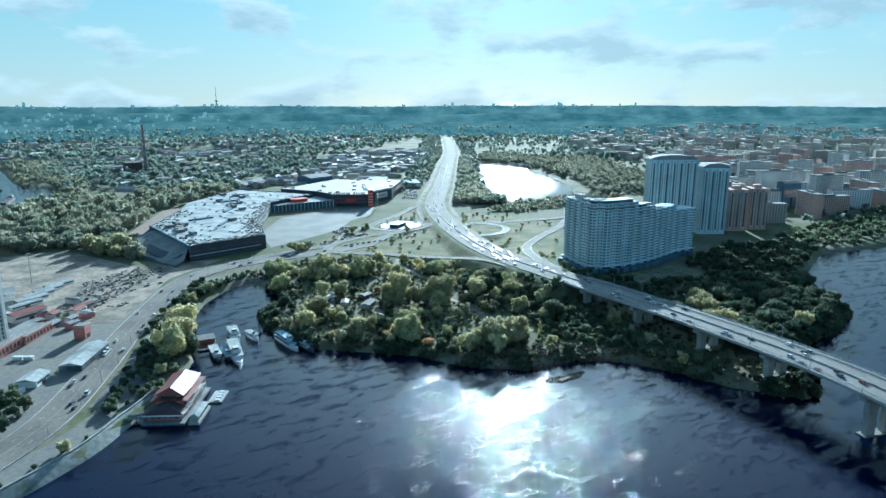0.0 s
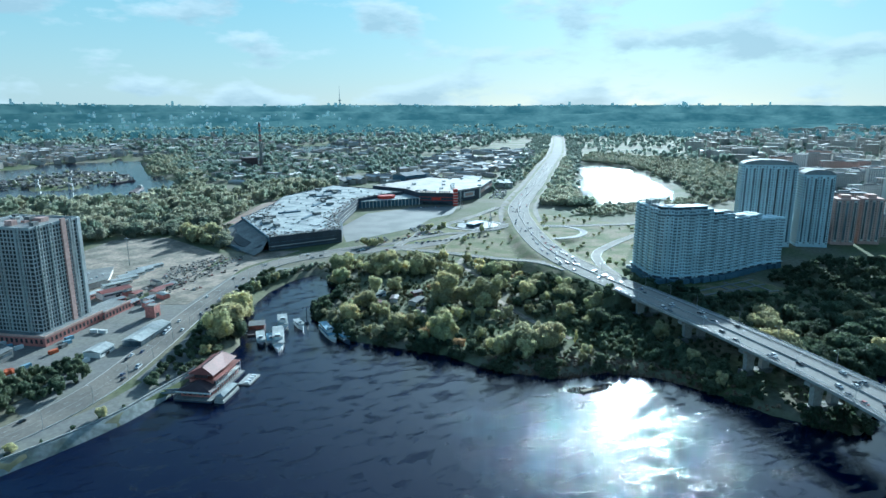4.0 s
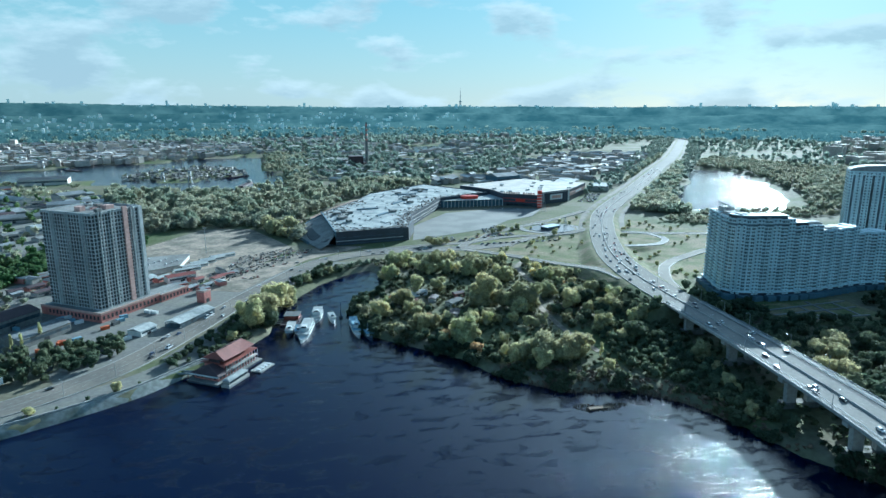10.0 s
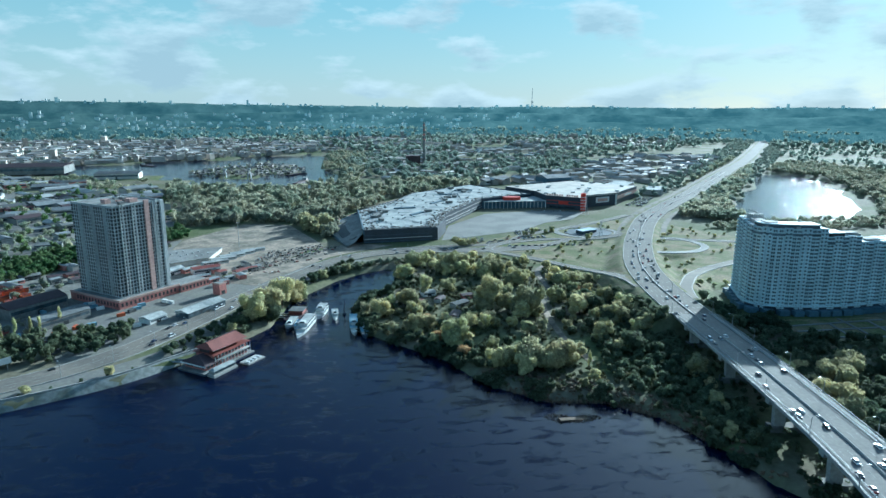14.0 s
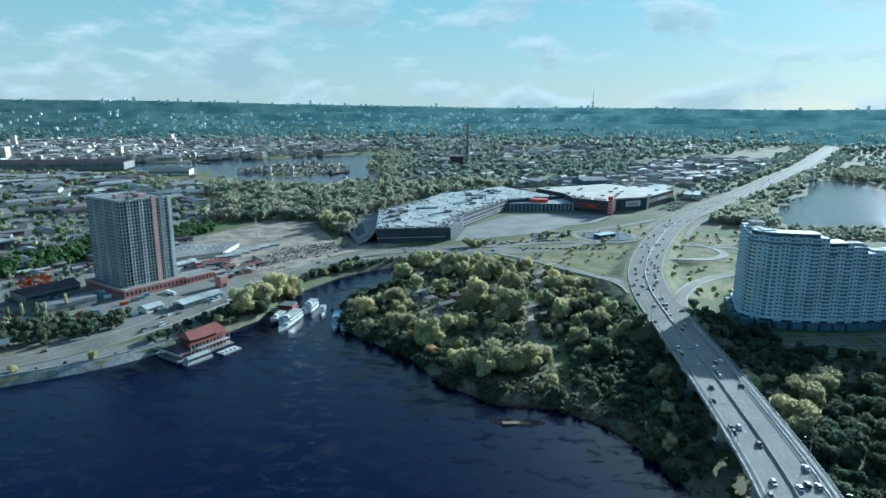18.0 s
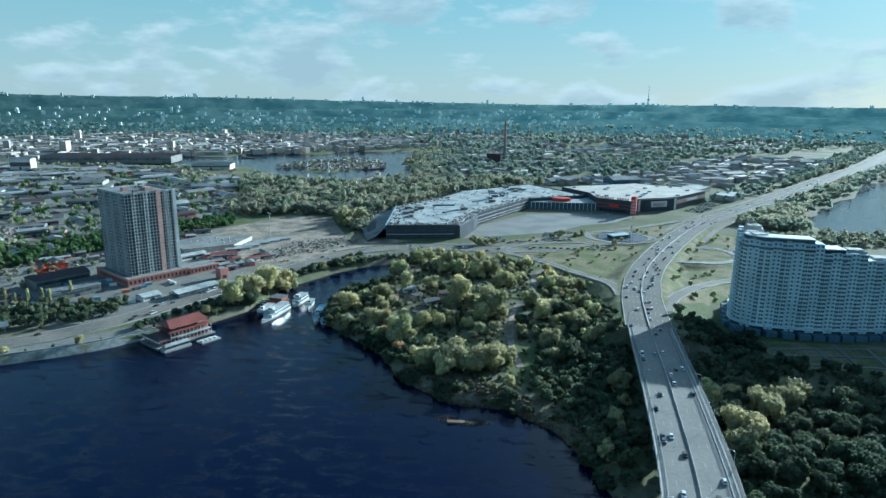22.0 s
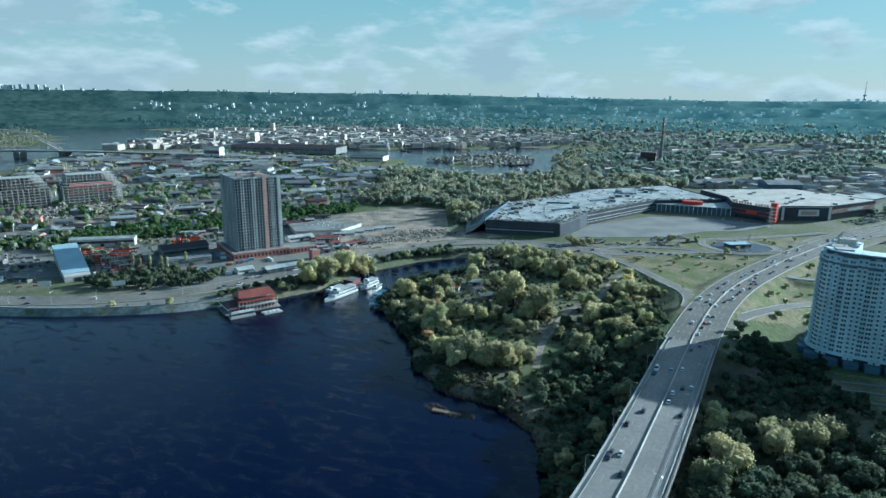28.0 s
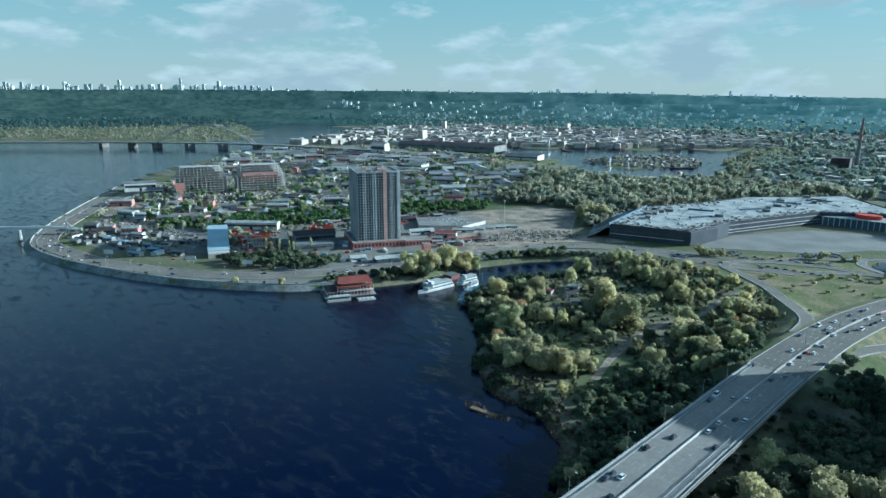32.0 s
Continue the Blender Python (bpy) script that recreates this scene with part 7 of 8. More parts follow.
# shacks among the trees
for k, (x, y, w_, d_, rz, rf, wl) in enumerate(((156, 519, 12, 8, 20, M_ROOFG, M_WALLW), (173, 457, 14, 7, 70, M_ROOFD, M_WALLP), (189, 508, 10, 6, 15, M_ROOFD, M_RED), (180, 486, 16, 7, 40, M_ROOFG, M_WALLP), (146, 494, 9, 6, 5, M_ROOFR, M_WALLP), (200, 470, 9, 6, 80, M_BLUE, M_WALLP), (165, 500, 11, 6, 60, M_ROOFD, M_WALLP))):
    warehouse(x, y, w_, d_, 3.2, rz, rf, wl, "small shack among the willows on the spit", "shack")


# ---- vehicles ----
def make_car(paint, van=False):
    t = thing("car" if not van else "van", "parked", "car", pose(0, -4000, -50))
    L, W = (4.4, 1.8) if not van else (6.0, 2.1)
    h1, h2 = (0.85, 1.48) if not van else (1.2, 2.4)
    def shell(pr, half, m, nm, taper=1.0):
        bm = bmesh.new()
        a = [bm.verts.new((x, -half * (taper if z > h1 else 1), z)) for x, z in pr]
        b = [bm.verts.new((x, half * (taper if z > h1 else 1), z)) for x, z in pr]
        bm.faces.new(a)
        bm.faces.new(b[::-1])
        for i in range(len(pr)):
            j = (i + 1) % len(pr)
            bm.faces.new((a[j], a[i], b[i], b[j]))
        part(nm, bm, m, t)
    shell([(-L / 2, 0.3), (L / 2, 0.3), (L / 2, 0.65), (L / 2 - 0.3, h1 - 0.05), (-L / 2 + 0.1, h1), (-L / 2, 0.7)], W / 2, paint, "body")
    shell([(-L * 0.42, h1), (L * 0.27, h1), (L * 0.12, h2 - 0.08), (-L * 0.3, h2 - 0.08)], W * 0.45, M_GLASS, "cabin", 0.85)
    part("roof", boxes((-L * 0.31, L * 0.13, -W * 0.38, W * 0.38, h2 - 0.1, h2)), paint, t)
    wh = bmesh.new()
    tube(wh, (0, -0.12, 0), (0, 0.12, 0), 0.33, 0.33, 10)
    wm = mesh_of("wheel", wh, M_BLACK)
    for x in (-L * 0.3, L * 0.3):
        for y in (-W / 2 + 0.1, W / 2 - 0.1):
            part("wheel", wm, None, t).location = (x, y, 0.33)
    return t


MASTERS = [(make_car(p), n) for p, n in zip(CAR_PAINTS, ("white", "dark grey", "silver grey", "dark red", "dark blue", "black"))]
VAN = make_car(CAR_PAINTS[0], True)
RC = random.Random(23)
used = set()


def put_car(x, y, z, rz, where, van=False):
    if van and "van" in used:
        ob = copy_thing(VAN, pose(x, y, z, 0, 0, rz))
    elif van:
        ob = VAN
        ob.matrix_world = pose(x, y, z, 0, 0, rz)
        used.add("van")
    else:
        k = RC.choice([0, 0, 1, 1, 2, 3, 4, 5])
        src, nm = MASTERS[k]
        if k in used:
            ob = copy_thing(src, pose(x, y, z, 0, 0, rz))
        else:
            ob = src
            ob.matrix_world = pose(x, y, z, 0, 0, rz)
            used.add(k)
        return tagged(ob, nm + " car " + where, "car", "cars on the roads")
    return tagged(ob, "white delivery van " + where, "van", "cars on the roads")


S_EX = side_of(EX)
for k in range(118):
    y = RC.uniform(150, 900) if k < 92 else RC.uniform(900, 1500)
    i = int(np.argmin(abs(EX[:, 1] - y)))
    o = RC.choice([-10.2, -6.4, -2.6, 2.6, 6.4, 10.2]) if y < 400 else RC.choice([-12, -8.7, -5.2, -2, 2, 5.2, 8.7, 12])
    d = EX[min(i + 1, len(EX) - 1)] - EX[i - 1]
    a = math.degrees(math.atan2(d[1], d[0])) + (180 if o < 0 else 0)
    jit = RC.uniform(-3.5, 3.5)
    dn = d / np.linalg.norm(d)
    p_ = EX[i] + dn * jit
    put_car(p_[0] + S_EX[i][0] * o, p_[1] + S_EX[i][1] * o, p_[2] + (0.01 if y < 395 else 0.13), a, "driving on the expressway" if y > 400 else "driving on the bridge", k % 17 == 5)
S_SR = side_of(SR)
for k in range(66):
    i = RC.randrange(20, len(SR) - 4)
    o = RC.choice([-7, -3, 3, 7])
    d = SR[i + 1] - SR[i - 1]
    a = math.degrees(math.atan2(d[1], d[0])) + (180 if o < 0 else 0)
    put_car(SR[i][0] + S_SR[i][0] * o, SR[i][1] + S_SR[i][1] * o, 4.38, a, "on the embankment road", k % 11 == 3)
for k in range(40):
    c = [(215 + 3.0 * k * 0.9, 722 + (k % 2) * 5.5 + k * 0.8, 10), (352 + k * 1.6, 958 - k * 0.3, 80), (262 + k * 2.6, 700 + (k % 3) * 3, 20)][k % 3]
    put_car(c[0], c[1], 4.32 if k % 3 != 1 else 4.21, c[2] + RC.uniform(-6, 6), "parked near the mall")
for k in range(18):
    put_car(438 + (k % 9) * 3.4, 492 + (k // 9) * 9 + (k % 9) * -1.0, 4.16, 60 + RC.uniform(-4, 4), "parked beside the apartment block")
for k in range(20):
    put_car(-440 + k * 13 + RC.uniform(-3, 3), 331 + (k % 2) * 7 + (k if k > 8 else 0), 4.15, RC.uniform(0, 180), "parked in the works yard")


# ---- lamps, rails, boards ----
def lamp_post(x, y, z, rz, h, label, arms=1):
    t = thing("street_lamp", label, "street lamp", pose(x, y, z, 0, 0, rz), "street lamps")
    bm = bmesh.new()
    tube(bm, (0, 0, 0), (0, 0, h), 0.16, 0.09, 7)
    part("pole", bm, M_STEEL, t)
    for s in (1, -1)[:arms]:
        bm = bmesh.new()
        tube(bm, (0, 0, h - 0.1), (s * 1.0, 0, h + 0.6), 0.07, 0.06, 6)
        tube(bm, (s * 1.0, 0, h + 0.6), (s * 2.6, 0, h + 0.8), 0.06, 0.05, 6)
        arm = part("arm", bm, M_STEEL, t)
        part("lamp_head", boxes((min(s * 2.4, s * 3.3), max(s * 2.4, s * 3.3), -0.16, 0.16, h + 0.68, h + 0.86)), M_SHIP, arm)
    return t


for yv in range(110, 420, 38):
    i = int(np.argmin(abs(BR[:, 1] - yv)))
    d = BR[min(i + 1, len(BR) - 1)] - BR[i - 1]
    a = math.degrees(math.atan2(d[1], d[0]))
    for o, f in ((14.7, 90), (-14.7, -90)):
        lamp_post(BR[i][0] + SB[i][0] * o, BR[i][1] + SB[i][1] * o, BR[i][2], a + f, 9.5, "grey street lamp on the bridge edge")
for k in range(32):
    i = 44 + k * 5
    if i < len(SR) - 4:
        d = SR[i + 1] - SR[i - 1]
        a = math.degrees(math.atan2(d[1], d[0]))
        lamp_post(SR[i][0] + S_SR[i][0] * 10.6, SR[i][1] + S_SR[i][1] * 10.6, 4.0, a + 90, 10, "grey street lamp on the embankment road")
for k in range(12):
    i = int(np.argmin(abs(EX[:, 1] - (450 + k * 62))))
    d = EX[i + 1] - EX[i - 1]
    lamp_post(EX[i][0], EX[i][1], EX[i][2] + 0.1, math.degrees(math.atan2(d[1], d[0])) + 90, 12, "grey double street lamp on the median", 2)


def billboard(x, y, rz, label):
    t = thing("billboard", label, "billboard", pose(x, y, 4, 0, 0, rz), "billboards")
    part("board", boxes((-5, 5, -0.2, 0.2, 4.2, 8.0)), M_SHIP, t)
    part("frame", boxes((-5.2, 5.2, -0.12, 0.3, 4.0, 4.2), (-5.2, 5.2, -0.12, 0.3, 8.0, 8.2)), M_STEEL, t)
    for x_ in (-2.5, 2.5):
        part("post", boxes((x_ - 0.2, x_ + 0.2, 0, 0.4, 0, 4.2)), M_STEEL, t)


billboard(-265, 312, 30, "white billboard beside the embankment road")
billboard(-177, 352, 40, "white billboard beside the embankment road")
billboard(-120, 378, 45, "white billboard beside the embankment road")
billboard(375, 480, 60, "pale blue road sign board over the flyover")


# ---- the yard beside the river road ----
M_BLUEP = mat("pale_blue_sheet", (0.34, 0.44, 0.49), 0.6, 0.12, 0.05, 0.6)


def sloped_hall():
    t = thing("blue_hall", "large hall with a sloping blue roof and pale walls", "hall", pose(-176, 383, 4, 0, 0, 148))
    L, W = 92, 21
    bm = bmesh.new()
    a = [bm.verts.new(p) for p in ((0, -W / 2, 0), (L, -W / 2, 0), (L, -W / 2, 16), (12, -W / 2, 6), (0, -W / 2, 5))]
    b = [bm.verts.new((v.co.x, W / 2, v.co.z)) for v in a]
    bm.faces.new(a)
    bm.faces.new(b[::-1])
    for i in range(5):
        j = (i + 1) % 5
        bm.faces.new((a[j], a[i], b[i], b[j]))
    part("wall", bm, M_WALLP, t)
    bm = bmesh.new()
    v = [bm.verts.new(p) for p in ((8, -W / 2 - 0.5, 5.9), (L + 0.5, -W / 2 - 0.5, 16.3), (L + 0.5, W / 2 + 0.5, 16.3), (8, W / 2 + 0.5, 5.9))]
    u = [bm.verts.new(q.co + Vector((0, 0, 0.35))) for q in v]
    bm.faces.new(u)
    bm.faces.new(v[::-1])
    for i in range(4):
        j = (i + 1) % 4
        bm.faces.new((v[i], v[j], u[j], u[i]))
    part("roof", bm, M_BLUEP, t, "pale blue sheet roof")
    part("door", boxes((-0.15, 0.1, -3, 3, 0, 3.6)), M_DARK, t)


sloped_hall()
M_ORANGE = mat("rust_orange_steel", (0.55, 0.13, 0.05), 0.7, 0.3, 0.1, 0.8)
RO = random.Random(31)
RACKS = [((-272, 464), (-232, 492), (-200, 458), (-224, 432)), ((-231, 545), (-209, 566), (-172, 530), (-190, 508)), ((-222, 428), (-190, 462), (-148, 436), (-178, 404))]
for k in range(84):
    q = RACKS[0 if k < 34 else 1 if k < 56 else 2]
    u, v_ = RO.random(), RO.random()
    x = (q[0][0] * (1 - u) + q[1][0] * u) * (1 - v_) + (q[3][0] * (1 - u) + q[2][0] * u) * v_
    y = (q[0][1] * (1 - u) + q[1][1] * u) * (1 - v_) + (q[3][1] * (1 - u) + q[2][1] * u) * v_
    m_ = M_ORANGE if k < 56 or k % 4 == 0 else RO.choice([M_ROOFD, M_STEEL, M_CONC_D])
    t = thing("steel_stack", "stack of rusty orange steel in the yard" if m_ is M_ORANGE else "stack of dark steel in the yard", "steel stack", pose(x, y, 4.13, 0, 0, RO.choice([36, 40, 126, 58]) + RO.uniform(-12, 12)), "steel stacks")
    L, h_ = RO.uniform(6, 13), RO.uniform(1.2, 3.2)
    part("stack_base", boxes((-L / 2, L / 2, -1.3, 1.3, 0, h_)), m_, t)
    for j in (0, 2):
        part("stack_bar", boxes((-L / 2 + j * 0.5, L / 2 + j * 0.4, -1.2 + j * 0.65, -0.8 + j * 0.65, h_, h_ + 0.4 + 0.25 * j)), m_ if j % 2 else M_ROOFR, t)
for k in range(7):
    x, y = -212 + k * 9.5, 436 - k * 3.0 + (k % 2) * 14
    g_ = thing("gantry_crane", "slender grey gantry frame over the steel yard", "gantry", pose(x, y, 4.1, 0, 0, 40), "gantries of the yard")
    for a in (-6, 6):
        part("leg", boxes((a - 0.3, a + 0.3, -0.3, 0.3, 0, 9)), M_STEEL, g_)
    part("beam", boxes((-7, 7, -0.4, 0.4, 8.6, 9.5)), M_STEEL, g_)
for k in range(40):
    x, y = RO.uniform(-200, -60), RO.uniform(405, 520)
    if dist_line(np.array([x]), np.array([y]), SR)[0][0] < 16 or inside(np.array([x]), np.array([y]), [(-200, 395), (-240, 430), (-285, 440), (-180, 370)])[0]:
        continue
    t = thing("container", "small site container in the industrial yard", "container", pose(x, y, 4.1, 0, 0, RO.choice([58, 148, 40])), "site containers")
    part("body", boxes((-3, 3, -1.2, 1.2, 0, 2.5)), RO.choice([M_WALLW, M_WALLW, M_BLUE, M_ORANGE, M_ROOFG]), t)
    part("door", boxes((2.95, 3.06, -1.0, 1.0, 0.15, 2.3)), M_STEEL, t)
for k in range(46):
    x, y = RO.uniform(-20, 60), RO.uniform(600, 720)
    if dist_line(np.array([x]), np.array([y]), SR)[0][0] < 14:
        continue
    t = thing("material_pile", "pile of boards and rubble on the sandy lot", "pile", pose(x, y, 4.15, 0, 0, RO.uniform(0, 180)), "piles on the lot")
    for j in range(4):
        r_ = RO.uniform(0.4, 1.6)
        c = (RO.uniform(-2.5, 2.5), RO.uniform(-1.5, 1.5))
        bm = bmesh.new()
        prism(bm, [(c[0] + r_ * math.cos(a), c[1] + r_ * math.sin(a)) for a in (0.2, 1.5, 2.6, 3.9, 5.2)], 0, RO.uniform(0.4, 1.6))
        part("rubble_block", bm, RO.choice([M_DIRT, M_CONC, M_WALLP, M_ROOFR, M_CONC_D, M_DIRT]), t)


# ---- unfinished office blocks on the point ----
def frame_block(x, y, rz, w_, d_, floors, fh, lab, brick):
    t = thing("unfinished_block", lab, "building", pose(x, y, 4, 0, 0, rz), "unfinished blocks")
    part("core", boxes((7, w_ - 7, 7, d_ - 7, 0, (floors - 5) * fh - 1)), M_CONC_D, t)
    for k in range(floors + 1):
        s = 0 if k < floors - 4 else (k - floors + 4) * 2.2
        part("floor_slab", boxes((s, w_ - s, s, d_ - s, k * fh - 0.5, k * fh)), M_CONC, t)
    for i in range(13):
        for side in range(2):
            xx = 0.6 + i * (w_ - 1.2) / 12
            yy = 0.6 if side == 0 else d_ - 0.6
            part("column", boxes((xx - 0.5, xx + 0.5, yy - 0.5, yy + 0.5, 0, (floors - 4) * fh)), M_CONC, t)
            x2 = 8 + i * (w_ - 16) / 12
            y2 = 8 if side == 0 else d_ - 8
            part("column", boxes((x2 - 0.35, x2 + 0.35, y2 - 0.35, y2 + 0.35, (floors - 4) * fh, floors * fh)), M_CONC, t)
    for i in range(1, 6):
        for xx in (0.6, w_ - 0.6):
            yy = i * d_ / 6
            part("column", boxes((xx - 0.5, xx + 0.5, yy - 0.5, yy + 0.5, 0, (floors - 4) * fh)), M_CONC, t)
    if brick:
        for k in range(5):
            part("brick_infill", boxes((-0.1, 14, -0.15, 0.5, k * fh + 0.3, k * fh + fh - 0.6)), M_RED, t)
    else:
        for k in range(4, 8):
            part("brick_infill", boxes((10, w_ - 12, 3.0, 3.6, k * fh + 0.3, k * fh + fh - 0.8)), M_RED, t)


frame_block(-592, 570, 62, 82, 46, 11, 4.05, "unfinished white concrete frame block with brick infill", True)
frame_block(-545, 655, 62, 82, 46, 11, 4.05, "unfinished pale concrete frame block with red infill", False)
warehouse(-690, 560, 50, 20, 14, 62, M_ROOFG, M_WALLW, "white office pavilion on the point", "office_block")

# ---- far bridge with its arch ----
AB = spline([(-2700, -120, 18), (-1884, 724, 18), (-1529, 1048, 18), (-1261, 1199, 18), (-917, 1315, 14), (-600, 1400, 8)], 30)
ab = thing("arch_bridge", "long far bridge with one slender steel arch", "bridge", kind="structure")
part("deck", sweep("deck", AB, slab(-14, 14, -3, 0.5), M_CONC_D), None, ab)
for sg in (-9, 9):
    bm = bmesh.new()
    p0, p1 = Vector((-1540, 1040, 12)), Vector((-1250, 1204, 12))
    n_ = Vector((0.49, -0.87, 0)) * sg
    last = None
    for k in range(25):
        s = k / 24
        c = p0.lerp(p1, s) + n_ + Vector((0, 0, 62 * 4 * s * (1 - s)))
        if last is not None:
            tube(bm, last, c, 1.8, 1.8, 6)
        last = c
    part("arch", bm, M_WALLP, ab)
for k in range(1, 16):
    s = k / 16
    c = Vector((-1540, 1040, 12)).lerp(Vector((-1250, 1204, 12)), s)
    bm = bmesh.new()
    tube(bm, c, c + Vector((0, 0, 62 * 4 * s * (1 - s))), 0.22, 0.22, 5)
    part("hanger", bm, M_STEEL, ab)
for s in (-0.55, -0.25, 0.0, 0.33, 0.66, 1.0, 1.3):
    c = Vector((-1540, 1040, 0)).lerp(Vector((-1250, 1204, 0)), s)
    part("pier", boxes((c.x - 11, c.x + 11, c.y - 11, c.y + 11, -3, 15)), M_CONC_D, ab)

# ---- the footbridge at the point ----
fb = thing("footbridge", "pale footbridge with a pylon at the river point", "bridge", kind="structure")
FB = spline([(-405, 345, 9), (-425, 325, 12), (-450, 298, 13), (-520, 215, 14), (-620, 100, 14), (-760, -60, 14)], 8)
part("deck", sweep("deck", FB, slab(-3, 3, -0.9, 0.2), M_WALLW), None, fb)
for o in (-2.9, 2.9):
    part("rail", sweep("rail", FB, slab(o - 0.08, o + 0.08, 0.2, 1.3), M_SHIP), None, fb)
for x, y in ((-440, 290), (-560, 168), (-690, 20)):
    bm = bmesh.new()
    tube(bm, (x, y, -3), (x, y, 12.5), 2.4, 1.8, 12)
    part("pier", bm, M_CONC, fb)
for sg in (-1, 1):
    bm = bmesh.new()
    tube(bm, (-415 + 4 * sg, 338 + 4 * sg, 4), (-420, 333, 20), 0.6, 0.4, 8)
    part("pylon_leg", bm, M_CONC, fb)

# ---- chimney, masts, harbour cranes ----
ch = thing("factory_chimney", "tall slender dark banded factory chimney among woods", "chimney", pose(237, 1766, 2))
bm = bmesh.new()
tube(bm, (0, 0, 0), (0, 0, 119), 5.0, 2.4, 16)
part("shaft", bm, M_CONC_D, ch)
for k in range(4):
    bm = bmesh.new()
    tube(bm, (0, 0, 70 + k * 13), (0, 0, 74 + k * 13), 3.9 - k * 0.3, 3.8 - k * 0.3, 16)
    part("band", bm, M_RED, ch)
part("boiler_house", boxes((-50, -12, -20, 20, 0, 28)), M_ROOFD, ch)
tv = thing("television_mast", "far slender lattice television mast on the hills", "mast", pose(1235, 4700, 120))
bm = bmesh.new()
tube(bm, (0, 0, 0), (0, 0, 70), 9, 4, 8)
tube(bm, (0, 0, 70), (0, 0, 170), 3.4, 1.0, 6)
part("mast", bm, M_STEEL, tv)
part("platform", boxes((-8, 8, -8, 8, 68, 76)), M_STEEL, tv)
for x, y, h in ((-690, 1940, 38), (-178, 1443, 34), (-240, 1480, 26), (-600, 1830, 30)):
    t = thing("harbour_crane", "grey lattice harbour crane on the quay", "crane", pose(x, y, 2), "harbour cranes")
    bm = bmesh.new()
    for a, b in ((-4, -4), (4, -4), (4, 4), (-4, 4)):
        tube(bm, (a, b, 0), (a * 0.4, b * 0.4, h * 0.6), 0.7, 0.5, 5)
    part("leg_frame", bm, M_STEEL, t)
    part("cab", boxes((-3, 3, -3, 3, h * 0.6, h * 0.6 + 5)), M_STEEL, t)
    bm = bmesh.new()
    tube(bm, (0, 0, h * 0.6 + 4), (20, 8, h * 1.1), 0.9, 0.4, 5)
    part("jib", bm, M_STEEL, t)
for k, (x, y, L) in enumerate(((-130, 1620, 70), (-90, 1560, 60), (-60, 1400, 80), (-330, 1660, 40), (-520, 1800, 60))):
    t = thing("barge", "rusty brown barge moored in the harbour", "barge", pose(x, y, 0, 0, 0, 20 + 30 * k), "barges in the harbour")
    part("hull", boxes((-L / 2, L / 2, -6, 6, -1, 2.5)), M_ROOFD, t)
    part("deckhouse", boxes((L / 2 - 10, L / 2 - 3, -4, 4, 2.5, 7)), M_WALLP, t)

# the lot mast and the garden pavilion
lm = thing("light_mast", "thin steel mast on the building lot", "mast", pose(-50, 727, 4.1))
bm = bmesh.new()
tube(bm, (0, 0, 0), (0, 0, 30), 0.45, 0.2, 7)
part("pole", bm, M_STEEL, lm)
part("lamp_bar", boxes((-2, 2, -0.2, 0.2, 28.5, 29.3)), M_STEEL, lm)
sheet("pond_basin", [(387 + 31 * math.cos(a), 781 + 26 * math.sin(a)) for a in np.linspace(0, math.tau, 28, endpoint=False)], 4.5, M_MALLD, "dark sunken basin inside a road loop", "basin")
pv = thing("glass_pavilion", "low glass pavilion inside the road loop", "pavilion", pose(384, 780, 4.5, 0, 0, 30))
part("wall", boxes((-13, 13, -6, 6, 0, 3.6)), M_GLASS, pv)
part("roof", boxes((-14, 14, -7, 7, 3.6, 4.1)), M_BLUEP, pv)


# ---- pylons ----
def pylon(x, y, h):
    t = thing("power_pylon", "pale steel lattice power pylon beside the road loop", "pylon", pose(x, y, 4, 0, 0, 25), "power pylons")
    w = h * 0.11
    for a, b in ((-1, -1), (1, -1), (1, 1), (-1, 1)):
        bm = bmesh.new()
        tube(bm, (a * w, b * w, 0), (a * 0.35, b * 0.35, h), 0.24, 0.14, 5)
        part("leg", bm, M_STEEL, t)
    for k in range(6):
        z, z2 = h * k / 6, h * (k + 1) / 6
        u, u2 = w + (0.35 - w) * k / 6, w + (0.35 - w) * (k + 1) / 6
        bm = bmesh.new()
        for p, q in (((-u, -u, z), (u2, -u2, z2)), ((u, -u, z), (u2, u2, z2)), ((u, u, z), (-u2, u2, z2)), ((-u, u, z), (-u2, -u2, z2))):
            tube(bm, p, q, 0.1, 0.1, 4)
        part("brace", bm, M_STEEL, t)
    for z, L in ((h * 0.72, 5.5), (h * 0.86, 4.0), (h, 3.0)):
        bm = bmesh.new()
        tube(bm, (-L, 0, z), (L, 0, z), 0.16, 0.16, 4)
        part("cross_arm", bm, M_STEEL, t)


pylon(428, 920, 28)
pylon(393, 752, 21)


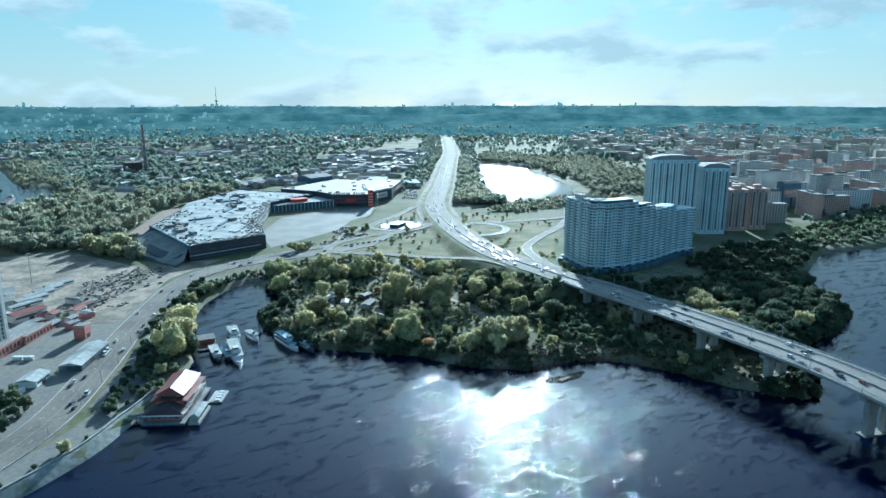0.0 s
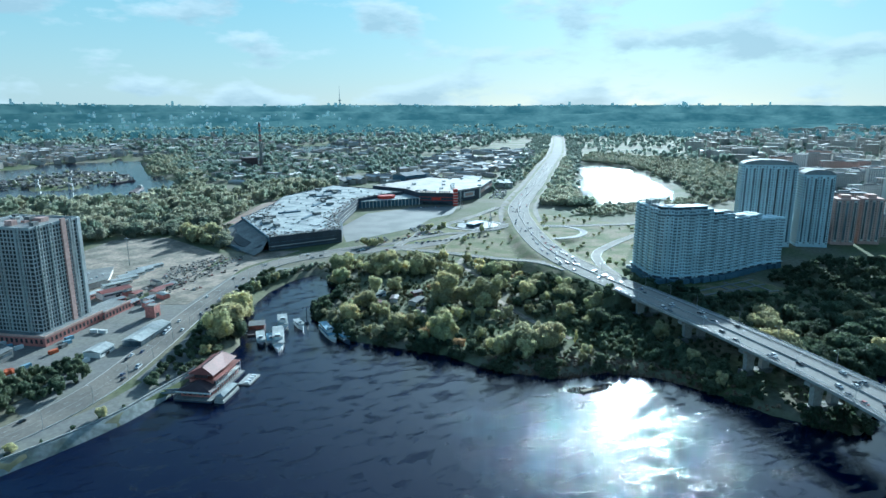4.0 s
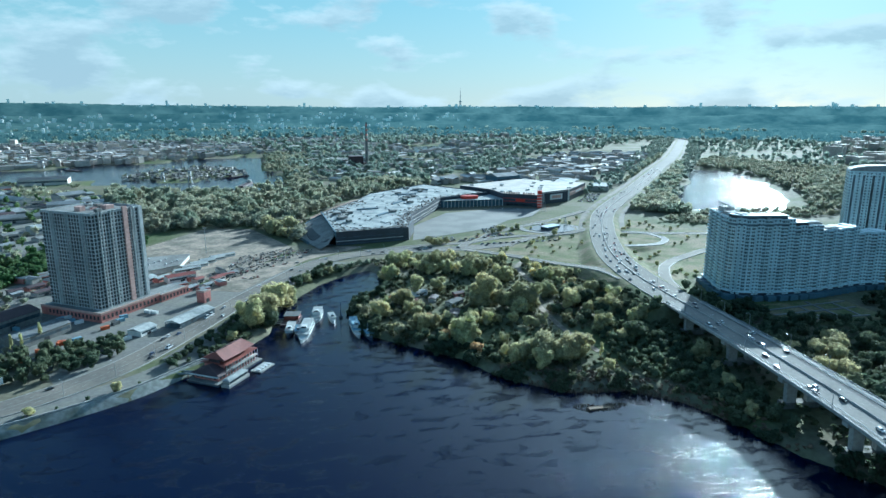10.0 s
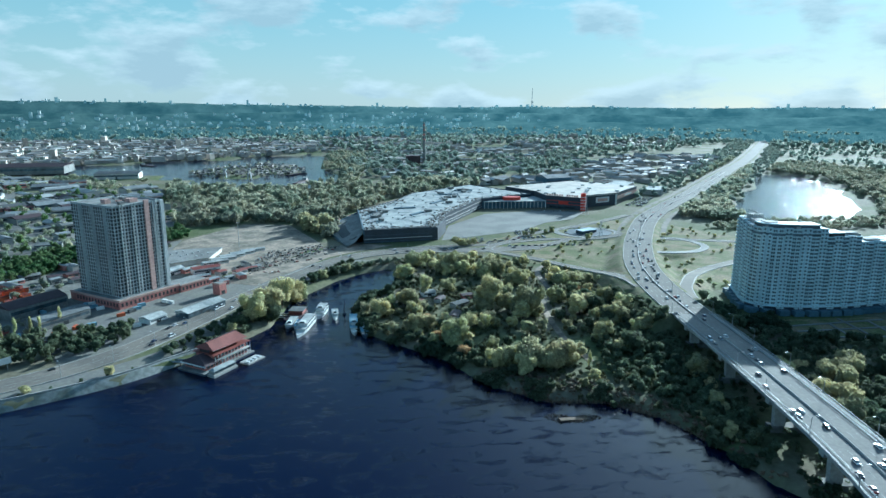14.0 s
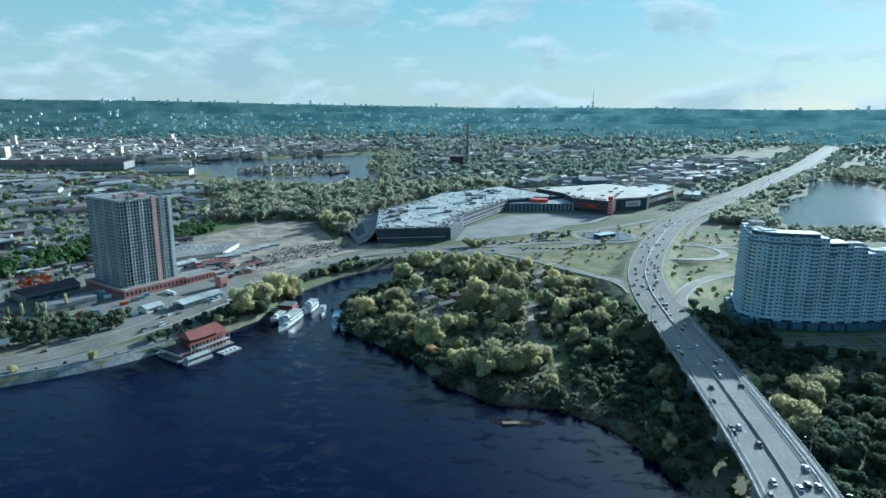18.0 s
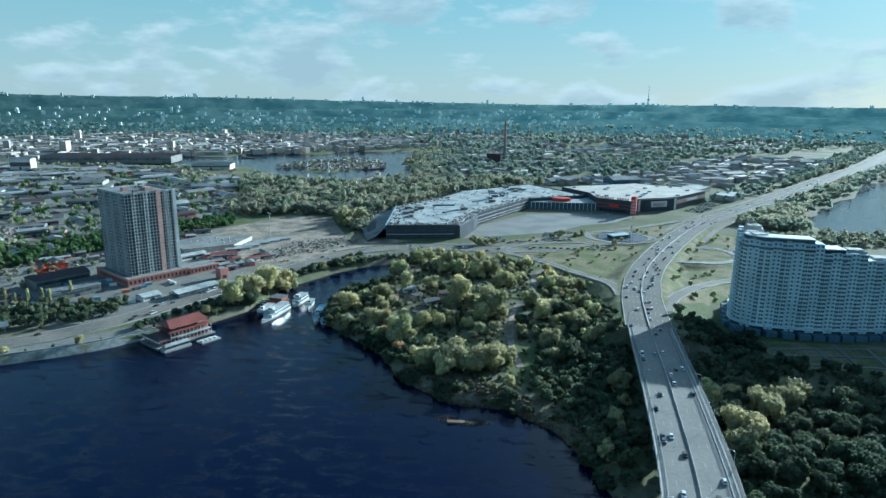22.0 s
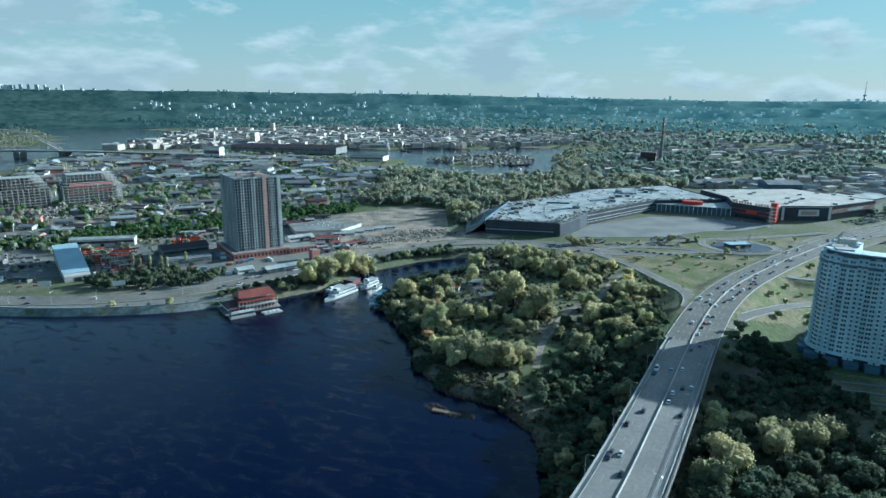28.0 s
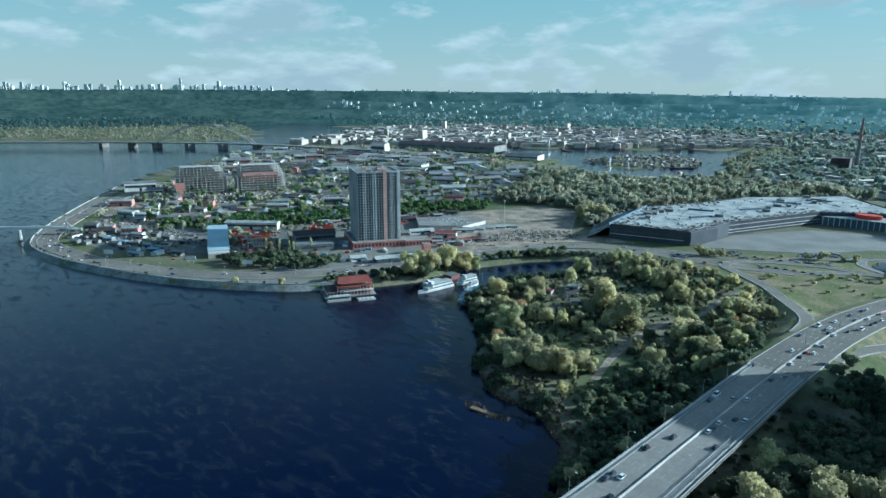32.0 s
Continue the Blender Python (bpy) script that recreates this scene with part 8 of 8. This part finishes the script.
# ---- countless small things ----
def heap_mesh(name, pts, seed, size, high, material, label, category, turn=None, car=False):
    r = random.Random(seed)
    v, f = [], []
    z0 = ground_z(pts[:, 0], pts[:, 1])
    for (x, y), z in zip(pts, z0):
        a = r.uniform(0, math.pi) if turn is None else turn + r.choice([0, math.pi / 2]) + r.uniform(-0.08, 0.08)
        c, s = math.cos(a), math.sin(a)
        u, w_, h = r.uniform(*size), r.uniform(*size) * 0.6, r.uniform(*high)
        blocks = [(2.1, 0.88, 0.35, 0.95, 1.0), (1.2, 0.78, 0.95, 1.48, 0.75)] if car else [(u, w_, -0.3, h, r.uniform(0.6, 1.0))]
        for bu, bw, b0, b1, tp in blocks:
            k = len(v)
            for zz, sc in ((b0, 1.0), (b1, tp)):
                v += [(x + (p * c - q * s) * sc, y + (p * s + q * c) * sc, z + 0.22 * car + zz) for p, q in ((-bu, -bw), (bu, -bw), (bu, bw), (-bu, bw))]
            f += [tuple(k + j for j in e) for e in ((0, 1, 5, 4), (1, 2, 6, 5), (2, 3, 7, 6), (3, 0, 4, 7), (4, 5, 6, 7))]
    return tagged(part(name, data_mesh(name, v, f, material)), label, category, kind="stuff")


heap_mesh("yard_scrap", scatter([(-275, 468), (-235, 495), (-140, 440), (-175, 400), (-225, 425)], 3.0, 201, 0.6), 202, (0.5, 2.2), (0.4, 2.2), M_JUNK, "dark scrap and timber stacked in the yard", "scrap")
heap_mesh("works_scrap", scatter([(-430, 345), (-370, 330), (-210, 360), (-240, 420), (-330, 430), (-450, 420), (-640, 520), (-480, 760), (-300, 700), (-560, 500)], 6.5, 203, 0.6, [(SR, 14)]), 204, (0.6, 3.0), (0.5, 2.6), M_JUNK, "sheds, scrap and parked lorries of the works", "clutter")
heap_mesh("lot_scrap", scatter([(-40, 620), (-20, 645), (-10, 700), (40, 735), (70, 720), (20, 650), (-15, 600)], 3.6, 205, 0.6, [(SR, 12)]), 206, (0.4, 1.8), (0.3, 1.6), M_JUNK, "heaps of building rubble beside the road", "rubble")
heap_mesh("islet_scrap", scatter(ISLET, 15, 207, 0.7), 208, (2, 9), (1, 5), M_JUNK, "rusty hulls and sheds on the harbour islet", "scrap")
LOTS = [[(459, 1400), (553, 1445), (521, 1284), (468, 1259)], [(522, 1000), (592, 1100), (606, 1080), (545, 985)], [(288, 790), (319, 817), (335, 790), (293, 760)], [(198, 742), (216, 760), (250, 752), (235, 728)], [(236, 728), (240, 712), (330, 745), (320, 760)]]
heap_mesh("parked_cars", np.concatenate([scatter(q, 5.2, 211 + i, 0.62, [(l_, d_ - 3) for l_, d_ in ROADS]) for i, q in enumerate(LOTS)]), 220, (1, 2), (1, 2), M_FLEET, "many parked cars in far car parks", "cars", turn=0.4, car=True)
sheet("lot_asphalt", [(455, 1402), (556, 1450), (525, 1280), (465, 1255)], 4.1, M_ASPH, "grey car park behind the shopping centre", "car park")
